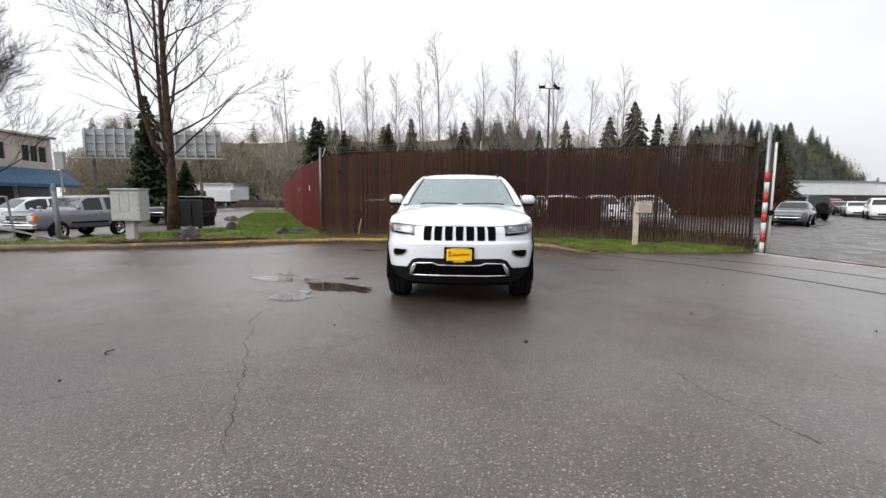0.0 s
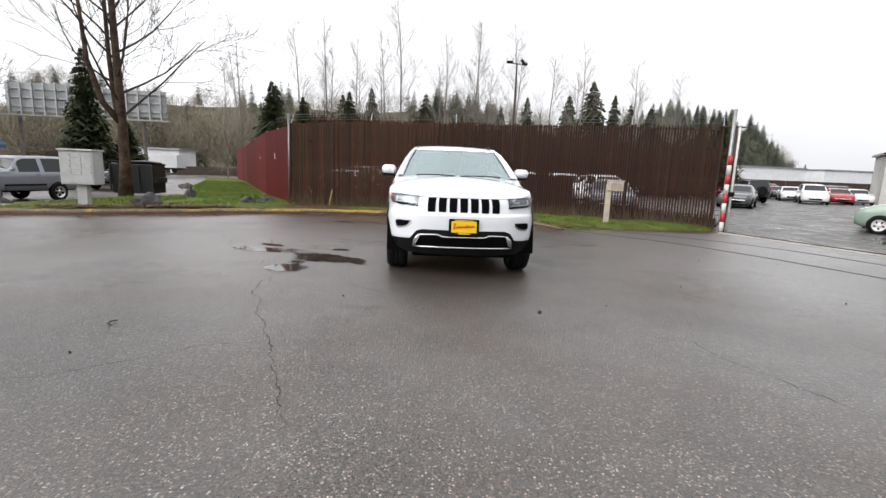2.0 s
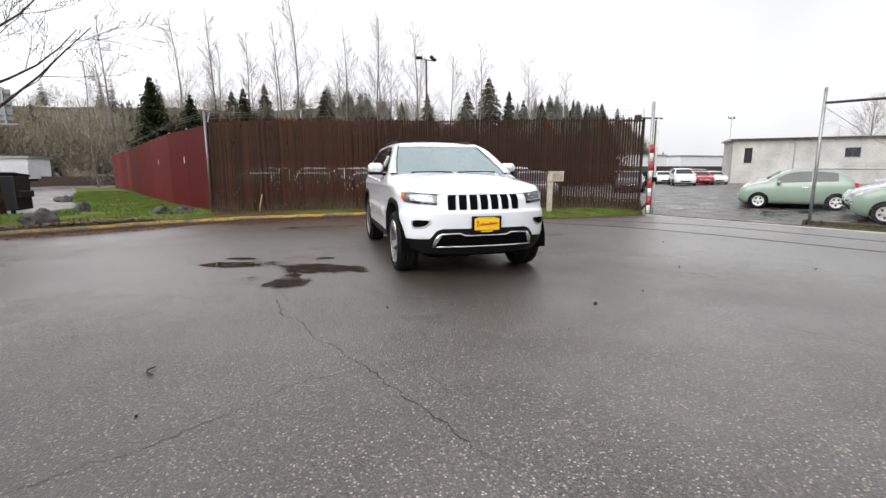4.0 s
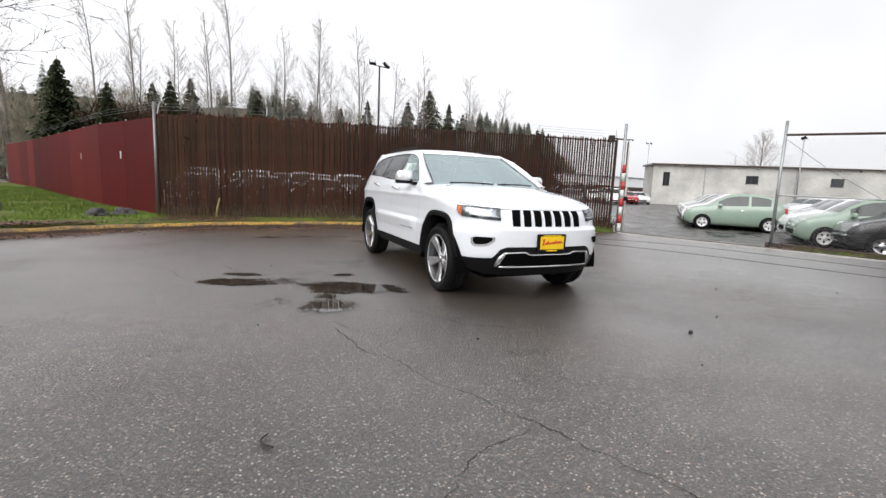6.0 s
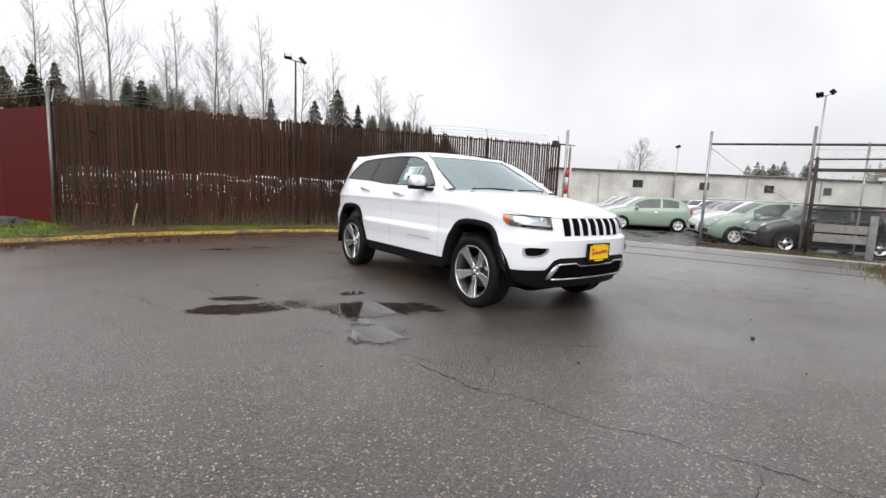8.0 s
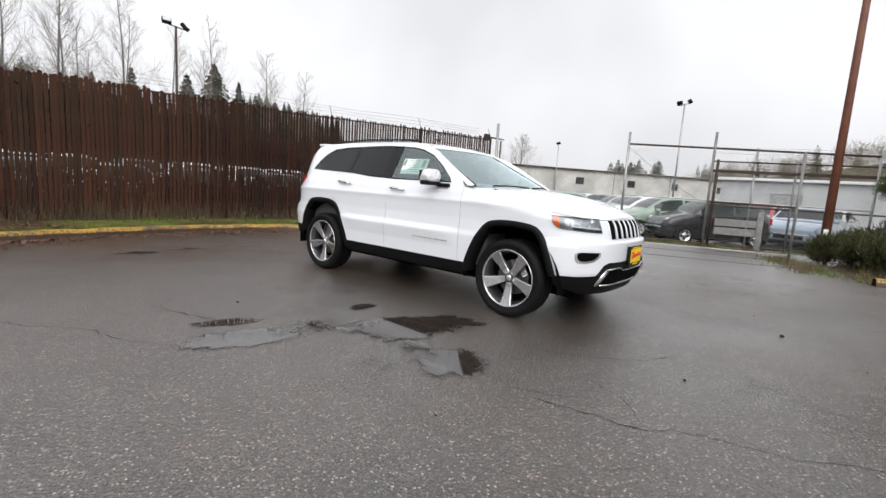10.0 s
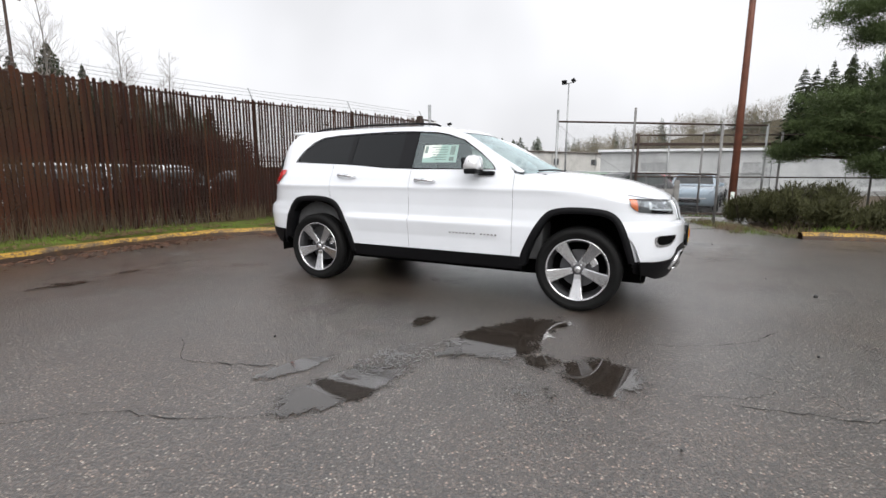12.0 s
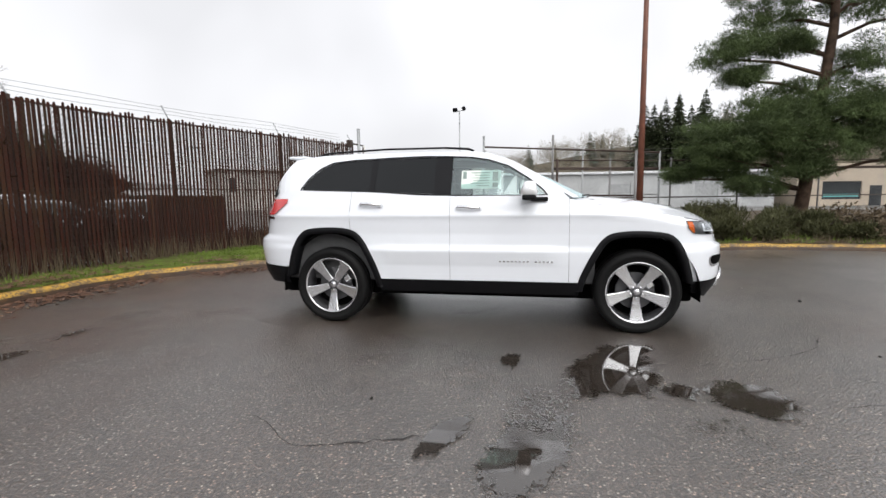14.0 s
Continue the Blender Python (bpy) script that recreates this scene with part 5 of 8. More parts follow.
    for s in (1, -1):
        bm = tubed([fp(s * 0.60, 0.40, 0.006), fp(s * 0.57, 0.49, 0.010), fp(s * 0.525, 0.552, 0.008)], [0.016, 0.024, 0.014], 8)
        part("intake_trim_end", bm, M_ALLOY, car, "satin silver corner trim", True)
    part("intake_trim", tubed([fp(y, 0.408, 0.02) for y in linsp(-0.56, 0.56, 20)], 0.010, 8), M_CHROME, car, "chrome intake surround", True)
    # plate with bars for its writing
    xp = 0.875
    pl = part("plate_frame", boxed(xp - 0.02, xp + 0.006, -0.180, 0.180, 0.556, 0.752, bevel=0.008), M_BLACKGL, car, "black plate frame")
    part("plate", boxed(xp + 0.006, xp + 0.011, -0.150, 0.150, 0.592, 0.728, bevel=0.002), M_YELLOW, pl, "yellow dealer plate with red script shape")
    part("writing_bar", tubed([(xp + 0.012, -0.125, 0.690), (xp + 0.012, -0.105, 0.702), (xp + 0.012, -0.118, 0.632)], 0.0075, 6), M_REDINK, pl)
    for k in range(9):
        y = -0.092 + k * 0.024
        part("writing_bar", tubed([(xp + 0.012, y, 0.642 + 0.002 * k), (xp + 0.012, y + 0.012, 0.664 + 0.002 * k + 0.014 * (k % 4 == 1)), (xp + 0.012, y + 0.022, 0.646 + 0.002 * k)], 0.0070, 6), M_REDINK, pl)
    part("writing_bar", boxed(xp + 0.006, xp + 0.009, -0.07, 0.07, 0.572, 0.586), M_YELLOW, pl)
    part("writing_bar", boxed(xp + 0.006, xp + 0.009, -0.11, 0.11, 0.732, 0.740), M_YELLOW, pl)
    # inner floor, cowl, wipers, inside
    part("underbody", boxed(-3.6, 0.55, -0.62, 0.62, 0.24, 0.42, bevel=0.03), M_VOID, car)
    part("cabin_tub", boxed(-3.55, -0.35, -0.80, 0.80, 0.42, 0.98, bevel=0.02), M_INTERIOR, car, "dark grey cabin")
    bm = bmesh.new()
    box(bm, -0.92, -0.36, -0.76, 0.76, 0.98, 1.17, bevel=0.05)
    part("dashboard", bm, M_INTERIOR, car)
    for y in (-0.38, 0.38):
        for x0 in (-1.75, -2.6):
            bm = bmesh.new()
            box(bm, -0.09, 0.09, -0.25, 0.25, 0.0, 0.50, bevel=0.06, m=Matrix.Rotation(radians(-14), 4, "Y"))
            box(bm, -0.05, 0.05, -0.13, 0.13, 0.51, 0.69, bevel=0.04, m=Matrix.Translation((-0.03, 0, 0)) @ Matrix.Rotation(radians(-14), 4, "Y"))
            part("seat", bm, M_INTERIOR, car, "dark grey seat", True, Matrix.Translation((x0, y, 0.92)))
    bm = bmesh.new()
    tube(bm, [(-0.95 + 0.07 * math.cos(t), 0.38 + 0.19 * math.sin(t), 1.12 + 0.17 * math.cos(t)) for t in linsp(0, 2 * math.pi, 24)], 0.015, 6)
    part("steering_wheel", bm, M_BLACKPL, car, "", True)
    part("cowl", boxed(-0.60, -0.36, -0.68, 0.68, 1.16, 1.215, bevel=0.01), M_BLACKPL, car)
    for y0, y1 in ((0.62, 0.02), (-0.05, -0.60)):
        pts = [Vector((shield_x(1.245, y) + 0.02, y, 1.238 + 0.008 * math.sin(math.pi * k / 8) + 0.01)) for k, y in enumerate(linsp(y0, y1, 8))]
        part("wiper", tubed(pts, 0.008, 6), M_BLACKPL, car)
    bm = bmesh.new()
    box(bm, -0.03, 0.03, -0.12, 0.12, -0.035, 0.035, bevel=0.015)
    part("rear_view_mirror", bm, M_BLACKPL, car, m=Matrix.Translation((-1.22, 0, 1.60)))
    # price sheet in the front passenger window
    sticker = bmesh.new()
    grid_faces(sticker, [[gpt(x, z, -0.020, -1) for x in linsp(-1.22, -1.60, 4)] for z in linsp(1.50, 1.325, 6)])
    st = part("price_sheet", thicken(sticker, 0.002), M_PAPER, car, "pale printed price sheet")
    for xa, xb, za, zb in ((-1.25, -1.30, 1.485, 1.40), (-1.25, -1.30, 1.38, 1.34), (-1.55, -1.585, 1.49, 1.42), (-1.33, -1.51, 1.48, 1.474), (-1.33, -1.47, 1.455, 1.450), (-1.33, -1.51, 1.43, 1.425), (-1.33, -1.49, 1.405, 1.400), (-1.33, -1.51, 1.38, 1.375), (-1.33, -1.45, 1.355, 1.350)):
        bm = bmesh.new()
        grid_faces(bm, [[gpt(x, z, -0.015, -1) for x in (xa, xb)] for z in linsp(za, zb, 4)])
        part("print_bar", bm, M_PAPERINK, st)
    # small white sheet low in the windscreen's upper corner
    bm = bmesh.new()
    bm.faces.new([bm.verts.new(Vector((shield_x(z, y) - 0.012, y, z))) for y, z in ((-0.44, 1.655), (-0.56, 1.655), (-0.565, 1.635), (-0.445, 1.635))])
    part("windscreen_label", bm, M_PAPER, car)
    return car


sport_utility()


# ---- trees and plants ----
def branch_out(bm, rng, p, d, length, r, depth, sides, up, spread, kids, wig=0.12, tip=0.25, thin=0.004):
    """One limb with its branches, as tapered tubes."""
    n = 4 if depth > 1 else 3
    pts, rad, q, v = [p.copy()], [r], p.copy(), d.copy()
    for i in range(n):
        v = (v + Vector((rng.gauss(0, wig), rng.gauss(0, wig), rng.gauss(0, wig) + up))).normalized()
        q = q + v * (length / n)
        pts.append(q.copy())
        rad.append(r * (1 - (1 - tip) * (i + 1) / n))
    tube(bm, pts, rad, sides, cap=False)
    if depth > 0:
        k = kids if depth > 1 else kids + 1
        for j in range(k):
            t = 0.25 + 0.75 * (j + rng.random() * 0.8) / k
            t = min(t, 0.98)
            i = min(n - 1, int(t * n))
            base = pts[i].lerp(pts[i + 1], t * n - i)
            ax = (pts[i + 1] - pts[i]).normalized()
            side = Vector((rng.gauss(0, 1), rng.gauss(0, 1), rng.gauss(0, 1)))
            side = (side - ax * side.dot(ax)).normalized()
            nd = (ax * math.cos(spread) + side * math.sin(spread)).normalized()
            branch_out(bm, rng, base, nd, length * rng.uniform(0.42, 0.62), max(r * (1 - 0.7 * t) * 0.55, thin), depth - 1, max(3, sides - 2), up, spread * rng.uniform(0.85, 1.1), kids, wig, tip, thin)


def street_tree(name, label, m, seed, height, trunk_r, limbs, length, depth, kids, bark, twig, fork=None):
    """A bare broad-leaved tree: trunk, main limbs that sweep up, many twigs."""
    rng = random.Random(seed)
    top = thing(name, label, "tree", m=m)
    bm = bmesh.new()
    pts = [Vector((0.02 * math.sin(i), 0.03 * math.sin(i * 0.7), height * i / 10 - 0.05)) for i in range(11)]
    tube(bm, pts, [trunk_r * (1.35 if i == 0 else 1 - 0.085 * i) for i in range(11)], 10)
    if fork:
        a = Vector((0, 0, fork))
        for ox, oy, k in ((-0.45, 0.15, 1.0), (-1.1, -0.3, 0.75)):
            tube(bm, [a, a + Vector((ox * 0.4, oy * 0.5, 0.6)), a + Vector((ox * 0.7, oy * 0.8, 1.9)), a + Vector((ox, oy, (height - fork) * k))], [trunk_r * 0.66, trunk_r * 0.54, trunk_r * 0.40, 0.014], 8)
    part("trunk", bm, bark, top, smooth=True)
    bm = bmesh.new()
    for i in range(limbs):
        z = height * (0.22 + 0.70 * i / limbs)
        a = i * 2.4 + rng.uniform(-0.3, 0.3)
        lift = 0.62 + 0.8 * i / limbs
        d = Vector((math.cos(a), math.sin(a), lift)).normalized()
        ln = length * (1.0 - 0.55 * i / limbs) * rng.uniform(0.8, 1.1)
        branch_out(bm, rng, Vector((0, 0, z)), d, ln, trunk_r * 0.25 * (1 - 0.45 * i / limbs), depth, 5, 0.08, 0.62, kids, 0.10, 0.3, 0.0075)
    crown = part("crown", bm, twig, top)
    if fork:
        # dry seed heads hang on the outer twigs
        tips = [v.co.copy() for v in crown.data.vertices if v.co.z > 2.6]
        V, F = [], []
        for _ in range(900):
            p, q = rng.choice(tips), rng.uniform(0.014, 0.026)
            b = len(V)
            V += [tuple(p + Vector(o) * q) for o in ((1, 0, 0), (-1, 0, 0), (0, 1, 0), (0, -1, 0), (0, 0, 1), (0, 0, -1.3))]
            F += [(b + i, b + j, b + k) for i in (0, 1) for j in (2, 3) for k in (4, 5)]
        raw("seed_heads", V, F, twig, top, "small dark dry seed heads")
    return top


def birch_mesh(seed, height, kids=26):
    """Trunk and crown of a slim far tree with steep, fine twigs; some trunks fork low."""
    rng = random.Random(seed)
    tr, cr = bmesh.new(), bmesh.new()
    stems = [(0.0, 0.0, height, 0.115)]
    if seed % 2:
        stems.append((0.5, rng.uniform(0, 6.28), height * 0.82, 0.09))
    for lean, turn, tall, r0 in stems:
        dx, dy, w = math.cos(turn) * lean * 0.16 + rng.gauss(0, 0.03), math.sin(turn) * lean * 0.16, rng.uniform(0, 6)
        pts = [Vector((dx * z + 0.12 * math.sin(z * 0.4 + w), dy * z + 0.1 * math.cos(z * 0.5 + w), z)) for z in linsp(0, tall, 14)]
        tube(tr, pts, [r0 * (1 - 0.93 * i / 14) + 0.010 for i in range(15)], 6)
        n = int(kids * tall / height)
        for i in range(n):
            t = 0.30 + 0.68 * (i + rng.random()) / n
            k = min(13, int(t * 14))
            p = pts[k].lerp(pts[k + 1], t * 14 - k)
            a = rng.uniform(0, 6.28)
            ln = tall * 0.23 * (1 - 0.75 * abs(t - 0.42) / 0.58) * rng.uniform(0.6, 1.2)
            d = Vector((math.cos(a), math.sin(a), rng.uniform(0.7, 1.4))).normalized()
            branch_out(cr, rng, p, d, ln, 0.024, 2, 3, 0.10, 0.50, 4, 0.10, 0.3, 0.0068)
    return tr, cr


def birches():
    rng = random.Random(11)
    protos = []
    for s, h in ((1, 15.0), (2, 15.0), (3, 15.0), (5, 15.0)):
        tr, cr = birch_mesh(s, h, 26 + 2 * s)
        ob = thing("bare_birch", "slim leafless tree with pale upswept twigs beyond the fence", "tree", "trees beyond the fence", m=pose(0, 0, -40))
        part("trunk", tr, M_BIRCH, ob)
        part("crown", cr, M_HAZETWIG, ob)
        protos.append(ob)
    spots = [(-21.5, 50, 15.3), (-15.1, 50.6, 15.6), (-12.7, 50.9, 16.4), (-9.7, 51, 14.8), (-6.6, 51.4, 16.0), (-4.4, 51.7, 18.6), (-0.1, 52, 15.4), (3.2, 52.4, 17.3), (7.6, 52.8, 16.8), (11.3, 53.2, 13.8), (15.3, 53.6, 15.6), (21.2, 54, 14.2), (26.2, 54.6, 13.4), (-26, 56, 13), (5.2, 57, 13.5)]
    for i, (x, y, h) in enumerate(spots):
        m = pose(x, y, -0.2, 0, 0, rng.uniform(0, 360)) @ Matrix.Diagonal((h / 15, h / 15, (h + 0.2) / 15, 1))
        if i < 4:
            protos[i].matrix_basis = m
        else:
            c = copy_thing(protos[i % 4], pose(0, 0, 0))
            c.matrix_basis = m
    return protos


def fir_mesh(seed, h, r, levels=46, per=15, wide=0.34):
    """A conifer's crown: whorls of drooping, ragged sprays, each a small folded blade."""
    rng = random.Random(seed)
    V, F = [], []
    for i in range(levels):
        t = (i + rng.random() * 0.6) / levels
        z = h * (0.10 + 0.90 * t)
        rr = r * (1 - t) ** 0.85 * rng.uniform(0.72, 1.12) + 0.06
        n = max(5, int(per * (1 - 0.6 * t)))
        for k in range(n):
            a = 6.283 * (k + rng.random() * 0.8) / n
            ln = rr * rng.uniform(0.55, 1.1)
            c, s = math.cos(a), math.sin(a)
            for seg in range(3):
                r0, r1 = ln * seg / 3, ln * (seg + 1) / 3 + 0.05
                dz = lambda q: -0.28 * q - 0.05 * q * q + rng.uniform(-0.04, 0.04)
                w = wide * ln * (1 - seg / 4) + 0.06
                b = len(V)
                V += [(r0 * c, r0 * s, z + dz(r0)), (r1 * c - w * s, r1 * s + w * c, z + dz(r1) - 0.12), (r1 * c, r1 * s, z + dz(r1) + 0.08), (r1 * c + w * s, r1 * s - w * c, z + dz(r1) - 0.12)]
                F += [(b, b + 1, b + 2), (b, b + 2, b + 3)]
    V += [(0.08, 0, h * 0.93), (-0.05, 0.07, h * 0.93), (-0.05, -0.07, h * 0.93), (0, 0, h * 1.03)]
    b = len(V) - 4
    F += [(b, b + 1, b + 3), (b + 1, b + 2, b + 3), (b + 2, b, b + 3)]
    return V, F


def firs():
    rng = random.Random(21)
    protos = []
    for s in range(3):
        ob = thing("fir_tree", "dark green fir tree beyond the fence", "tree", "trees beyond the fence", m=pose(0, 0, -40))
        V, F = fir_mesh(30 + s, 10.0, 3.1 + 0.4 * s, 54, 18)
        raw("crown", V, F, M_FIR, ob)
        part("trunk", tubed([(0, 0, -0.3), (0, 0, 8.5)], [0.22, 0.04], 6), M_BARK, ob)
        protos.append(ob)
    spots = [(-20.8, 58.1, 11.3, 1.15), (-17.1, 58.5, 9.5, 1.1), (-12.8, 58.9, 10.6, 0.85), (-9.3, 59.2, 11.6, 0.8), (-2.6, 59.9, 11.2, 1.0), (6.9, 60.8, 10.3, 0.7), (10.3, 61.1, 11.5, 0.75), (15.8, 61.6, 12.0, 0.95), (18.9, 61.9, 13.9, 0.9), (21.9, 62.2, 12.4, 0.7), (24.1, 62.4, 11.3, 0.7), (26.9, 62.7, 11.0, 0.9), (31.5, 63, 10.2, 0.7), (34.5, 64, 10.6, 0.6), (37.5, 64, 10.4, 0.8),
             (-15.6, 42.5, 9.0, 1.0), (-12.5, 41.4, 7.6, 0.9), (-9.0, 44.0, 8.6, 0.75), (-26.9, 35.4, 9.6, 0.8), (-24.9, 37.0, 4.5, 1.2)]
    for i, (x, y, h, w) in enumerate(spots):
        m = pose(x, y, -0.2, 0, 0, rng.uniform(0, 360)) @ Matrix.Diagonal((h / 10 * w, h / 10 * w, h / 10, 1))
        if i < 3:
            protos[i].matrix_basis = m
        else:
            copy_thing(protos[i % 3], pose(0, 0, 0)).matrix_basis = m


def cloud(rng, V, F, c, rad, n, size, up=0.0, slim=0.22):
    """Loose leaf or twig blades filling an ellipsoid, denser to its rim."""
    for _ in range(n):
        d = Vector((rng.gauss(0, 1), rng.gauss(0, 1), rng.gauss(0, 1))).normalized()
        rr = rng.random() ** 0.45
        p = Vector((c[0] + d.x * rad[0] * rr, c[1] + d.y * rad[1] * rr, c[2] + d.z * rad[2] * rr))
        ax = (Vector((rng.gauss(0, 1), rng.gauss(0, 1), rng.gauss(0, 1) + up)) + d * 0.6).normalized()
        sd = ax.orthogonal().normalized()
        sd = Matrix.Rotation(rng.uniform(0, 6.28), 3, ax) @ sd
        ln = size * rng.uniform(0.6, 1.3)
        b = len(V)
        V += [tuple(p - sd * ln * slim), tuple(p + sd * ln * slim), tuple(p + ax * ln)]
        F.append((b, b + 1, b + 2))


def pine():
    """The big pine: a leaning trunk with long limbs and flat pads of needles."""
    rng = random.Random(8)
    top = thing("pine_tree", "large dark green pine with layered needle pads and a bare trunk", "tree", m=pose(11.3, -0.5, 0.05) @ Matrix.Scale(1.058, 4))
    bm = bmesh.new()
    tp = [(0, 0, -0.1), (0.0, 0.0, 0.5), (0.0, -0.1, 1.4), (0.0, -0.2, 2.6), (0.0, -0.35, 4.0), (0.0, -0.5, 5.6), (0.1, -0.55, 7.4), (0.1, -0.6, 9.4)]
    tube(bm, tp, [0.25, 0.19, 0.17, 0.15, 0.14, 0.12, 0.09, 0.03], 10)
    part("trunk", bm, M_BARK, top, smooth=True)
    pads = [(-0.2, 2.05, 5.05, 0.9, 0.30), (0.2, 1.35, 5.45, 0.9, 0.32), (0.3, 0.9, 6.15, 1.0, 0.35), (-0.2, 1.8, 4.45, 0.5, 0.26), (0.1, 0.55, 5.3, 0.7, 0.3), (0.2, 1.2, 6.8, 0.9, 0.4), (0.0, 0.1, 6.9, 0.8, 0.4),
            (-0.3, 2.55, 2.65, 0.85, 0.5), (0.1, 1.85, 3.05, 0.9, 0.5), (-0.2, 1.25, 3.35, 0.9, 0.55), (0.3, 0.65, 3.85, 0.8, 0.5), (-0.4, 0.3, 3.0, 1.0, 0.55), (0.2, 1.3, 2.35, 1.0, 0.45), (-0.2, -0.5, 3.9, 1.0, 0.6), (0.2, -1.0, 3.0, 1.1, 0.6), (-0.2, -1.7, 2.6, 1.0, 0.55), (0.0, 3.2, 1.7, 0.4, 0.2), (-0.4, 0.25, 1.85, 0.8, 0.28), (-0.3, 1.3, 1.35, 0.8, 0.28), (0.1, 2.1, 1.85, 0.7, 0.32), (0.3, -1.5, 4.8, 0.9, 0.45), (-0.1, -2.1, 5.9, 1.1, 0.5), (0.2, -1.2, 6.4, 0.9, 0.45), (0.4, -2.4, 3.8, 1.0, 0.6), (0.1, -0.6, 7.8, 1.0, 0.5), (0.2, 0.6, 8.2, 0.9, 0.45), (-0.1, -0.6, 9.2, 0.8, 0.5), (0.2, -1.5, 8.5, 0.9, 0.4), (-0.5, -2.6, 2.2, 0.9, 0.4), (-0.5, 2.2, 2.2, 0.8, 0.4), (-0.6, 1.6, 2.7, 0.9, 0.5), (-0.5, 0.8, 2.6, 0.9, 0.5), (-0.5, -0.2, 2.4, 0.9, 0.5), (-0.5, -0.8, 3.4, 0.9, 0.5), (-0.4, 0.6, 3.2, 0.9, 0.5), (-0.4, -1.6, 3.4, 0.9, 0.5)]
    lim = bmesh.new()
    V, F = [], []
    for x, y, z, r, h in pads:
        zb = max(1.2, z - 0.25 - 0.18 * abs(y + 0.3))
        ty = interp(zb, [(p[2], p[1]) for p in tp])
        a, b = Vector((0, ty, zb)), Vector((x, y, z - 0.1))
        mid = a.lerp(b, 0.5) + Vector((0.1 * x, 0, 0.12))
        tube(lim, [a, mid, b, b + (b - a).normalized() * 0.3], [0.06, 0.045, 0.025, 0.01], 5)
        for _ in range(62):
            cx, cy = rng.uniform(-r, r), rng.uniform(-r, r)
            if math.hypot(cx, cy) > r:
                continue
            k = rng.uniform(0.16, 0.34)
            cloud(rng, V, F, (x + cx * 0.9, y + cy, z + rng.uniform(-h, h) * 0.75), (k, k * 1.2, k * 0.6), 170, 0.12, 0.5, 0.06)
        for _ in range(4):
            e = Vector((x + rng.uniform(-r, r), y + rng.uniform(-r, r), z + rng.uniform(-h, h * 0.5)))
            tube(lim, [b, b.lerp(e, 0.5) + Vector((0, 0, 0.05)), e], [0.02, 0.014, 0.006], 4)
    part("limb", lim, M_BARK, top)
    raw("crown", V, F, M_PINE, top, "layered dark green needles")


def shrub(name, label, spots, seed, mat, size=0.09, n=500, slim=0.3, up=0.3):
    for i, (x, y, r, h) in enumerate(spots):
        rng = random.Random(seed + i)
        top = thing(name, label, "shrub", "shrubs by the kerb", m=pose(x, y, 0.12 if y < 3.75 else 0.03))
        V, F = [], []
        for _ in range(7):
            c = (rng.uniform(-r, r) * 0.6, rng.uniform(-r, r) * 0.6, h * rng.uniform(0.25, 0.75))
            cloud(rng, V, F, c, (r * 0.55, r * 0.55, h * 0.35), n // 7, size, up, slim)
        raw("leaves", V, F, mat, top)
        for k in range(5):
            a = rng.uniform(0, 6.28)
            bm = tubed([(0, 0, -0.05), (r * 0.35 * math.cos(a), r * 0.35 * math.sin(a), h * 0.5), (r * 0.75 * math.cos(a), r * 0.75 * math.sin(a), h * 0.95)], [0.02, 0.012, 0.004], 4)
            part("stem", bm, M_TWIG, top)


def woods(name, label, mat, spots, seed, kind="fir", broad=1.0):
    """Far woods, too many to count, in one mesh."""
    rng = random.Random(seed)
    V, F = [], []
    for x, y, z, h in spots:
        if kind != "bare":
            v, f = fir_mesh(rng.randrange(9999), h, h * rng.uniform(0.22, 0.32) * broad, int(h * (2.1 if kind == "fir" else 3.6)), 10 if kind == "fir" else 14, 0.55 if kind == "fir" else 0.40)
            b = len(V)
            V += [(p[0] + x, p[1] + y, p[2] + z) for p in v]
            F += [tuple(i + b for i in q) for q in f]
        elif mat is M_STEMS:
            cloud(rng, V, F, (x, y, z + h * 0.46), (h * 0.45, h * 0.3, h * 0.52), 900, h * 0.13, 1.2, 0.07)
        else:
            cloud(rng, V, F, (x, y, z + h * 0.5), (h * 0.42, h * 0.42, h * 0.55), 460, h * 0.14, 1.6, 0.034)
    return tagged(raw(name, V, F, mat), label, "woods", kind="stuff")


def hill(name, x0, y0, x1, y1, crest, depth, label, mat):
    """A long low wooded hill: foot line, crest heights along it, and a fall behind."""
    bm = bmesh.new()
    n = 60
    d = Vector((x1 - x0, y1 - y0, 0))
    back = Vector((-d.y, d.x, 0)).normalized() * depth
    if back.dot(Vector((x0, y0, 0))) < 0:
        back = -back
    rows = []
    for i in range(n + 1):
        t = i / n
        p = Vector((x0, y0, 0)) + d * t
        h = interp(t, crest) + 1.5 * noise.noise(Vector((t * 14, depth, 0)))
        rows.append([p + Vector((0, 0, -1)), p + back * 0.35 + Vector((0, 0, h * 0.55)), p + back * 0.8 + Vector((0, 0, h)), p + back * 1.6 + Vector((0, 0, h * 0.8)), p + back * 2.4 + Vector((0, 0, -2))])
    grid_faces(bm, rows)
    bmesh.ops.recalc_face_normals(bm, faces=bm.faces)
    tagged(mesh_ob(name, bm, mat, smooth=True), label, "hill", kind="structure")

    def at(t, s):
        p = Vector((x0, y0, 0)) + d * t + back * s
        h = interp(t, crest)
        return p.x, p.y, interp(s, [(0, -1), (0.35, h * 0.55), (0.8, h), (1.6, h * 0.8)])
    return at


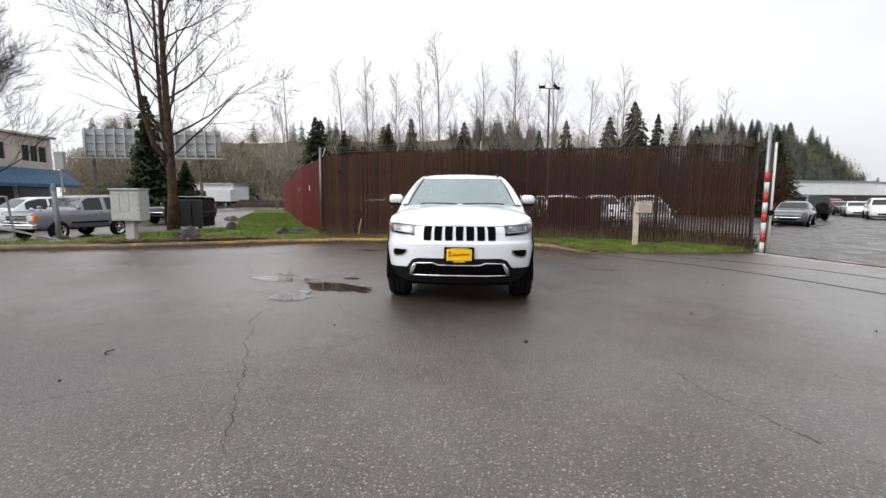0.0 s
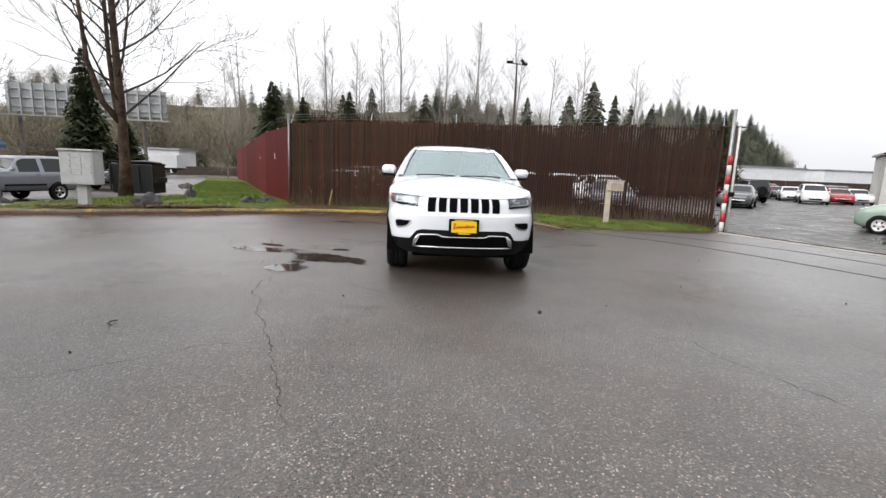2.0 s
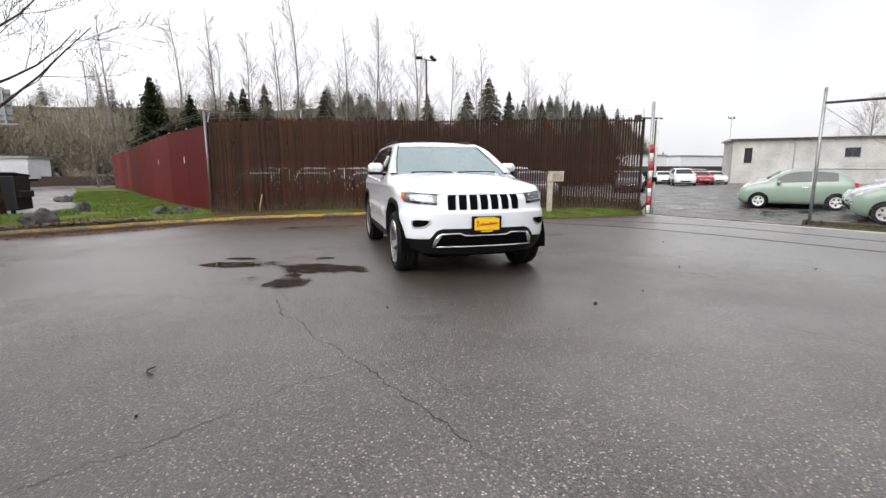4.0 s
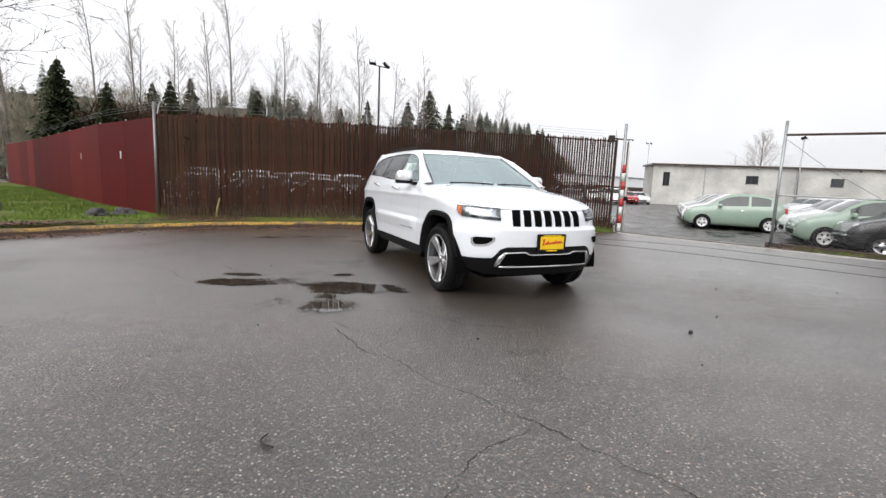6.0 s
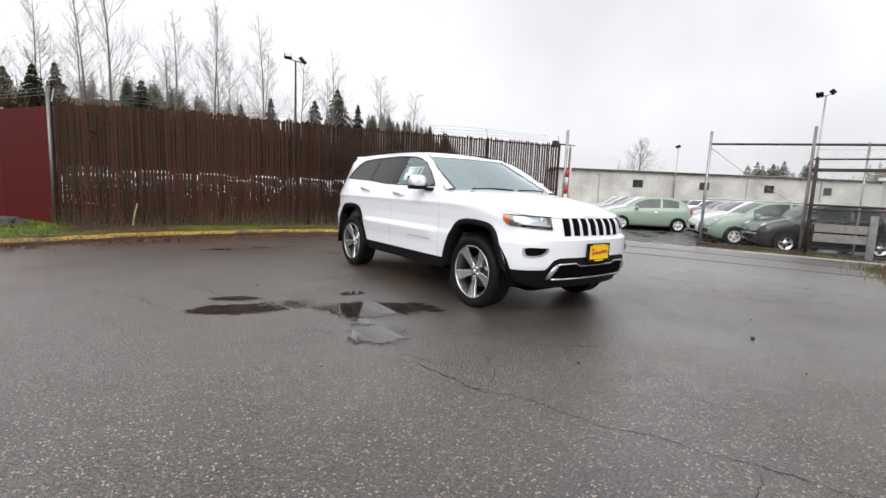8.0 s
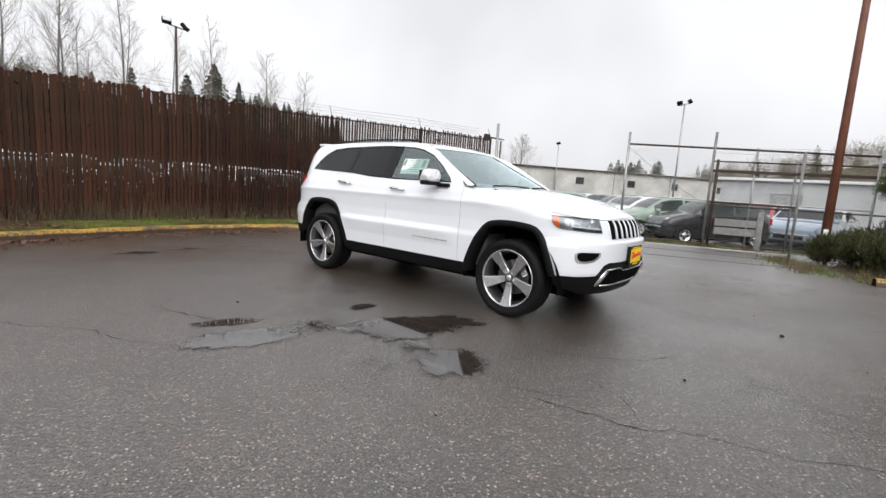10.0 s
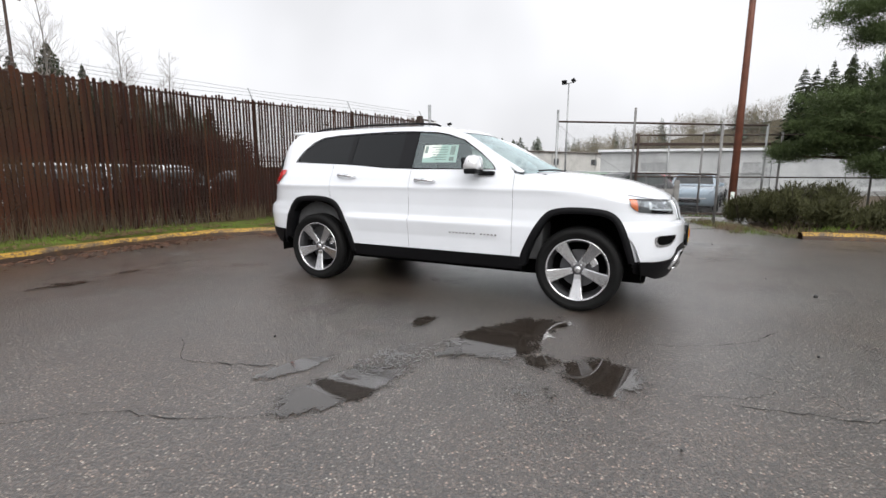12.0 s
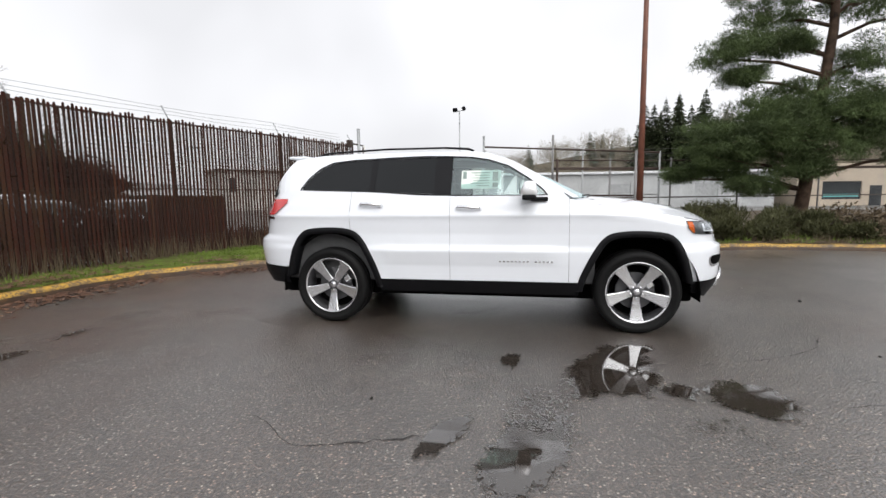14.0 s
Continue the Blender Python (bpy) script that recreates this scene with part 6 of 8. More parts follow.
birches()
firs()
pine()
street_tree("street_tree", "bare multi-stemmed street tree on the grass by the dumpster", pose(-10.6, 15.3, 0.1), 3, 11.5, 0.17, 32, 3.9, 3, 4, M_BARK, M_TWIG, fork=2.4)
street_tree("street_tree", "bare street tree beside the building", pose(-23.6, 19.8, -0.1, 0, 0, 40), 9, 9.0, 0.16, 22, 4.6, 3, 6, M_BARK, M_TWIG)
street_tree("bare_tree", "far leafless tree beyond the warehouse", pose(92.0, 66.0, 0), 14, 13.0, 0.25, 22, 5.6, 3, 5, M_BIRCH, M_HAZETWIG)
shrub("shrub", "dense dark green shrub behind the yellow kerb", [(8.9, 4.15, 0.40, 0.75), (9.5, 3.75, 0.45, 0.8), (8.4, 3.7, 0.38, 0.6), (8.1, 3.2, 0.5, 0.85), (7.5, 2.8, 0.42, 0.6), (8.3, 2.4, 0.55, 0.8), (7.8, 1.7, 0.5, 0.58), (8.6, 1.2, 0.6, 0.72), (7.9, 0.6, 0.5, 0.5), (8.8, 0.1, 0.6, 0.62), (7.3, 1.9, 0.45, 0.42), (9.3, 2.6, 0.6, 0.9), (9.4, 1.0, 0.7, 0.75), (7.4, 0.0, 0.45, 0.4), (9.0, 3.3, 0.5, 0.8), (8.1, -0.2, 0.5, 0.48)], 50, M_SHRUB, 0.13, 2600, 0.09, 1.6)
shrub("bramble", "low tangle of brown and green bramble under the pine", [(7.7, -0.4, 0.6, 0.6), (8.5, -0.9, 0.7, 0.75), (7.8, -1.6, 0.7, 0.6), (8.8, -2.0, 0.8, 0.8), (7.8, -2.9, 0.7, 0.6), (9.4, -0.4, 0.7, 0.8), (8.8, -3.4, 0.8, 0.8), (8.0, -4.6, 0.8, 0.7)], 70, M_BRUSH, 0.10, 900, 0.3, 0.2)
_rng = random.Random(77)
_at = hill("hill", -150, 150, 95, 205, [(0, 30), (0.2, 24), (0.35, 25.5), (0.5, 26), (0.62, 29), (0.68, 31), (0.75, 26), (0.9, 24), (1, 22)], 40, "far wooded hillside in winter brown", M_HILL)
woods("winter_woods", "leafless brown woods on the far hillside", M_HAZEWOODS, [(*_at(_rng.random(), _rng.uniform(0.0, 0.85)), _rng.uniform(6, 10)) for _ in range(260)], 1, "bare")
woods("far_firs", "dark conifers on the far hillside", M_HAZEFIR, [(*_at(_rng.choice((_rng.gauss(0.66, 0.05), _rng.random())), _rng.uniform(0.4, 0.9)), _rng.uniform(7, 12)) for _ in range(90)], 2)
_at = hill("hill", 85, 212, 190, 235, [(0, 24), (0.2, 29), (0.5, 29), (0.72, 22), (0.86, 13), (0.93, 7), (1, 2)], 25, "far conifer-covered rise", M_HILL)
woods("far_firs", "dark conifer wood beyond the sales yard", M_HAZEFIR, [(*_at(_rng.uniform(0.0, 0.93), _rng.uniform(0.0, 0.9)), _rng.uniform(9, 18)) for _ in range(100)], 3, "dense", 1.15)
woods("winter_woods", "leafless trees among the far conifers", M_HAZEWOODS, [(*_at(_rng.uniform(0.0, 0.93), _rng.uniform(0.0, 0.9)), _rng.uniform(9, 14)) for _ in range(60)], 23, "bare")
_at = hill("hill", 200, 60, 215, -150, [(0, 6), (0.15, 14), (0.3, 20), (0.45, 25), (0.6, 30), (1, 30)], 40, "far wooded slope in mist", M_HILL)
woods("winter_woods", "leafless brown woods on the far slope", M_HAZEWOODS, [(*_at(_rng.random(), _rng.uniform(0.0, 0.85)), _rng.uniform(7, 11)) for _ in range(280)], 4, "bare")
woods("far_firs", "dark conifers on the far slope", M_HAZEFIR, [(*_at(_rng.random(), _rng.uniform(0.4, 0.9)), _rng.uniform(8, 13)) for _ in range(60)], 5)
woods("tall_firs", "clump of tall dark firs behind the yard", M_FIR, [(70.3 + _rng.uniform(-2, 4), -6.5 - i * 1.05, 0, _rng.uniform(13.5, 17)) for i in range(9)], 6, "dense")
woods("brushwood", "brown leafless trees beyond the billboard", M_HAZEWOODS, [(-95 + _rng.uniform(0, 66), 84 + _rng.uniform(0, 20), 1.5, _rng.uniform(6, 11.0)) for _ in range(130)], 17, "bare")
woods("far_firs", "scattered conifers among the bare trees beyond the billboard", M_HAZEFIR, [(-92 + _rng.uniform(0, 62), 88 + _rng.uniform(0, 22), 1.5, _rng.uniform(7, 13.0)) for _ in range(20)], 18, "dense", 1.3)
woods("brushwood", "brown leafless brush behind the red fence", M_HAZEWOODS, [(-23 + _rng.uniform(0, 15), 48 + _rng.uniform(0, 14), 0, _rng.uniform(5, 8.0)) for _ in range(50)], 7, "bare")
woods("hedge", "brown leafless scrub behind the slatted fence", M_STEMS, [(x, 44 + _rng.uniform(-2, 4), 0, interp(x, [(-14, 6.2), (6, 5.6), (16, 4.6)]) * _rng.uniform(0.85, 1.1)) for x in [_rng.uniform(-14, 25) for _ in range(150)]], 8, "bare")


woods("far_firs", "small clump of conifers beyond the warehouse", M_HAZEFIR, [(104 + _rng.uniform(0, 6), 39.5 + i * 0.75 + _rng.uniform(-1, 1), 0, _rng.uniform(7.5, 10.2)) for i in range(14)], 33, "dense", 1.3)
woods("fir_belt", "dense belt of young dark firs behind the slatted fence", M_FIR, [(_rng.uniform(3, 33), 57 + _rng.uniform(-1.5, 2), -0.2, _rng.uniform(6.4, 7.9)) for _ in range(46)], 12, "dense", 1.2)
woods("winter_woods", "leafless trees across the street", M_HAZEWOODS, [(_rng.uniform(-75, -38), _rng.uniform(-45, 12), 0, _rng.uniform(9, 15)) for _ in range(60)] + [(_rng.uniform(-45, 45), _rng.uniform(-62, -40), 0, _rng.uniform(8, 13)) for _ in range(50)], 9, "bare")
woods("far_firs", "dark conifers across the street", M_HAZEFIR, [(_rng.uniform(-80, -45), _rng.uniform(-45, 10), 0, _rng.uniform(10, 18)) for _ in range(30)] + [(_rng.uniform(-45, 45), _rng.uniform(-75, -50), 0, _rng.uniform(9, 15)) for _ in range(30)], 10)


def grass():
    rng = random.Random(5)
    V, F = [], []
    line = resample(KERB_L, 0.05)
    for p, d in line:
        n = Vector((-d.y, d.x, 0))
        if p.x < -12:
            continue
        for _ in range(34):
            o = 0.135 + rng.random() ** 1.3 * 2.33
            q = p + n * o + d * rng.uniform(-0.05, 0.05)
            if beyond(q.x, q.y) > -0.02:
                continue
            if noise.noise(Vector((q.x * 0.8, q.y * 0.8, 3))) < -0.15 or (-5.0 < q.x < -2.9 and q.y > 13.2 and rng.random() < 0.9) or (o < 0.5 and rng.random() < 0.5):
                continue
            z = verge_z(q.x, q.y) - 0.01
            h = rng.uniform(0.035, 0.09) * (1.0 + 1.3 * max(0.0, beyond(q.x, q.y) + 0.7))
            a = rng.uniform(0, 6.28)
            b = len(V)
            V += [(q.x - 0.006 * math.cos(a), q.y - 0.006 * math.sin(a), z), (q.x + 0.006 * math.cos(a), q.y + 0.006 * math.sin(a), z), (q.x + rng.gauss(0, 0.03), q.y + rng.gauss(0, 0.03), z + h)]
            F.append((b, b + 1, b + 2))
    for _ in range(8000):
        x = rng.uniform(2.6, 7.4)
        lo, hi = interp(x, [(2.6, 11.9), (5.0, 11.75), (7.4, 12.1)]), interp(x, [(p.x, p.y) for p in FENCE])
        y = lo + (hi - lo) * (0.06 + 0.94 * rng.random())
        if noise.noise(Vector((x * 1.1, y * 1.1, 3))) < -0.05:
            continue
        z, h, a = verge_z(x, y) - 0.005, rng.uniform(0.03, 0.09), rng.uniform(0, 6.28)
        b = len(V)
        V += [(x - 0.007 * math.cos(a), y - 0.007 * math.sin(a), z), (x + 0.007 * math.cos(a), y + 0.007 * math.sin(a), z), (x + rng.gauss(0, 0.04), y + rng.gauss(0, 0.04), z + h)]
        F.append((b, b + 1, b + 2))
    tagged(raw("grass_blades", V, F, M_GRASS_BLADE), "short uneven green grass along the kerb", "grass", kind="stuff")
    V, F = [], []
    for _ in range(90000):
        x, y = rng.uniform(-18, -4.6), rng.uniform(11.5, 33)
        lim = interp(y, [(15.3, -5.1), (18.9, -7.28), (34.1, -14.6)]) if y > 15.3 else -4.8
        west = interp(y, [(11.5, -10.6), (15.2, -10.4), (16.4, -9.7), (18.2, -9.8), (24.0, -13.0), (33.0, -17.0)])
        if not west < x < lim - 0.1 or y < interp(x, [(p.x, p.y) for p in KERB_L]) + 1.9 or noise.noise(Vector((x * 0.8, y * 0.8, 3))) < -0.3:
            continue
        z, h, a = verge_z(x, y) - 0.01, rng.uniform(0.05, 0.11), rng.uniform(0, 6.28)
        b = len(V)
        V += [(x - 0.012 * math.cos(a), y - 0.012 * math.sin(a), z), (x + 0.012 * math.cos(a), y + 0.012 * math.sin(a), z), (x + rng.gauss(0, 0.05), y + rng.gauss(0, 0.05), z + h)]
        F.append((b, b + 1, b + 2))
    tagged(raw("grass_blades", V, F, M_GRASS_BLADE), "uneven green grass beside the red fence", "grass", kind="stuff")
    V, F = [], []
    for p, d in resample(FENCE, 0.05):
        n = Vector((-d.y, d.x, 0))
        for _ in range(9):
            if rng.random() > 0.45 + 0.5 * max(0, noise.noise(Vector((p.x * 0.6, 0, 9)))):
                continue
            q = p - n * rng.uniform(0.05, 0.35)
            z = verge_z(q.x, q.y)
            h = rng.uniform(0.2, 0.55)
            b = len(V)
            V += [(q.x - 0.006, q.y, z), (q.x + 0.006, q.y, z), (q.x + rng.gauss(0, 0.1), q.y + rng.gauss(0, 0.06), z + h)]
            F.append((b, b + 1, b + 2))
    tagged(raw("dry_grass", V, F, M_BRUSH), "dry tall grass at the foot of the fence", "grass", kind="stuff")
    V, F = [], []
    bank = [(p, d) for p, d in resample(KERB_L, 0.05) if -9.4 < p.x < -5.6]
    for p, d in resample(KERB_L, 0.0016):
        n = Vector((-d.y, d.x, 0))
        if p.x < -12 or noise.noise(Vector((p.x * 0.9, p.y * 0.9, 7))) + 0.35 < rng.random() * 0.7:
            continue
        o = -abs(rng.gauss(0, 0.28)) if rng.random() < 0.6 else 0.15 + abs(rng.gauss(0, 0.35))
        q = p + n * (o - 0.01)
        z = 0.006 if o < 0 else verge_z(q.x, q.y) + 0.03
        a, s = rng.uniform(0, 6.28), rng.uniform(0.02, 0.05)
        b = len(V)
        V += [(q.x + s * math.cos(a + k * 1.57) * (1 if k % 2 else 0.6), q.y + s * math.sin(a + k * 1.57) * (1 if k % 2 else 0.6), z + rng.uniform(0, 0.02)) for k in range(4)]
        F.append((b, b + 1, b + 2, b + 3))
    for _ in range(1500):
        p, d = rng.choice(bank)
        q = p + Vector((-d.y, d.x, 0)) * (0.16 + abs(rng.gauss(0, 0.3)))
        z, a, s = verge_z(q.x, q.y) + rng.uniform(0.02, 0.07), rng.uniform(0, 6.28), rng.uniform(0.02, 0.05)
        b = len(V)
        V += [(q.x + s * math.cos(a + k * 1.57) * (1 if k % 2 else 0.6), q.y + s * math.sin(a + k * 1.57) * (1 if k % 2 else 0.6), z + rng.uniform(-0.015, 0.015)) for k in range(4)]
        F.append((b, b + 1, b + 2, b + 3))
    for _ in range(700):
        x = rng.uniform(2.6, 7.2)
        y = interp(x, [(2.6, 11.72), (5.0, 11.70), (7.4, 12.05)]) + rng.gauss(0, 0.12)
        z, a, s = max(0.006, verge_z(x, y)) + 0.008, rng.uniform(0, 6.28), rng.uniform(0.02, 0.045)
        b = len(V)
        V += [(x + s * math.cos(a + k * 1.57) * (1 if k % 2 else 0.6), y + s * math.sin(a + k * 1.57) * (1 if k % 2 else 0.6), z + rng.uniform(0, 0.015)) for k in range(4)]
        F.append((b, b + 1, b + 2, b + 3))
    tagged(raw("fallen_leaves", V, F, M_LEAF), "wet brown fallen leaves in the gutter", "leaves", kind="stuff")


def scrub():
    """Dry stems and vines that crowd the back of the slatted fence."""
    rng = random.Random(41)
    V, F = [], []
    for p, d in resample(FENCE, 0.12):
        n = Vector((-d.y, d.x, 0))
        if p.x < -4.6:
            # only a narrow growth fits into the corner
            if p.x > -4.98:
                c = p + n * 0.16
                cloud(rng, V, F, (c.x + 0.08, c.y, 0.72), (0.10, 0.07, 0.62), 90, 0.20, 1.8, 0.08)
            continue
        hi = interp(p.x, [(-5.1, 1.12), (2.2, 1.12), (2.8, 1.0), (3.6, 0.45), (7.4, 0.2)])
        for _ in range(2 if p.x < 5.5 else 1):
            c = p + n * rng.uniform(0.22, 0.7)
            cloud(rng, V, F, (c.x, c.y, hi * 0.45), (0.22, 0.2, hi * 0.55), 64, 0.32, 1.8, 0.05)
        top = interp(p.x, [(-5.1, 2.72), (-1.2, 2.70), (0.2, 2.4), (1.4, 1.9), (2.2, 1.5)])
        if p.x < 2.0:
            for _ in range(2):
                c = p + n * rng.uniform(0.2, 0.6)
                mid, half = (1.42 + top) / 2, (top - 1.42) / 2
                cloud(rng, V, F, (c.x, c.y, mid), (0.22, 0.2, half), 46, 0.26, 0.5, 0.10)
    tagged(raw("scrub", V, F, M_STEMS), "dry brown stems and vines crowding the back of the fence", "scrub", kind="stuff")


def weeds():
    """Rough grass and dead stalks under the shrubs behind the yellow kerb."""
    rng = random.Random(61)
    for mat, count, tall, label in ((M_GRASS_BLADE, 7000, 0.16, "rough green grass under the shrubs"), (M_BRUSH, 6000, 0.30, "brown dead stalks under the shrubs")):
        V, F = [], []
        for _ in range(count):
            y = rng.uniform(-6.0, 3.6)
            x = interp(-y, [(-p.y, p.x) for p in KERB_R]) + 0.17 + rng.random() ** 1.4 * 4.2
            if noise.noise(Vector((x * 1.3, y * 1.3, tall * 20))) < -0.15:
                continue
            z, h, a = verge_z(x, y) - 0.005, tall * rng.uniform(0.3, 1.0) * min(1.0, 0.35 + (x - 6.4) * 0.5), rng.uniform(0, 6.28)
            b = len(V)
            V += [(x - 0.008 * math.cos(a), y - 0.008 * math.sin(a), z), (x + 0.008 * math.cos(a), y + 0.008 * math.sin(a), z), (x + rng.gauss(0, h * 0.4), y + rng.gauss(0, h * 0.4), z + abs(h))]
            F.append((b, b + 1, b + 2))
        tagged(raw("weeds", V, F, mat), label, "weeds", kind="stuff")

    # tufts at the foot of the gate and in the corner before the shrubs
    for mat, tall, label in ((M_GRASS_BLADE, 0.09, "sparse green weeds at the foot of the gate"), (M_BRUSH, 0.16, "dead brown weeds at the foot of the gate")):
        V, F = [], []
        for a, b, wide, count in (((9.0, 5.0), (6.75, 4.1), 0.26, 1500), ((9.35, 8.6), (10.2, 6.4), 0.10, 700), ((10.2, 6.4), (11.3, 3.6), 0.2, 700)):
            for _ in range(count):
                t = rng.random()
                x, y = a[0] + (b[0] - a[0]) * t + rng.gauss(0, wide), a[1] + (b[1] - a[1]) * t + rng.gauss(0, wide)
                if noise.noise(Vector((x * 2.1, y * 2.1, tall * 30))) < -0.05:
                    continue
                z, h, q = ground_z(x, y) - 0.005, tall * rng.uniform(0.3, 1.1), rng.uniform(0, 6.28)
                k = len(V)
                V += [(x - 0.007 * math.cos(q), y - 0.007 * math.sin(q), z), (x + 0.007 * math.cos(q), y + 0.007 * math.sin(q), z), (x + rng.gauss(0, h * 0.4), y + rng.gauss(0, h * 0.4), z + h)]
                F.append((k, k + 1, k + 2))
        tagged(raw("weeds", V, F, mat), label, "weeds", kind="stuff")


weeds()
scrub()
grass()


# ---- parked cars ----
PAINT = {}


def paint(name, color):
    if name not in PAINT:
        PAINT[name] = plain(name, color, 0.25, coat=0.7, vary=0.03, noisy_rough=0.03)
    return PAINT[name]


HATCH = dict(L=3.55, W=1.63, wb=2.30, fo=0.66, r=0.295, zl=0.20, belt=[(0, 0.56), (0.010, 0.66), (0.03, 0.735), (0.08, 0.81), (0.16, 0.88), (0.26, 0.93), (0.60, 0.985), (0.88, 1.02), (0.955, 0.97), (0.985, 0.86), (1, 0.70)], roof=[(0.0, 0.58), (0.010, 0.69), (0.03, 0.775), (0.08, 0.86), (0.16, 0.94), (0.25, 1.01), (0.33, 1.22), (0.41, 1.385), (0.47, 1.455), (0.54, 1.485), (0.63, 1.49), (0.72, 1.475), (0.80, 1.435), (0.87, 1.35), (0.92, 1.23), (0.955, 1.09), (0.975, 0.98), (0.99, 0.86), (1, 0.72)], win=(0.31, 0.88), pillars=(0.335, 0.625, 0.65, 0.835), shield=(0.25, 0.45), back=(0.82, 0.945))
SEDAN = dict(L=4.75, W=1.83, wb=2.75, fo=0.95, r=0.32, zl=0.20, belt=[(0, 0.62), (0.012, 0.73), (0.05, 0.80), (0.14, 0.86), (0.28, 0.92), (0.6, 0.96), (0.90, 1.02), (0.98, 0.98), (1, 0.70)], roof=[(0.0, 0.65), (0.012, 0.77), (0.05, 0.85), (0.14, 0.92), (0.29, 0.98), (0.44, 1.38), (0.55, 1.45), (0.68, 1.42), (0.86, 1.08), (0.97, 1.02), (1, 0.74)], win=(0.33, 0.84), pillars=(0.37, 0.57, 0.59, 0.77), shield=(0.29, 0.45), back=(0.70, 0.86))
VAN = dict(L=5.1, W=1.98, wb=3.05, fo=1.0, r=0.34, zl=0.22, belt=[(0, 0.70), (0.03, 0.85), (0.12, 0.98), (0.24, 1.06), (0.9, 1.12), (0.98, 1.05), (1, 0.8)], roof=[(0.0, 0.74), (0.03, 0.9), (0.12, 1.03), (0.22, 1.12), (0.36, 1.62), (0.45, 1.73), (0.8, 1.75), (0.93, 1.68), (0.985, 1.1), (1, 0.84)], win=(0.27, 0.95), pillars=(0.32, 0.52, 0.54, 0.74), shield=(0.22, 0.38), back=(0.93, 0.985))
BOXY = dict(L=4.67, W=1.98, wb=2.66, fo=0.86, r=0.38, zl=0.46, belt=[(0, 1.02), (0.015, 1.12), (0.2, 1.15), (0.38, 1.17), (0.97, 1.20), (1, 1.0)], roof=[(0.0, 1.0), (0.02, 1.12), (0.2, 1.18), (0.36, 1.23), (0.45, 1.74), (0.50, 1.82), (0.75, 1.86), (0.95, 1.84), (0.985, 1.24), (1, 1.05)], win=(0.395, 0.965), pillars=(0.43, 0.61, 0.65, 0.945), shield=(0.36, 0.46), back=(0.95, 0.985))


def road_car(name, label, spec, mat, m, group="cars in the sales yard", rims=None, glassmat=None):
    """A parked car from its silhouette: a lofted body, panes, wheels, lamps, mirrors, plate."""
    glassmat = glassmat or M_CARGLASS
    S = spec
    top = thing(name, label, "car", group, m=m)
    L, W = S["L"], S["W"] / 2
    H = max(z for _, z in S["roof"])
    ts = sorted(set([round(i / 56, 4) for i in range(57)] + [0.008, 0.992] + list(S["pillars"]) + list(S["shield"]) + list(S["back"]) + list(S["win"])))
    rings = []
    for t in ts:
        x = S["fo"] - t * L
        b, r = interp(t, S["belt"]), interp(t, S["roof"])
        e = min(t, 1 - t)
        w = W * (1 - 0.17 * max(0, 1 - e / 0.075) ** 2.0)
        zl = S["zl"] + 0.10 * max(0, 1 - e / 0.07)
        k = max(0.0, (r - b - 0.05) / (H - b))
        wr = w * (0.93 - 0.20 * k)
        half = [(0, zl), (0.88 * w, zl), (0.965 * w, zl + 0.10), (w, zl + 0.45 * (b - zl)), (0.985 * w, zl + 0.82 * (b - zl)), (0.945 * w, b), (0.925 * w, b + 0.012 + 0.1 * min(0.1, max(0, r - b))), (wr, max(b + 0.02, r - 0.07 - 0.03 * k)), (wr * 0.86, max(b + 0.024, r - 0.012)), (wr * 0.45, r), (0, r + 0.006)]
        rings.append((t, [Vector((x, y, z)) for y, z in half]))
    meshes = {k: ([], []) for k in ("body", "side_window_l", "side_window_r", "side_window_bl", "side_window_br", "windscreen", "rear_window", "pillar")}
    p = S["pillars"]

    def put(key, quad):
        V, F = meshes[key]
        i = len(V)
        V.extend(quad)
        F.append((i, i + 1, i + 2, i + 3))
    for (t0, a), (t1, b) in zip(rings, rings[1:]):
        tm = (t0 + t1) / 2
        for j in range(10):
            key = "body"
            mid = (a[j] + b[j + 1]) / 2
            if j == 6 and S["win"][0] < tm < S["win"][1] and (a[7].z - a[6].z) > 0.05:
                key = "side_window_" if p[0] < tm < p[1] or S["win"][0] < tm <= p[0] else ("side_window_b" if p[2] < tm < p[3] else "body")
                if tm < p[0]:
                    key = "body"
            if j >= 8 and S["shield"][0] + 0.01 < tm < S["shield"][1] - 0.02:
                key = "windscreen"
            if j >= 8 and S["back"][0] < tm < S["back"][1]:
                key = "rear_window"
            for s in (1, -1):
                q = [Vector((v.x, v.y * s, v.z)) for v in (a[j], a[j + 1], b[j + 1], b[j])]
                put(key + ("l" if s > 0 else "r") if key.startswith("side") else key, q if s > 0 else q[::-1])
    for t, r in (rings[0], rings[-1]):
        for s in (1, -1):
            for j in range(1, 10):
                put("body", [Vector((v.x, v.y * s, v.z)) for v in (r[j], r[j + 1], Vector((r[j + 1].x, 0, r[j + 1].z)), Vector((r[j].x, 0, r[j].z)))])
    for key, (V, F) in meshes.items():
        if not F:
            continue
        bm = bmesh.new()
        vs = [bm.verts.new(v) for v in V]
        for f in F:
            try:
                bm.faces.new([vs[i] for i in f])
            except ValueError:
                pass
        bmesh.ops.remove_doubles(bm, verts=bm.verts, dist=1e-4)
        bmesh.ops.recalc_face_normals(bm, faces=bm.faces)
        part("side_window" if key.startswith("side") else key, bm, mat if key == "body" else glassmat, top, "" if key == "body" else "dark glass", key == "body")
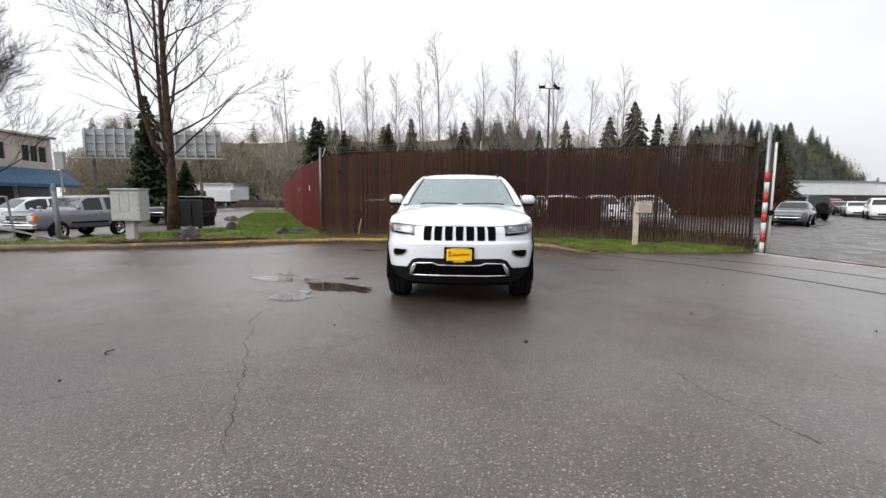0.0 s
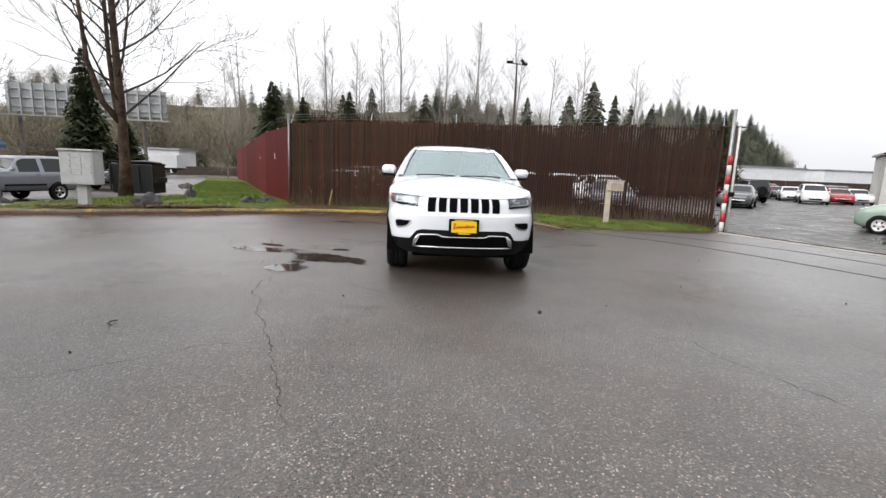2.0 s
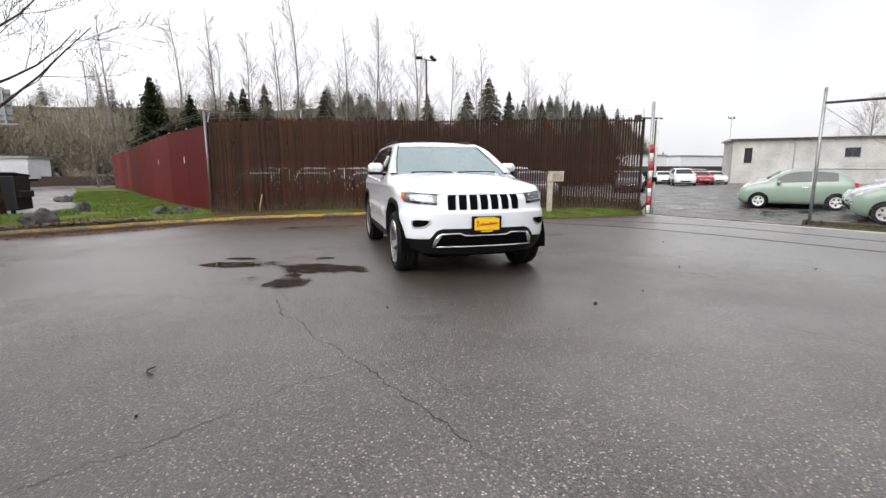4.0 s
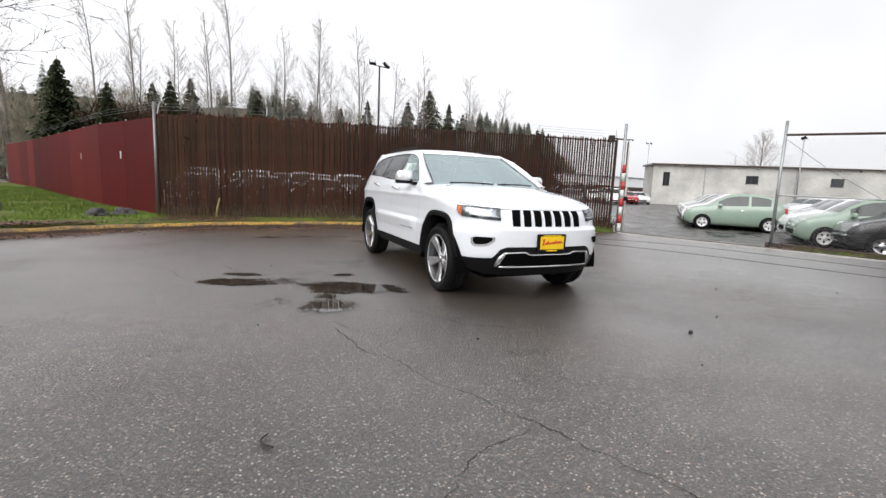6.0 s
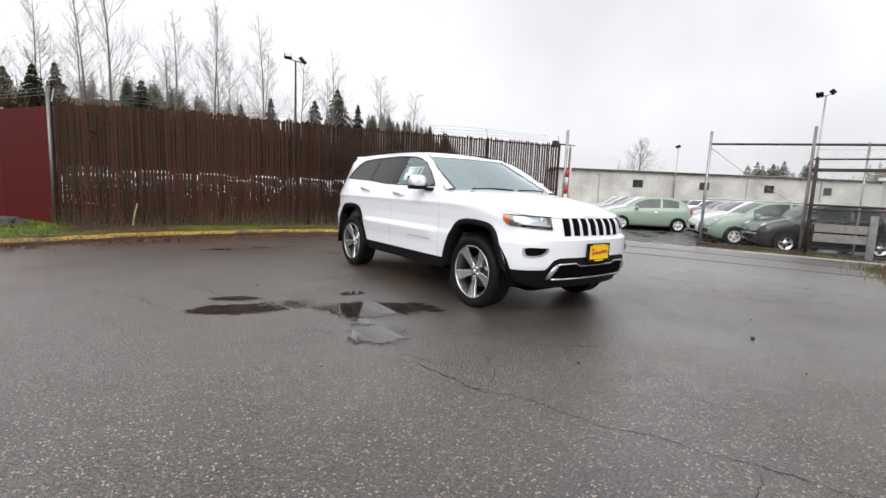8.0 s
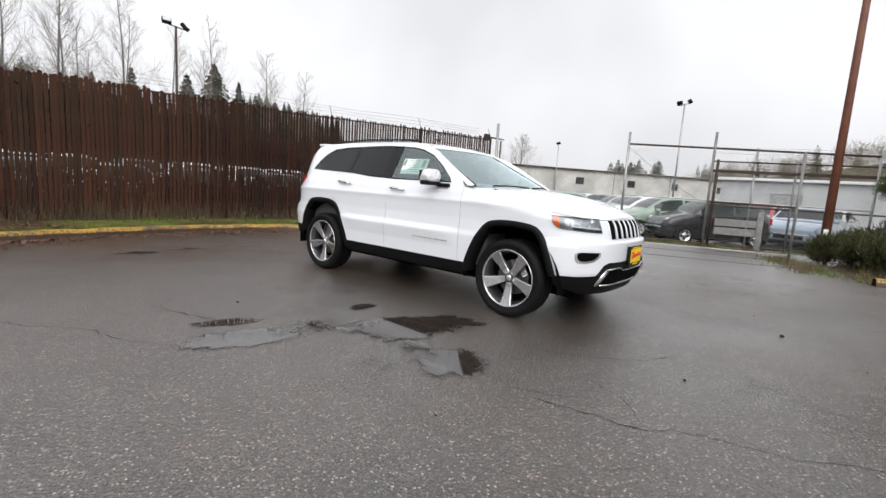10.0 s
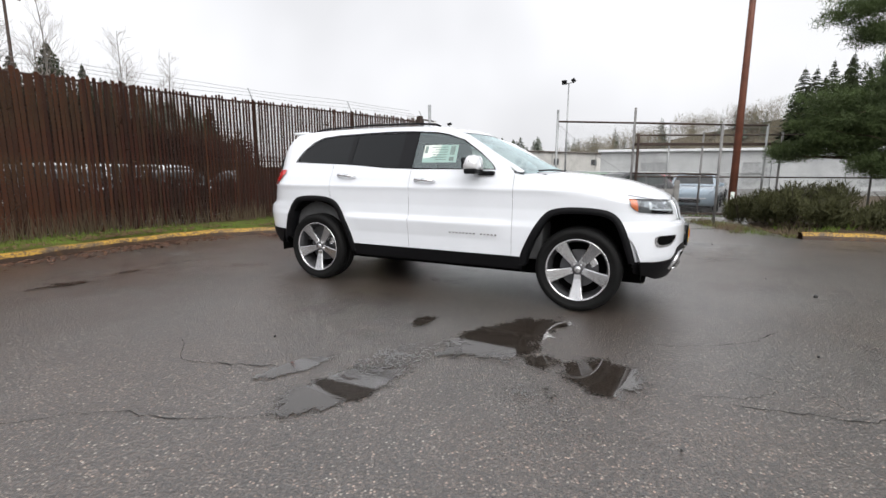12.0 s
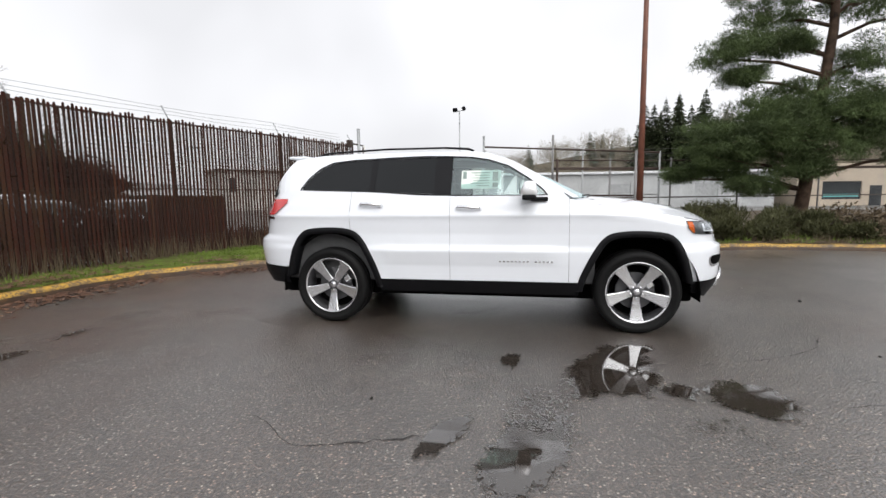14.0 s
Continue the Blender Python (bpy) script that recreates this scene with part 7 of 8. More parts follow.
    part("underbody", boxed(S["fo"] - L + 0.25, S["fo"] - 0.25, -W * 0.82, W * 0.82, S["zl"] - 0.04, S["zl"] + 0.38), M_VOID, top)
    R = S["r"]
    for x in (0, -S["wb"]):
        for s in (1, -1):
            # near-black cap over the uncut body stands for the shaded arch
            a0 = math.asin(max(-0.9, (S["zl"] + 0.01 - R) / (R + 0.028)))
            bm = bmesh.new()
            rim = [(x + (R + 0.028) * math.cos(t), (R + 0.028) * math.sin(t) + R + 0.005) for t in linsp(a0, math.pi - a0, 22)]
            grid_faces(bm, [[(px, s * (W + 0.004), pz) for px, pz in rim], [(px, s * W * 0.90, pz) for px, pz in rim]])
            bm.faces.new([bm.verts.new((px, s * (W + 0.004), pz)) for px, pz in rim])
            part("arch_shade", bm, M_VOID, top)
            mm = Matrix.Translation((x, s * (W - 0.042), R)) @ Matrix.Rotation(0 if s > 0 else math.pi, 4, "Z")
            w = part("wheel", lathe(bmesh.new(), [(R * 0.62, -0.09), (R * 0.9, -0.1), (R, -0.07), (R, 0.07), (R * 0.9, 0.1), (R * 0.64, 0.09), (R * 0.62, 0.06)], 28), M_TYRE, top, "black tyre", True, mm)
            part("rim", lathe(bmesh.new(), [(0.001, 0.075), (R * 0.16, 0.078), (R * 0.2, 0.06), (R * 0.52, 0.05), (R * 0.60, 0.088), (R * 0.645, 0.092)], 24), rims or M_ALLOY, w, "", True)
            # near-black bars laid on the rim stand for its shaded openings
            for k in range(5):
                bm = boxed(-R * 0.075, R * 0.075, 0.062, 0.066, R * 0.26, R * 0.50, m=Matrix.Rotation(radians(72 * k + 36), 4, "Y"))
                part("rim_shade_bar", bm, M_VOID, w)
    zb = interp(0.10, S["belt"])
    for s in (1, -1):
        bm = bmesh.new()
        bmesh.ops.create_uvsphere(bm, u_segments=14, v_segments=8, radius=1.0)
        part("headlamp", bm, M_LENSPALE, top, "", True, Matrix.Translation((S["fo"] - 0.055 * L, s * W * 0.70, zb - 0.085)) @ Matrix.Rotation(s * -0.5, 4, "Z") @ Matrix.Diagonal((0.10, 0.125, 0.085, 1)))
        part("tail_lamp", boxed(S["fo"] - L * 0.992, S["fo"] - L * 0.955, s * W * 0.84 - 0.06, s * W * 0.84 + 0.06, zb - 0.05, zb + 0.16, bevel=0.02), M_REDLENS, top)
        part("door_mirror", boxed(S["fo"] - 0.345 * L - 0.09, S["fo"] - 0.345 * L + 0.05, s * (W + 0.08) - 0.08, s * (W + 0.08) + 0.08, zb + 0.10, zb + 0.23, bevel=0.04), mat, top, "", True)
        part("door_handle", boxed(S["fo"] - 0.60 * L, S["fo"] - 0.60 * L + 0.17, s * W * 0.985 - 0.012, s * W * 0.985 + 0.018, zb - 0.03, zb, bevel=0.008), M_CHROME, top)
    part("grille", boxed(S["fo"] - 0.03, S["fo"] - 0.004 + 0.01, -W * 0.45, W * 0.45, S["zl"] + 0.14, S["zl"] + 0.27, bevel=0.01), M_VOID, top)
    part("bumper_strip", boxed(S["fo"] - 0.05, S["fo"] + 0.02, -W * 0.66, W * 0.66, S["zl"] + 0.28, S["zl"] + 0.33, bevel=0.015), M_CHROME, top)
    return top


M_LENSPALE = plain("lamp_glass", (0.55, 0.57, 0.58), 0.1, coat=1.0, vary=0.1)
_mint = paint("mint_green_paint", (0.235, 0.315, 0.250))
_white = paint("white_paint", (0.75, 0.76, 0.76))
_black = paint("black_paint", (0.012, 0.012, 0.014))
_grey = paint("dark_grey_paint", (0.07, 0.073, 0.078))
_silver = paint("silver_paint", (0.36, 0.37, 0.38))
_red = paint("red_paint", (0.36, 0.02, 0.025))
_blue = paint("pale_blue_paint", (0.36, 0.45, 0.53))
M_WHITERIM = plain("white_rim", (0.65, 0.65, 0.64), 0.4, vary=0.1)


def yard():
    def car(x, y, heading, spec, mat, label, name="parked_car", rims=None, z=YARD_Z):
        return road_car(name, label, spec, mat, pose(x, y, z, 0, 0, heading), rims=rims, glassmat=M_PALEGLASS if spec is HATCH else None)
    # the near mint hatchback shows its flank; the others fan out beside it
    car(14.83, 15.47, 133.0, HATCH, _mint, "mint green small hatchback on the wet yard", "hatchback", M_WHITERIM)
    near = [(13.1, 10.05, _mint), (12.35, 8.35, _black)]
    for x, y, p in near:
        car(x, y, 133, HATCH, p, "mint green small hatchback behind the gate" if p is _mint else "black small hatchback behind the chain-link fence", "hatchback", M_WHITERIM if p is _mint else None)
    rows = [(14.5, 11.2, _white), (16.3, 11.75, _mint), (17.9, 12.9, _mint), (19.2, 14.1, _silver), (16.1, 16.7, _white), (17.4, 17.9, _silver), (18.7, 19.1, _grey), (20.0, 20.3, _white), (21.3, 21.5, _mint), (22.6, 22.7, _white)]
    for x, y, p in rows:
        nm = {id(_white): "white", id(_mint): "mint green", id(_silver): "silver", id(_grey): "dark grey"}[id(p)]
        car(x, y, 133, HATCH, p, nm + " small hatchback in a close row", "hatchback")
    for i in range(7):
        p = (_mint, _white, _silver, _mint, _grey, _white, _silver)[i]
        nm = ("mint green", "white", "silver", "mint green", "dark grey", "white", "silver")[i]
        car(24.4 + i * 1.7, 12.6 + i * 1.9, 158, HATCH, p, nm + " small hatchback in the row behind", "hatchback")
    for i in range(6):
        p, nm = ((_white, "white"), (_silver, "silver"), (_grey, "dark grey"), (_white, "white"), (_mint, "mint green"), (_silver, "silver"))[i]
        car(29.2 + i * 2.0, 9.5 + i * 2.1, 158, SEDAN, p, nm + " saloon further back in the yard", "saloon")
    car(15.6, 5.3, 175, SEDAN, _blue, "pale blue saloon behind the chain-link fence", "saloon")
    car(18.6, 7.3, 170, SEDAN, _red, "red saloon behind the gate", "saloon")
    car(20.5, 5.0, 172, SEDAN, _silver, "silver saloon behind the fence", "saloon")
    # cars to be seen past the striped post
    car(18.3, 29.0, 232, SEDAN, _grey, "dark grey saloon on the wet yard", "saloon")
    jeep = car(25.8, 40.8, 81, BOXY, _black, "boxy black off-roader with a spare wheel", "off_roader")
    part("spare_wheel", lathe(bmesh.new(), [(0.001, 0.10), (0.2, 0.11), (0.33, 0.12), (0.39, 0.06), (0.39, -0.06), (0.3, -0.12)], 24, "y"), M_TYRE, jeep, "black spare wheel cover", True, Matrix.Translation((-3.93, -0.15, 1.0)) @ Matrix.Rotation(radians(90), 4, "Z"))
    car(28.6, 43.0, 240, SEDAN, _silver, "silver saloon in the far row", "saloon")
    car(30.4, 45.4, 240, SEDAN, _grey, "dark saloon in the far row", "saloon")
    car(34.8, 46.4, 240, SEDAN, _white, "white saloon in the far row", "saloon")
    car(32.2, 40.2, 238, VAN, _white, "white people carrier facing the gate", "people_carrier")
    car(36.5, 42.5, 240, SEDAN, _red, "red saloon in the far row", "saloon")
    car(39.2, 43.5, 240, SEDAN, _white, "white saloon in the far row", "saloon")
    rng = random.Random(31)
    for i in range(26):
        p, nm = rng.choice(((_white, "white"), (_silver, "silver"), (_grey, "dark grey"), (_black, "black"), (_white, "white"), (_red, "red")))
        sp = rng.choice((SEDAN, VAN, SEDAN))
        r, c = divmod(i, 13)
        car(21 + c * 2.7, 50 + r * 8 + 0.25 * c, 255 + rng.uniform(-3, 3), sp, p, nm + " car in a distant row", "parked_car")
    # dark cars close behind the slatted fence, white vans past them, seen through its gaps
    for x, p, nm in ((-6.6, _white, "white"), (-4.2, _silver, "silver"), (-1.8, _white, "white"), (0.6, _grey, "dark grey"), (3.0, _black, "black"), (5.2, _grey, "dark grey")):
        car(x + 1.6, 20.4 - 0.42 * max(0, x) + 0.4, 262 - 7 * (x > 2), SEDAN, p, nm + " car parked behind the slatted fence", "parked_car")
    for k in range(7):
        car(-5.5 + 2.6 * k, 28.2, 265, VAN, _white, "white van in the row behind the fence", "people_carrier")
        car(-3.6 + 2.6 * k, 36.2, 265, VAN, _white, "white van in the second row behind the fence", "people_carrier")


yard()


# ---- gate, posts and poles ----
def pole_light(x, y, z, label, heads=2, turn=20, pole=None):
    top = thing("floodlight_pole", label, "lamp post", "yard floodlights", m=pose(x, y, -0.2, 0, 0, turn))
    part("pole", tubed([(0, 0, 0), (0, 0, z)], [0.085, 0.05], 10), pole or M_GALV, top, smooth=True)
    part("cross_arm", tubed([(-0.45, 0, z), (0.45, 0, z)], 0.03, 8), pole or M_GALV, top)
    for s in ((-1, 1) if heads == 2 else (1,)):
        m = Matrix.Translation((s * 0.5, 0, z + 0.14)) @ Matrix.Rotation(s * 0.5, 4, "Z") @ Matrix.Rotation(radians(-40), 4, "X")
        h = part("floodlight", boxed(-0.20, 0.20, -0.10, 0.10, -0.17, 0.17, bevel=0.03), M_BLACKPL, top, "dark floodlight head", m=m)
        part("lamp_glass", boxed(-0.17, 0.17, -0.108, -0.101, -0.14, 0.14), M_LENSPALE, h)


pole_light(4.2, 29.8, 8.3, "tall pole with two floodlights behind the fence", pole=M_RUST)
pole_light(35.6, 15.0, 8.9, "grey steel pole with floodlights in the yard", turn=60)
pole_light(56.2, 36.8, 8.3, "far grey pole with floodlights by the warehouse", turn=45)
pole_light(59.2, 63.0, 9.6, "far grey pole with floodlights over the car rows", turn=10)


def utility_pole():
    top = thing("utility_pole", "tall red-brown wooden utility pole", "pole", m=pose(10.37, 4.27, 0))
    part("shaft", tubed([(0, 0, -0.2), (0.02, 0, 5), (0.03, 0, 11.5)], [0.104, 0.080, 0.050], 14), M_POLE, top, smooth=True)
    part("notice", boxed(-0.120, -0.104, -0.05, 0.05, 0.4, 0.75), M_PAPER, top, "small white notice")


utility_pole()


def gate():
    A, B, E = (9.46, 9.02), (10.2, 6.92), (11.57, 3.49)
    g = thing("sliding_gate", "open chain-link sliding gate on a bottom rail", "gate")
    mid = ((A[0] * 0.45 + E[0] * 0.55), (A[1] * 0.45 + E[1] * 0.55))
    for p, h, r in ((A, 3.12, 0.035), (E, 2.66, 0.03), (mid, 2.75, 0.025)):
        part("gate_post", tubed([(p[0], p[1], -0.15), (p[0], p[1], h)], r, 10), M_GALV, g, smooth=True)
    for z0, z1, r, m in ((2.78, 2.62, 0.028, M_RUST), (1.30, 1.25, 0.02, M_GALV), (0.06, 0.06, 0.03, M_RUST)):
        part("gate_rail", tubed([(A[0], A[1], z0), (E[0], E[1], z1)], r, 8), m, g)
    V, F = chain_link(A, E, 0.06, 2.66, r=0.0013)
    raw("mesh_wire", V, F, M_WIRE, g, "galvanised chain-link")
    part("brace", tubed([(A[0], A[1], 2.7), (9.8, 8.1, 1.9), (10.1, 7.2, 1.3)], 0.006, 5), M_WIRE, g)
    for x, y in ((9.28, 8.98), (9.38, 8.72)):
        part("guide_wheel", lathe(bmesh.new(), [(0.02, -0.03), (0.1, -0.03), (0.1, 0.03), (0.02, 0.03)], 16), M_RUST, g, m=Matrix.Translation((x, y, 0.02)) @ Matrix.Rotation(0.35, 4, "Z"))
    part("bottom_beam", boxed(0, 2.3, -0.05, 0.05, -0.06, 0.04, bevel=0.01), M_RUST, g, m=Matrix.Translation((9.4, 8.95, 0.0)) @ Matrix.Rotation(math.atan2(-2.1, 0.75), 4, "Z"))
    f = thing("yard_fence", "tall chain-link yard fence with rusty rails and barbed wire", "fence", kind="structure")
    pts = [B, (10.95, 5.1), (11.75, 3.1), (12.6, 0.8), (13.5, -2.0), (14.8, -6.0)]
    for i, p in enumerate(pts):
        part("post", tubed([(p[0], p[1], -0.15), (p[0], p[1], 3.15 if i == 0 else 2.45)], 0.036 if i == 0 else 0.028, 10), M_POSTGREY, f, smooth=True)
    part("post", tubed([(10.12, 6.78, -0.1), (10.12, 6.78, 2.4)], 0.04, 10), M_RUST, f, smooth=True)
    part("post", tubed([(8.25, 4.75, -0.1), (8.25, 4.75, 2.42)], 0.030, 10), M_POSTGREY, f, smooth=True)
    part("rail", tubed([(B[0], B[1], 1.25), (8.25, 4.75, 1.22)], 0.02, 8), M_RUST, f)
    for p, q in zip(pts, pts[1:]):
        for z, r, m in ((2.36, 0.02, M_RUST), (1.15, 0.02, M_RUST)):
            part("rail", tubed([(p[0], p[1], z), (q[0], q[1], z)], r, 8), m, f)
        part("top_beam", boxed(0, math.dist(p, q), -0.03, 0.03, 2.06, 2.14, bevel=0.008), M_RUST, f, m=Matrix.Translation((p[0], p[1], 0)) @ Matrix.Rotation(math.atan2(q[1] - p[1], q[0] - p[0]), 4, "Z"))
        for k in range(2):
            part("barbed_wire", tubed([(p[0], p[1], 2.6 + 0.15 * k), ((p[0] + q[0]) / 2, (p[1] + q[1]) / 2, 2.57 + 0.15 * k), (q[0], q[1], 2.6 + 0.15 * k)], 0.004, 4), M_WIRE, f)
        V, F = chain_link(p, q, 0.0, 2.08, r=0.0014)
        raw("mesh_wire", V, F, M_WIRE, f, "galvanised chain-link")
    bd = thing("board_stack", "weathered grey boards wired to the yard fence", "boards", m=pose(10.25, 6.75, 0, 0, 0, math.degrees(math.atan2(-1.82, 0.75))))
    for k in range(2):
        part("board", boxed(0.05, 1.2, -0.075, -0.05, 0.36 + 0.24 * k, 0.56 + 0.24 * k, bevel=0.005), M_GREYBOARD, bd)
    part("board", boxed(1.05, 1.2, -0.10, -0.078, -0.05, 1.05, bevel=0.005), M_GREYBOARD, bd)


M_POSTGREY = plain("weathered_steel_post", (0.20, 0.195, 0.19), 0.55, metal=0.4, vary=0.35, scale=4)
M_GREYBOARD = plain("weathered_grey_board", (0.20, 0.195, 0.185), 0.75, vary=0.3, scale=5)
gate()


def end_posts():
    e = thing("fence_end_post", "tall galvanised end post of the slatted fence", "post", m=pose(7.50, 12.36, 0))
    part("post", tubed([(0, 0, -0.1), (0, 0, 3.22)], 0.045, 12), M_GALV, e, smooth=True)
    part("stub_arm", tubed([(-0.42, 0.12, 2.78), (0.28, -0.05, 2.76)], 0.022, 6), M_RUST, e)
    part("hook", boxed(-0.5, -0.34, 0.02, 0.16, 2.66, 2.86, bevel=0.02), M_RUST, e)
    s = thing("striped_post", "steel post painted in red and white bands", "post", m=pose(7.44, 12.22, 0))
    for k in range(8):
        part("band", tubed([(0, 0, 0.02 + 0.25 * k), (0, 0, 0.02 + 0.25 * (k + 1))], 0.055, 12), M_REDBAND if k % 2 else M_WHITEBAND, s, "red band" if k % 2 else "white band", True)
    part("latch", boxed(0.05, 0.22, -0.03, 0.03, 0.95, 1.08, bevel=0.01), M_BLACKPL, s)
    w = thing("guide_post", "white and rust coloured gate guide post", "post", m=pose(7.60, 12.24, 0))
    part("post", tubed([(0, 0, -0.05), (0, 0, 2.75)], 0.03, 10), M_WHITEBAND, w, smooth=True)
    part("side_bar", tubed([(-0.08, 0, -0.05), (-0.08, 0, 2.7)], 0.022, 8), M_RUST, w, smooth=True)


M_REDBAND = plain("red_band_paint", (0.42, 0.03, 0.03), 0.5, vary=0.2)
M_WHITEBAND = plain("white_band_paint", (0.62, 0.61, 0.58), 0.55, vary=0.2)
end_posts()


def post_box():
    b = thing("post_box", "cream wooden post with a small box before the fence", "mailbox", m=pose(4.42, 12.5, 0.12, 0, 0, -10))
    part("post", boxed(-0.065, 0.065, -0.065, 0.065, -0.05, 1.02, bevel=0.008), M_CREAM, b)
    part("box", boxed(-0.04, 0.36, -0.14, 0.10, 0.86, 1.12, bevel=0.02), M_CREAM, b, "weathered cream box")
    part("lid", boxed(-0.05, 0.37, -0.15, 0.11, 1.12, 1.145, bevel=0.006), M_CREAM, b)
    part("flap", boxed(0.03, 0.30, -0.146, -0.141, 0.90, 1.07), M_CREAMDK, b)


M_CREAM = plain("cream_paint", (0.48, 0.42, 0.34), 0.6, vary=0.22)
M_CREAMDK = plain("stained_cream", (0.33, 0.27, 0.21), 0.6, vary=0.3)
post_box()


# ---- far buildings ----
def warehouse():
    b = thing("warehouse", "long pale grey single-storey warehouse with a flat roof", "building")
    m = Matrix.Translation((43.8, 46.5, 0)) @ Matrix.Rotation(radians(-34), 4, "Z")
    ln, h = 62.0, 4.75
    wins = [(1.2, 2.0, 2.2, 3.9), (10.6, 12.0, 2.75, 3.75), (19.6, 21.0, 2.75, 3.75), (28.4, 29.8, 2.75, 3.75), (36.4, 37.6, 2.75, 3.75), (45, 46.4, 2.75, 3.75), (53, 54.4, 2.75, 3.75)]
    part("wall", wall_open(ln, -0.3, h, wins, 0.25), M_WALLPALE, b, "pale stained wall", m=m)
    part("end_wall", boxed(0, 0.25, 0.26, 5.5, -0.3, h), M_WALLPALE, b, m=m)
    part("roof", boxed(-0.3, ln + 0.3, -0.35, 5.7, h, h + 0.22, bevel=0.02), M_CONCRETE, b, m=m)
    part("roof_edge", boxed(-0.32, ln + 0.32, -0.40, -0.352, h + 0.02, h + 0.16), M_RUST, b, m=m)
    for x in linsp(1.0, ln - 1, 28):
        part("rafter_end", boxed(x, x + 0.12, -0.34, 0.0, h - 0.16, h), M_CONCRETE, b, m=m)
    for x0, x1, z0, z1 in wins:
        w = part("window", boxed(x0, x1, 0.14, 0.17, z0, z1), M_WINDARK, b, "dark window", m=m)
        part("sill", boxed(x0 - 0.1, x1 + 0.1, -0.05, 0.13, z0 - 0.1, z0), M_CONCRETE, w)
        part("mullion", boxed((x0 + x1) / 2 - 0.04, (x0 + x1) / 2 + 0.04, 0.10, 0.14, z0, z1), M_RUST, w)
    for x in linsp(6, ln - 6, 5):
        part("downpipe", tubed([(x, -0.06, 0), (x, -0.06, h)], 0.06, 6), M_GALV, b, m=m)
    c = thing("office_building", "low tan office building with shop windows", "building", m=Matrix.Translation((50.2, -17.6, 0)) @ Matrix.Rotation(radians(-78), 4, "Z"))
    wn = [(2.6, 6.6), (9.3, 13.3), (16, 20)]
    part("wall", wall_open(30.0, -0.3, 3.9, [(x0, x1, 0.5, 2.35) for x0, x1 in wn], 0.3), M_TAN, c)
    part("end_wall", boxed(0, 0.3, 0.31, 12, -0.3, 3.9), M_TAN, c)
    part("roof", boxed(-0.2, 30.2, -0.2, 12.2, 3.9, 4.15, bevel=0.02), M_TAN, c)
    for x0, x1 in wn:
        w = part("window", boxed(x0, x1, 0.15, 0.18, 0.5, 2.35), M_WINDARK, c, "shop window")
        part("window_band", boxed(x0 + 0.2, x1 - 0.2, 0.10, 0.14, 0.75, 1.05), M_TEAL, w)
    part("door", boxed(7.4, 8.6, -0.06, 0.0, -0.2, 1.9, bevel=0.01), M_WINDARK, c)


M_TAN = plain("tan_render", (0.42, 0.35, 0.27), 0.7, vary=0.12, scale=0.6)
M_TEAL = plain("teal_sign", (0.10, 0.36, 0.36), 0.5)
warehouse()


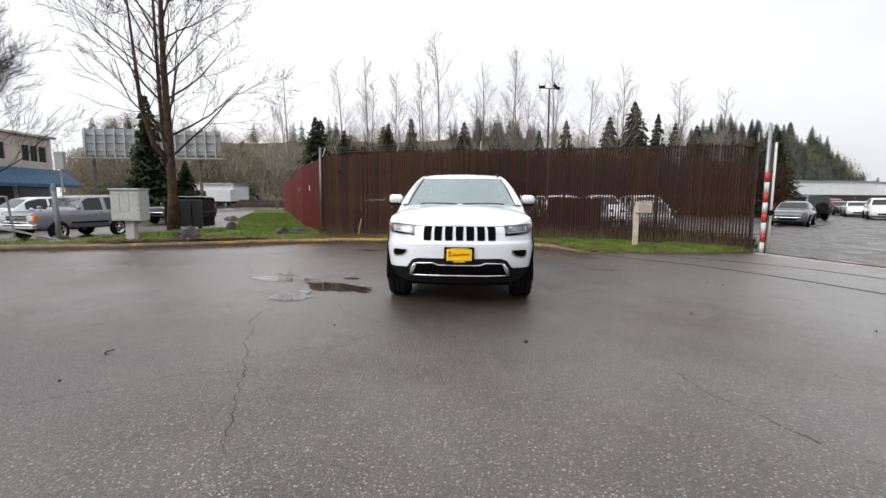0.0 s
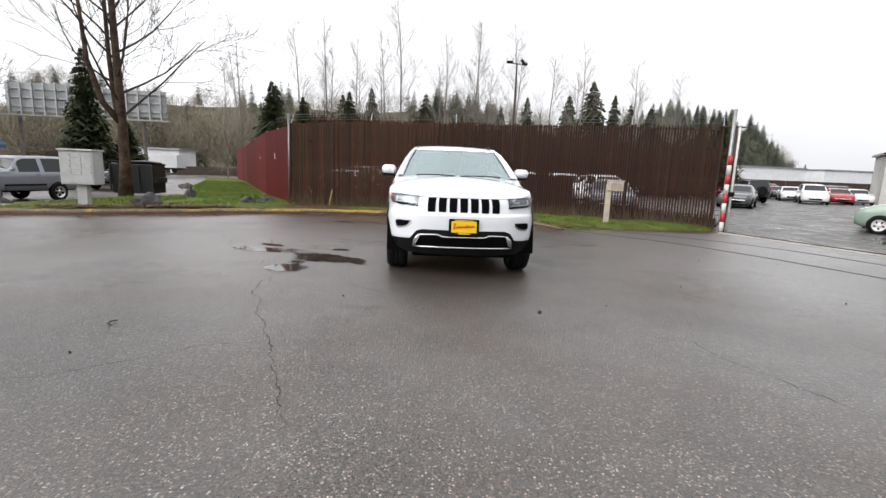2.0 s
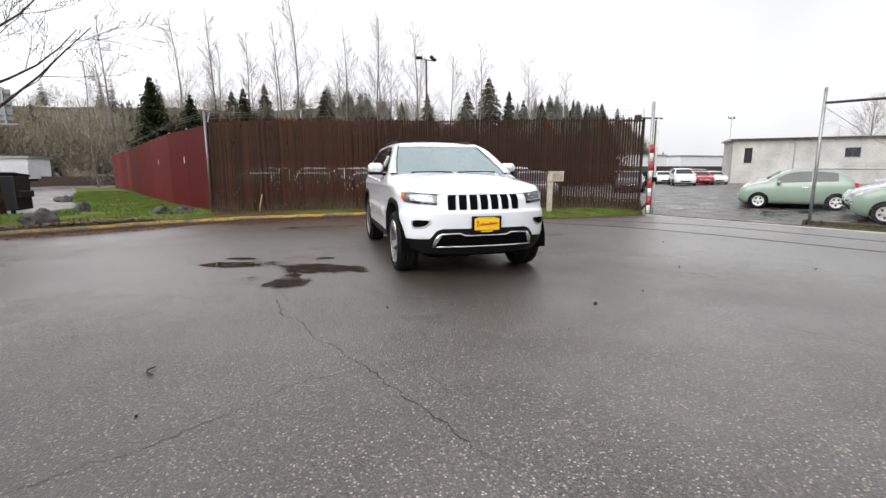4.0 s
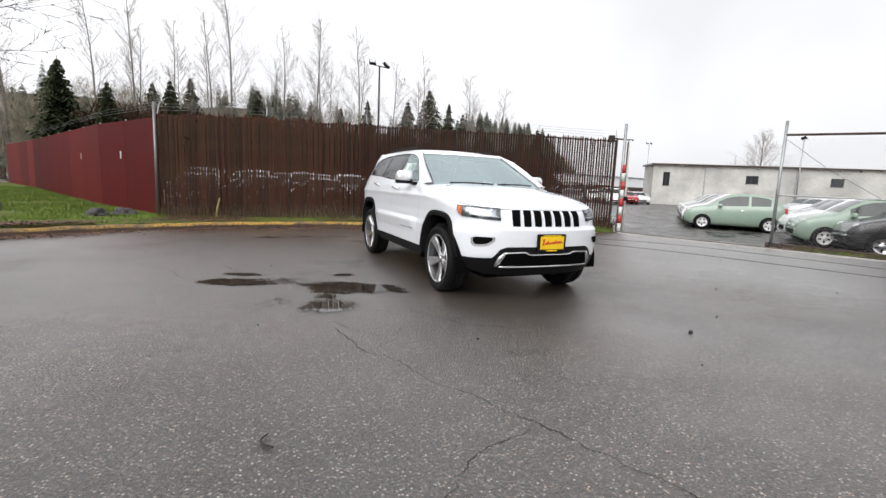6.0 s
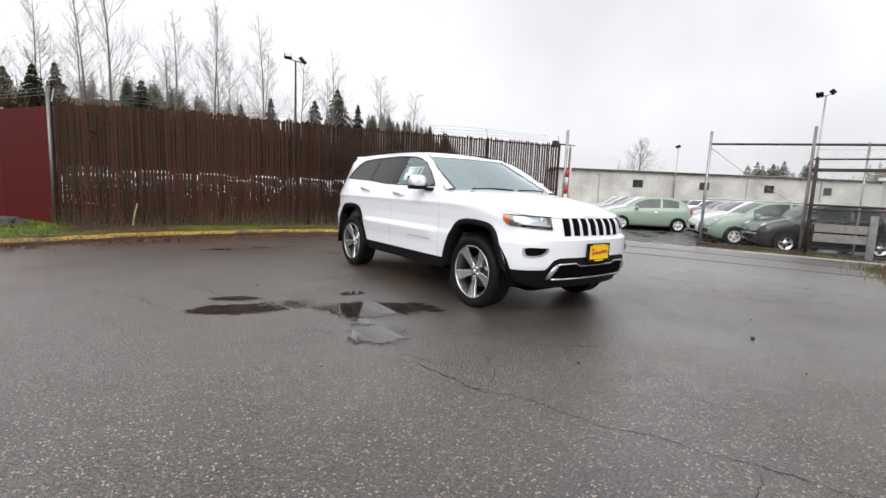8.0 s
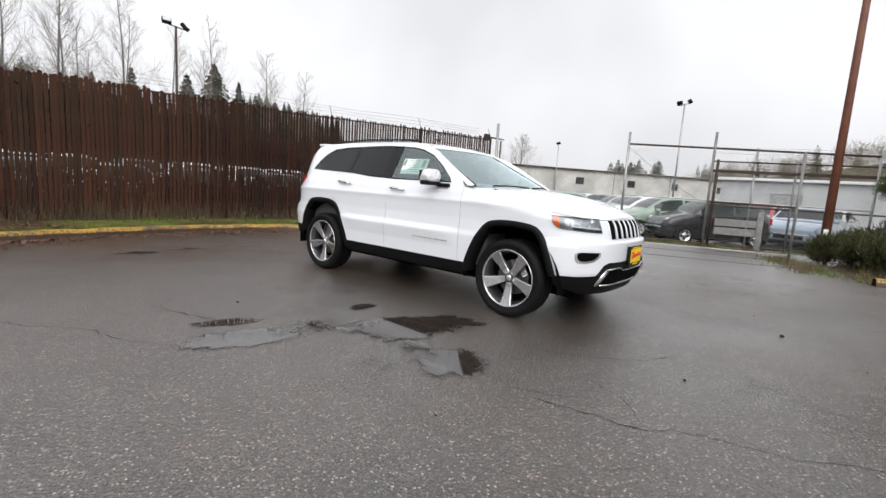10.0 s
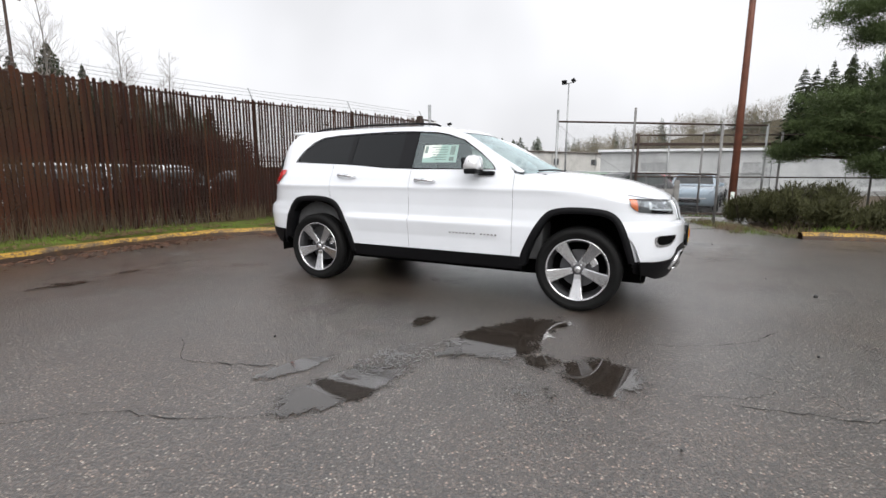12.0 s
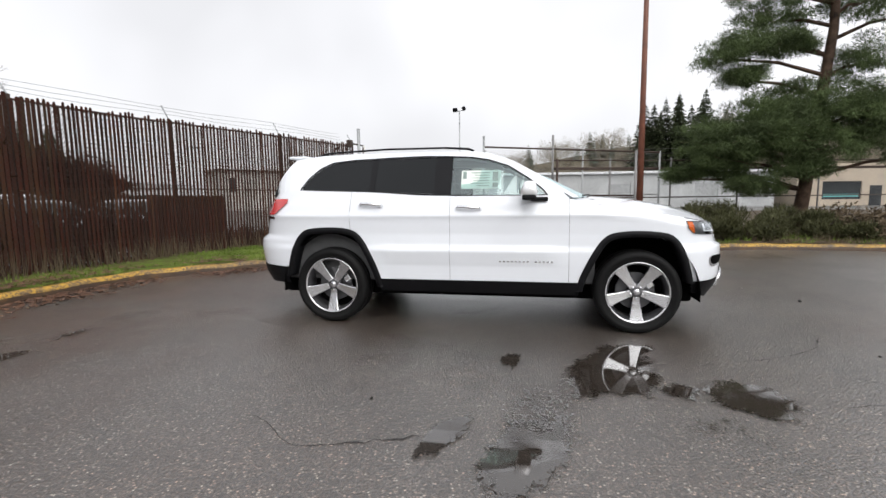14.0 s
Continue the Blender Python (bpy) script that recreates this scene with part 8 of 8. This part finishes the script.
def left_buildings():
    b = thing("shop_building", "two-storey pale building with a blue awning", "building", m=Matrix.Translation((-44.0, 43.8, -0.3)) @ Matrix.Rotation(radians(-81), 4, "Z"))
    wn = [(0.6, 3.6), (5.4, 9.0), (10.5, 14.0)]
    part("wall", wall_open(24.0, 0.0, 7.3, [(x0, x1, 4.9, 6.4) for x0, x1 in wn], 0.3), M_PINKISH, b, m=Matrix.Translation((0, -0.3, 0)))
    part("end_wall", boxed(0, 0.3, -8, -0.31, 0, 7.3), M_PINKISH, b)
    part("roof", boxed(-0.3, 24, -8, 0.4, 7.3, 7.5), M_WALLPALE, b)
    for x0, x1 in wn:
        w = part("window", boxed(x0, x1, -0.18, -0.14, 4.9, 6.4), M_WINDARK, b, "dark window band")
        for k in range(1, 3):
            x = x0 + (x1 - x0) * k / 3
            part("mullion", boxed(x - 0.05, x + 0.05, -0.14, -0.06, 4.9, 6.4), M_WALLPALE, w)
    bm = bmesh.new()
    grid_faces(bm, [[(x, 0.02, 4.2), (x, 0.9, 3.5), (x, 1.9, 2.7), (x, 1.92, 2.4)] for x in linsp(-1.2, 24, 40)])
    aw = part("awning", thicken(bm, 0.04), M_AWNING, b, "blue awning")
    for x in linsp(-1.2, 24, 40):
        part("rib", tubed([(x, 0.03, 4.24), (x, 0.92, 3.54), (x, 1.92, 2.74)], 0.03, 5), M_AWNINGDK, aw)
    for k in range(5):
        part("shop_front", boxed(0.8 + 4.2 * k, 4.4 + 4.2 * k, 0.01, 0.05, 0.4, 2.5), M_WINDARK, b, "dark shop window")
    # the back of a hoarding on posts
    h = thing("billboard", "grey back of a large billboard on steel posts", "billboard", m=Matrix.Translation((-40.8, 44.2, 0)) @ Matrix.Rotation(math.atan2(1.3, 14.2), 4, "Z"))
    for k in range(2):
        x0, x1 = 7.2 * k, 7.2 * k + 6.9
        p = part("panel", boxed(x0, x1, 0, 0.12, 5.5, 8.1 - 0.2 * k), M_GREYPANEL, h, "grey panel back")
        for z in (5.9, 6.7, 7.5):
            part("stringer", boxed(x0, x1, -0.14, 0.0, z, z + 0.12), M_GALV, p)
        for x in linsp(x0 + 0.4, x1 - 0.4, 6):
            part("upright", boxed(x - 0.06, x + 0.06, -0.3, -0.14, 5.1, 8.2 - 0.2 * k), M_GALV, p)
    part("walkway", boxed(-0.3, 14.8, -1.1, -0.2, 5.05, 5.15), M_GALV, h)
    for x in (0.8, 6.8, 11.8):
        part("post", tubed([(x, 0.3, -0.5), (x, 0.3, 5.6)], 0.17, 10), M_BIRCH, h)
    # white semi-trailer and box far off
    t = thing("semi_trailer", "white box trailer parked far across the street", "trailer", m=pose(-35.2, 56.8, 0, 0, 0, 5) @ Matrix.Diagonal((0.62, 1.0, 0.85, 1)))
    part("box", boxed(0, 4.2, 0, 2.4, 0.8, 2.6, bevel=0.03), M_WHITEBOX, t)
    part("underframe", boxed(0.3, 3.9, 0.3, 2.1, 0.55, 0.8), M_VOID, t)
    for x in (0.6, 1.5, 3.5):
        part("wheel", lathe(bmesh.new(), [(0.1, -0.12), (0.42, -0.12), (0.45, 0), (0.42, 0.12), (0.1, 0.12)], 16), M_TYRE, t, m=Matrix.Translation((x, 0.2, 0.45)))
    k = thing("low_building", "long low white building across the street", "building", m=pose(-47.0, 70.0, -0.2, 0, 0, 6))
    part("wall", boxed(0, 7, 0, 6, 0, 3.4), M_WHITEBOX, k)
    part("roof", boxed(-0.3, 7.3, -0.3, 6.3, 3.4, 3.65), M_GALV, k)
    for x in (1.0, 4.0):
        part("door", boxed(x, x + 1.6, -0.08, -0.01, 0, 2.4), M_WINDARK, k)
    k = thing("low_wall", "low dark grey wall along the street", "wall", m=pose(-36.5, 63.5, -0.2, 0, 0, 4))
    part("wall", boxed(0, 9, 0, 0.3, 0, 1.1, bevel=0.02), M_RUST, k)
    s = thing("sign_box", "small grey illuminated sign box on a post", "sign", m=pose(-26.8, 27.4, 0))
    part("post", tubed([(0, 0, -0.5), (0, 0, 3.0)], 0.06, 8), M_GALV, s)
    part("box", boxed(-0.32, 0.32, -0.12, 0.12, 3.0, 4.1, bevel=0.03), M_GREYPANEL, s)
    # far white sheds over the car rows
    for i, (x, y, l) in enumerate(((60, 112, 30), (96, 118, 26))):
        w = thing("far_shed", "long low white shed beyond the car rows", "building", m=pose(x, y, 0, 0, 0, 8))
        part("wall", boxed(0, l, 0, 10, -0.3, 5.6), M_WHITEBOX, w)
        part("roof", boxed(-0.3, l + 0.3, -0.3, 10.3, 5.6, 5.9), M_GALV, w)
        for k in range(4):
            part("door", boxed(2 + k * 6, 5 + k * 6, -0.08, -0.01, 0, 2.6), M_GALV, w)


M_PINKISH = plain("pale_pinkish_wall", (0.52, 0.46, 0.43), 0.7, vary=0.12, scale=0.5)
M_AWNING = plain("blue_awning_canvas", (0.03, 0.10, 0.20), 0.5, vary=0.25)
M_AWNINGDK = plain("awning_rib", (0.12, 0.22, 0.33), 0.5)
M_GREYPANEL = plain("weathered_grey_panel", (0.30, 0.31, 0.31), 0.6, vary=0.2, scale=0.7)
M_WHITEBOX = plain("white_sheet_metal", (0.68, 0.69, 0.70), 0.45, vary=0.08, scale=0.7)
left_buildings()


def yard_sheds():
    s = thing("storage_shed", "long pale grey shed behind the yard fence", "shed", m=pose(47.0, 14.0, -0.2, 0, 0, -83))
    part("wall", wall_open(30.0, 0.0, 3.7, [(4, 6.4, 0.4, 2.6), (13, 15.4, 0.4, 2.6), (22, 24.4, 0.4, 2.6)], 0.25), M_GREYWALL, s)
    for x in (4, 13, 22):
        part("roller_door", boxed(x, x + 2.4, 0.10, 0.16, 0.4, 2.6), M_GALV, s)
    part("roof", boxed(-0.3, 30.3, -0.4, 9, 3.7, 3.95, bevel=0.02), M_WHITEBOX, s)
    w = thing("board_fence", "long rust-brown board fence beyond the car rows", "fence", kind="structure")
    for k in range(14):
        part("panel", boxed(0, 3.9, 0, 0.08, 0, 2.7, bevel=0.01), M_RUST, w, m=Matrix.Translation((54 + 4 * k * 0.99, 98 + 4 * k * 0.12, -0.2)) @ Matrix.Rotation(0.12, 4, "Z"))


M_GREYWALL = plain("pale_grey_sheet_wall", (0.42, 0.43, 0.43), 0.6, vary=0.2, scale=0.5)
yard_sheds()


# ---- things on the verge ----
def mail_cluster():
    c = thing("cluster_mailbox", "pale grey cluster mailbox on a pedestal with many small doors", "mailbox", m=pose(-8.9, 11.3, 0.12, 0, 0, 8) @ Matrix.Diagonal((0.80, 0.9, 1.0, 1)))
    part("pedestal", boxed(-0.14, 0.14, -0.10, 0.10, -0.05, 0.56, bevel=0.012), M_GREYMAIL, c)
    body = part("cabinet", boxed(-0.46, 0.46, -0.24, 0.24, 0.56, 1.36, bevel=0.012), M_GREYMAIL, c)
    part("hood", boxed(-0.49, 0.49, -0.29, 0.27, 1.36, 1.40, bevel=0.008), M_GREYMAIL, c)
    for r in range(4):
        for k in range(3):
            d = part("door", boxed(-0.43 + 0.29 * k, -0.155 + 0.29 * k, -0.252, -0.242, 1.20 - 0.135 * r, 1.325 - 0.135 * r, bevel=0.003), M_GREYMAIL, body)
            part("lock", boxed(-0.19 + 0.29 * k, -0.175 + 0.29 * k, -0.258, -0.252, 1.25 - 0.135 * r, 1.265 - 0.135 * r), M_BLACKPL, d)
    part("door", boxed(-0.43, 0.425, -0.252, -0.242, 0.60, 0.78, bevel=0.003), M_GREYMAIL, body)


M_GREYMAIL = plain("pale_grey_enamel", (0.42, 0.43, 0.42), 0.5, vary=0.12)
mail_cluster()


def dumpster():
    d = thing("dumpster", "black-green steel refuse container with a plastic lid", "dumpster", m=pose(-15.75, 23.9, -0.5, 0, 0, 8) @ Matrix.Diagonal((1.02, 1.2, 1.62, 1)))
    bm = bmesh.new()
    box(bm, -0.95, 0.95, -0.6, 0.6, 0.12, 1.02, bevel=0.02)
    for v in bm.verts:
        if v.co.y < 0 and v.co.z < 0.3:
            v.co.y += 0.12
    body = part("container", bm, M_BIN, d)
    part("lid", boxed(-0.97, 0.97, -0.64, 0.62, 1.02, 1.08, bevel=0.015, m=Matrix.Rotation(radians(-3), 4, "X")), M_BLACKPL, d, "black plastic lid")
    for x in (-0.95, -0.32, 0.32, 0.95):
        part("rib", boxed(x - 0.03, x + 0.03, -0.64, -0.57, 0.2, 1.0, bevel=0.008), M_BIN, body)
    for s in (-1, 1):
        part("fork_pocket", boxed(s * 1.02 - 0.07, s * 1.02 + 0.07, -0.5, 0.5, 0.45, 0.62, bevel=0.01), M_BIN, body)
        part("caster", lathe(bmesh.new(), [(0.01, -0.03), (0.08, -0.03), (0.08, 0.03), (0.01, 0.03)], 12), M_BLACKPL, d, m=Matrix.Translation((s * 0.7, -0.4, 0.08)))


M_BIN = plain("dark_green_black_steel", (0.009, 0.012, 0.010), 0.5, vary=0.35)
dumpster()


def rock(x, y, sx, sy, sz, seed):
    bm = bmesh.new()
    bmesh.ops.create_icosphere(bm, subdivisions=3, radius=1.0)
    for v in bm.verts:
        n = noise.noise(v.co * 1.3 + Vector((seed * 3.1, 0, 0))) * 0.4 + noise.noise(v.co * 3.5 + Vector((0, seed, 0))) * 0.12
        v.co *= 1 + n
        v.co = Vector((round(v.co.x * 3.2) / 3.2 * 0.35 + v.co.x * 0.65, v.co.y, v.co.z)) * 1.0
        v.co = Vector((v.co.x * sx, v.co.y * sy, max(-0.25, v.co.z) * sz))
    ob = mesh_ob("rock", bm, M_ROCK, m=pose(x, y, verge_z(x, y) + 0.2 * sz, 0, 0, seed * 50))
    tagged(ob, "grey landscaping rock lying in the grass", "rock", "rocks on the verge")


rock(-7.75, 11.95, 0.34, 0.24, 0.28, 1)
rock(-8.8, 15.9, 0.20, 0.18, 0.24, 2)
rock(-6.36, 14.75, 0.23, 0.18, 0.17, 3)
rock(-5.86, 14.95, 0.27, 0.19, 0.16, 4)
rock(-10.9, 11.2, 0.2, 0.16, 0.12, 5)
rock(-12.2, 21.8, 0.32, 0.26, 0.2, 7)


def pipe_barrier():
    b = thing("pipe_barrier", "bent grey steel pipe barrier with a leaning post", "barrier", m=pose(-10.75, 11.0, 0.1))
    part("post", tubed([(0, 0, -0.05), (0.02, 0, 0.7), (-0.03, 0, 1.42)], 0.055, 10), M_DULL, b, smooth=True)
    part("cap", lathe(bmesh.new(), [(0.001, 0.12), (0.04, 0.1), (0.065, 0.03), (0.065, -0.05)], 12, "z"), M_DULL, b, m=Matrix.Translation((-0.03, 0, 1.42)))
    part("rail", tubed([(0.1, -0.05, 0.05), (-1.0, -0.15, 0.28), (-2.6, -0.3, 0.5)], 0.03, 8), M_DULL, b)
    part("strut", tubed([(-0.05, 0.05, 0.1), (-0.16, 0.05, 1.15)], 0.022, 8), M_DULL, b)
    part("strut", tubed([(-1.15, -0.1, 0.1), (-1.3, -0.1, 1.2)], 0.028, 8), M_DULL, b)
    part("top_rail", tubed([(-1.3, -0.1, 1.18), (-2.7, -0.2, 1.2)], 0.022, 8), M_DULL, b)
    part("foot", boxed(-0.2, 0.2, -0.15, 0.15, -0.08, 0.05, bevel=0.02), M_CONCRETE, b)


M_DULL = plain("dull_grey_steel_paint", (0.16, 0.17, 0.18), 0.6, vary=0.3, scale=4)
pipe_barrier()
M_DARKGREY = plain("dark_grey_lower_paint", (0.075, 0.08, 0.09), 0.35, coat=0.4)
_two = paint("silver_blue_paint", (0.20, 0.22, 0.25))
_off = road_car("off_roader", "silver-grey two-door off-road car parked beyond the verge", BOXY, _two, pose(-17.8, 17.2, -0.5, 0, 0, -98), group="cars along the street", rims=M_ALLOY, glassmat=M_CARGLASS)
part("front_grille", boxed(0.80, 0.875, -0.52, 0.52, 0.80, 1.03, bevel=0.015), M_VOID, _off, "dark front grille")
for _z in (0.84, 0.90, 0.96, 1.02):
    part("grille_bar", boxed(0.86, 0.892, -0.54, 0.54, _z - 0.012, _z + 0.012, bevel=0.004), M_CHROME, _off)
part("front_bumper", boxed(0.78, 0.99, -0.96, 0.96, 0.50, 0.69, bevel=0.04), M_CHROME, _off, "chrome front bumper", True)
part("rear_bumper", boxed(-3.94, -3.76, -0.94, 0.94, 0.50, 0.68, bevel=0.04), M_CHROME, _off, "chrome rear bumper", True)
for _s in (1, -1):
    part("square_headlamp", boxed(0.82, 0.885, _s * 0.70 - 0.15, _s * 0.70 + 0.15, 0.82, 1.02, bevel=0.02), M_LENSPALE, _off)
    part("turn_lamp", boxed(0.74, 0.88, _s * 0.90 - 0.05, _s * 0.90 + 0.05, 0.82, 1.02, bevel=0.015), M_AMBER, _off)
    part("side_moulding", boxed(-2.15, -0.52, _s * 0.992 - 0.012, _s * 0.992 + 0.012, 0.66, 0.73, bevel=0.006), M_BLACKPL, _off)
    part("lower_panel", boxed(-2.15, -0.52, _s * 0.98 - 0.012, _s * 0.98 + 0.012, 0.50, 0.655, bevel=0.006), M_DARKGREY, _off, "darker grey lower band")
road_car("people_carrier", "white van parked beside the silver off-roader", VAN, _white, pose(-24.0, 21.0, -0.5, 0, 0, -105), group="cars along the street")
road_car("off_roader", "dark car parked behind the street tree", BOXY, _grey, pose(-20.6, 28.5, -0.5, 0, 0, 262), group="cars along the street")


# ---- puddles, cracks and small litter on the asphalt ----
def puddle(x, y, rx, ry, turn, deep, seed, z=0.004):
    """A lobed film of water whose depth runs out towards its edge."""
    n, c, s = 64, math.cos(turn), math.sin(turn)
    V, F, depth = [], [], []
    rings = ((0.15, 0.98), (0.5, 0.76), (0.8, 0.52), (1.05, 0.28), (1.4, 0.0))
    for k, d in rings:
        for i in range(n):
            a = 6.2832 * i / n
            v = Vector((math.cos(a) * 1.3 + seed, math.sin(a) * 1.3, 0))
            r = k * (1 + 0.30 * noise.noise(v) + 0.22 * noise.noise(v * 2.7) + 0.14 * noise.noise(v * 7))
            px, py = rx * r * math.cos(a), ry * r * math.sin(a)
            # surface tilted, rising with y, to bring bright sky into its mirror
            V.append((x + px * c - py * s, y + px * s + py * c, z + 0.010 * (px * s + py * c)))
            depth.append(d * deep - 0.25 * (1 - deep))
    for j in range(len(rings) - 1):
        for i in range(n):
            a, b = j * n + i, j * n + (i + 1) % n
            F.append((a, a + n, b + n, b))
    F.append(tuple(range(n)))
    ob = raw("puddle", V, F, M_WATER)
    at = ob.data.attributes.new("depth", "FLOAT", "POINT")
    at.data.foreach_set("value", depth)
    tagged(ob, "shallow rain puddle on the asphalt", "puddle", kind="structure")


# place, half sizes, turn and how deep: the last ones are mere films of rain
PUDDLES = [(-2.95, 6.98, 0.33, 0.17, -0.30, 1.0), (-3.13, 7.06, 0.16, 0.14, 0.0, 1.0), (-2.88, 7.43, 0.24, 0.09, -0.25, 0.8),
           (-1.60, 6.45, 0.54, 0.21, -0.47, 1.0), (-1.92, 6.44, 0.22, 0.24, 0.0, 1.0), (-1.68, 7.18, 0.15, 0.07, 0.0, 0.8), (-2.08, 5.68, 0.25, 0.23, 0.4, 0.85), (-2.02, 6.08, 0.13, 0.16, 0.2, 0.6),
           (-2.5, 11.2, 0.34, 0.14, -0.2, 0.55), (-1.8, 11.3, 0.26, 0.10, 0.1, 0.5), (-2.45, 6.95, 0.50, 0.22, -0.3, 0.45), (-2.5, 5.9, 0.50, 0.32, 0.5, 0.32)]
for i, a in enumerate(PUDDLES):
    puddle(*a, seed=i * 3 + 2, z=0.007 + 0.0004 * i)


def crack(line, width, seed):
    """A jagged dark ribbon that widens and narrows along a line."""
    rng = random.Random(seed)
    P = smooth_line(line, 0.045)
    L, R = [], []
    for i, p in enumerate(P):
        d = (P[min(i + 1, len(P) - 1)] - P[max(i - 1, 0)]).normalized()
        s = Vector((-d.y, d.x, 0))
        w = width * (0.25 + 0.75 * abs(noise.noise(Vector((i * 0.21, seed, 0)))) * 1.8) * min(1, (i + 1) / 5, (len(P) - i) / 5)
        q = p + s * (rng.gauss(0, 0.010) + 0.05 * noise.noise(Vector((i * 0.13, seed * 2.0, 5))))
        L.append(q + s * w / 2 + Vector((0, 0, 0.003)))
        R.append(q - s * w / 2 + Vector((0, 0, 0.003)))
    bm = ring_strip(L, R)
    bmesh.ops.recalc_face_normals(bm, faces=bm.faces)
    if sum(f.normal.z for f in bm.faces) < 0:
        bmesh.ops.reverse_faces(bm, faces=bm.faces)
    tagged(mesh_ob("crack", bm, M_CRACK), "jagged dark crack in the asphalt", "crack", kind="structure")


crack([(-2.12, 5.05), (-2.0, 4.6), (-1.94, 4.4), (-1.71, 3.93), (-1.5, 3.45), (-1.33, 3.18), (-1.2, 2.85), (-1.0, 2.41), (-0.8, 2.0)], 0.013, 1)
crack([(-1.33, 3.18), (-1.7, 3.01), (-2.17, 2.65), (-2.7, 2.3), (-3.3, 2.1)], 0.008, 2)
crack([(1.92, 3.72), (2.05, 3.21), (2.21, 2.8), (2.4, 2.43), (2.54, 2.28), (3.0, 1.7), (3.3, 1.0)], 0.009, 3)
crack([(-4.3, 8.5), (-4.02, 8.2), (-3.73, 7.84), (-3.54, 7.38), (-3.3, 7.05), (-3.0, 6.9)], 0.010, 4)
crack([(-1.34, 5.5), (-1.19, 5.14), (-0.9, 4.8), (-0.5, 4.6)], 0.010, 5)
crack([(-2.07, 5.25), (-1.95, 4.93), (-1.8, 4.74)], 0.014, 6)
crack([(3.4, 3.66), (3.52, 2.81), (3.9, 1.8)], 0.016, 7)
crack([(-2.9, 8.6), (-3.1, 8.1), (-2.87, 7.4)], 0.012, 8)
crack([(-1.95, 4.42), (-1.75, 4.55), (-1.55, 4.95)], 0.009, 9)


def litter():
    s = thing("twig", "short curved black twig lying on the asphalt", "twig", m=pose(-2.66, 3.38, 0.008, 0, 0, 20) @ Matrix.Scale(0.6, 4))
    part("stick", tubed([(0.02, -0.09, 0), (-0.035, -0.02, 0.005), (-0.03, 0.05, 0.01), (0.03, 0.09, 0.012), (0.05, 0.10, 0.012)], [0.006, 0.011, 0.010, 0.008, 0.004], 6), M_CRACK, s, smooth=True)
    y = thing("stake", "short pale yellow stake leaning before the fence", "stake", m=pose(-3.74, 14.85, 0.12))
    part("stick", tubed([(0, 0, -0.05), (0.03, 0, 0.2), (0.10, 0, 0.5)], [0.02, 0.022, 0.016], 6), M_STRAW, y)
    rng = random.Random(13)
    for i in range(14):
        x, yy = rng.uniform(-4, 6), rng.uniform(1.0, 9)
        if -1.2 < x < 1.4 and yy > 5.2:
            continue
        bm = bmesh.new()
        bmesh.ops.create_icosphere(bm, subdivisions=1, radius=rng.uniform(0.006, 0.012))
        tagged(mesh_ob("debris", bm, M_CRACK, m=pose(x, yy, 0.006)), "small dark bit of debris on the asphalt", "debris", "debris on the asphalt")
    bm = bmesh.new()
    bmesh.ops.create_icosphere(bm, subdivisions=1, radius=0.022)
    tagged(mesh_ob("debris", bm, M_CRACK, m=pose(0.889, 4.108, 0.008)), "small dark bit of debris on the asphalt", "debris", "debris on the asphalt")


M_STRAW = plain("pale_straw", (0.42, 0.33, 0.12), 0.7)
litter()
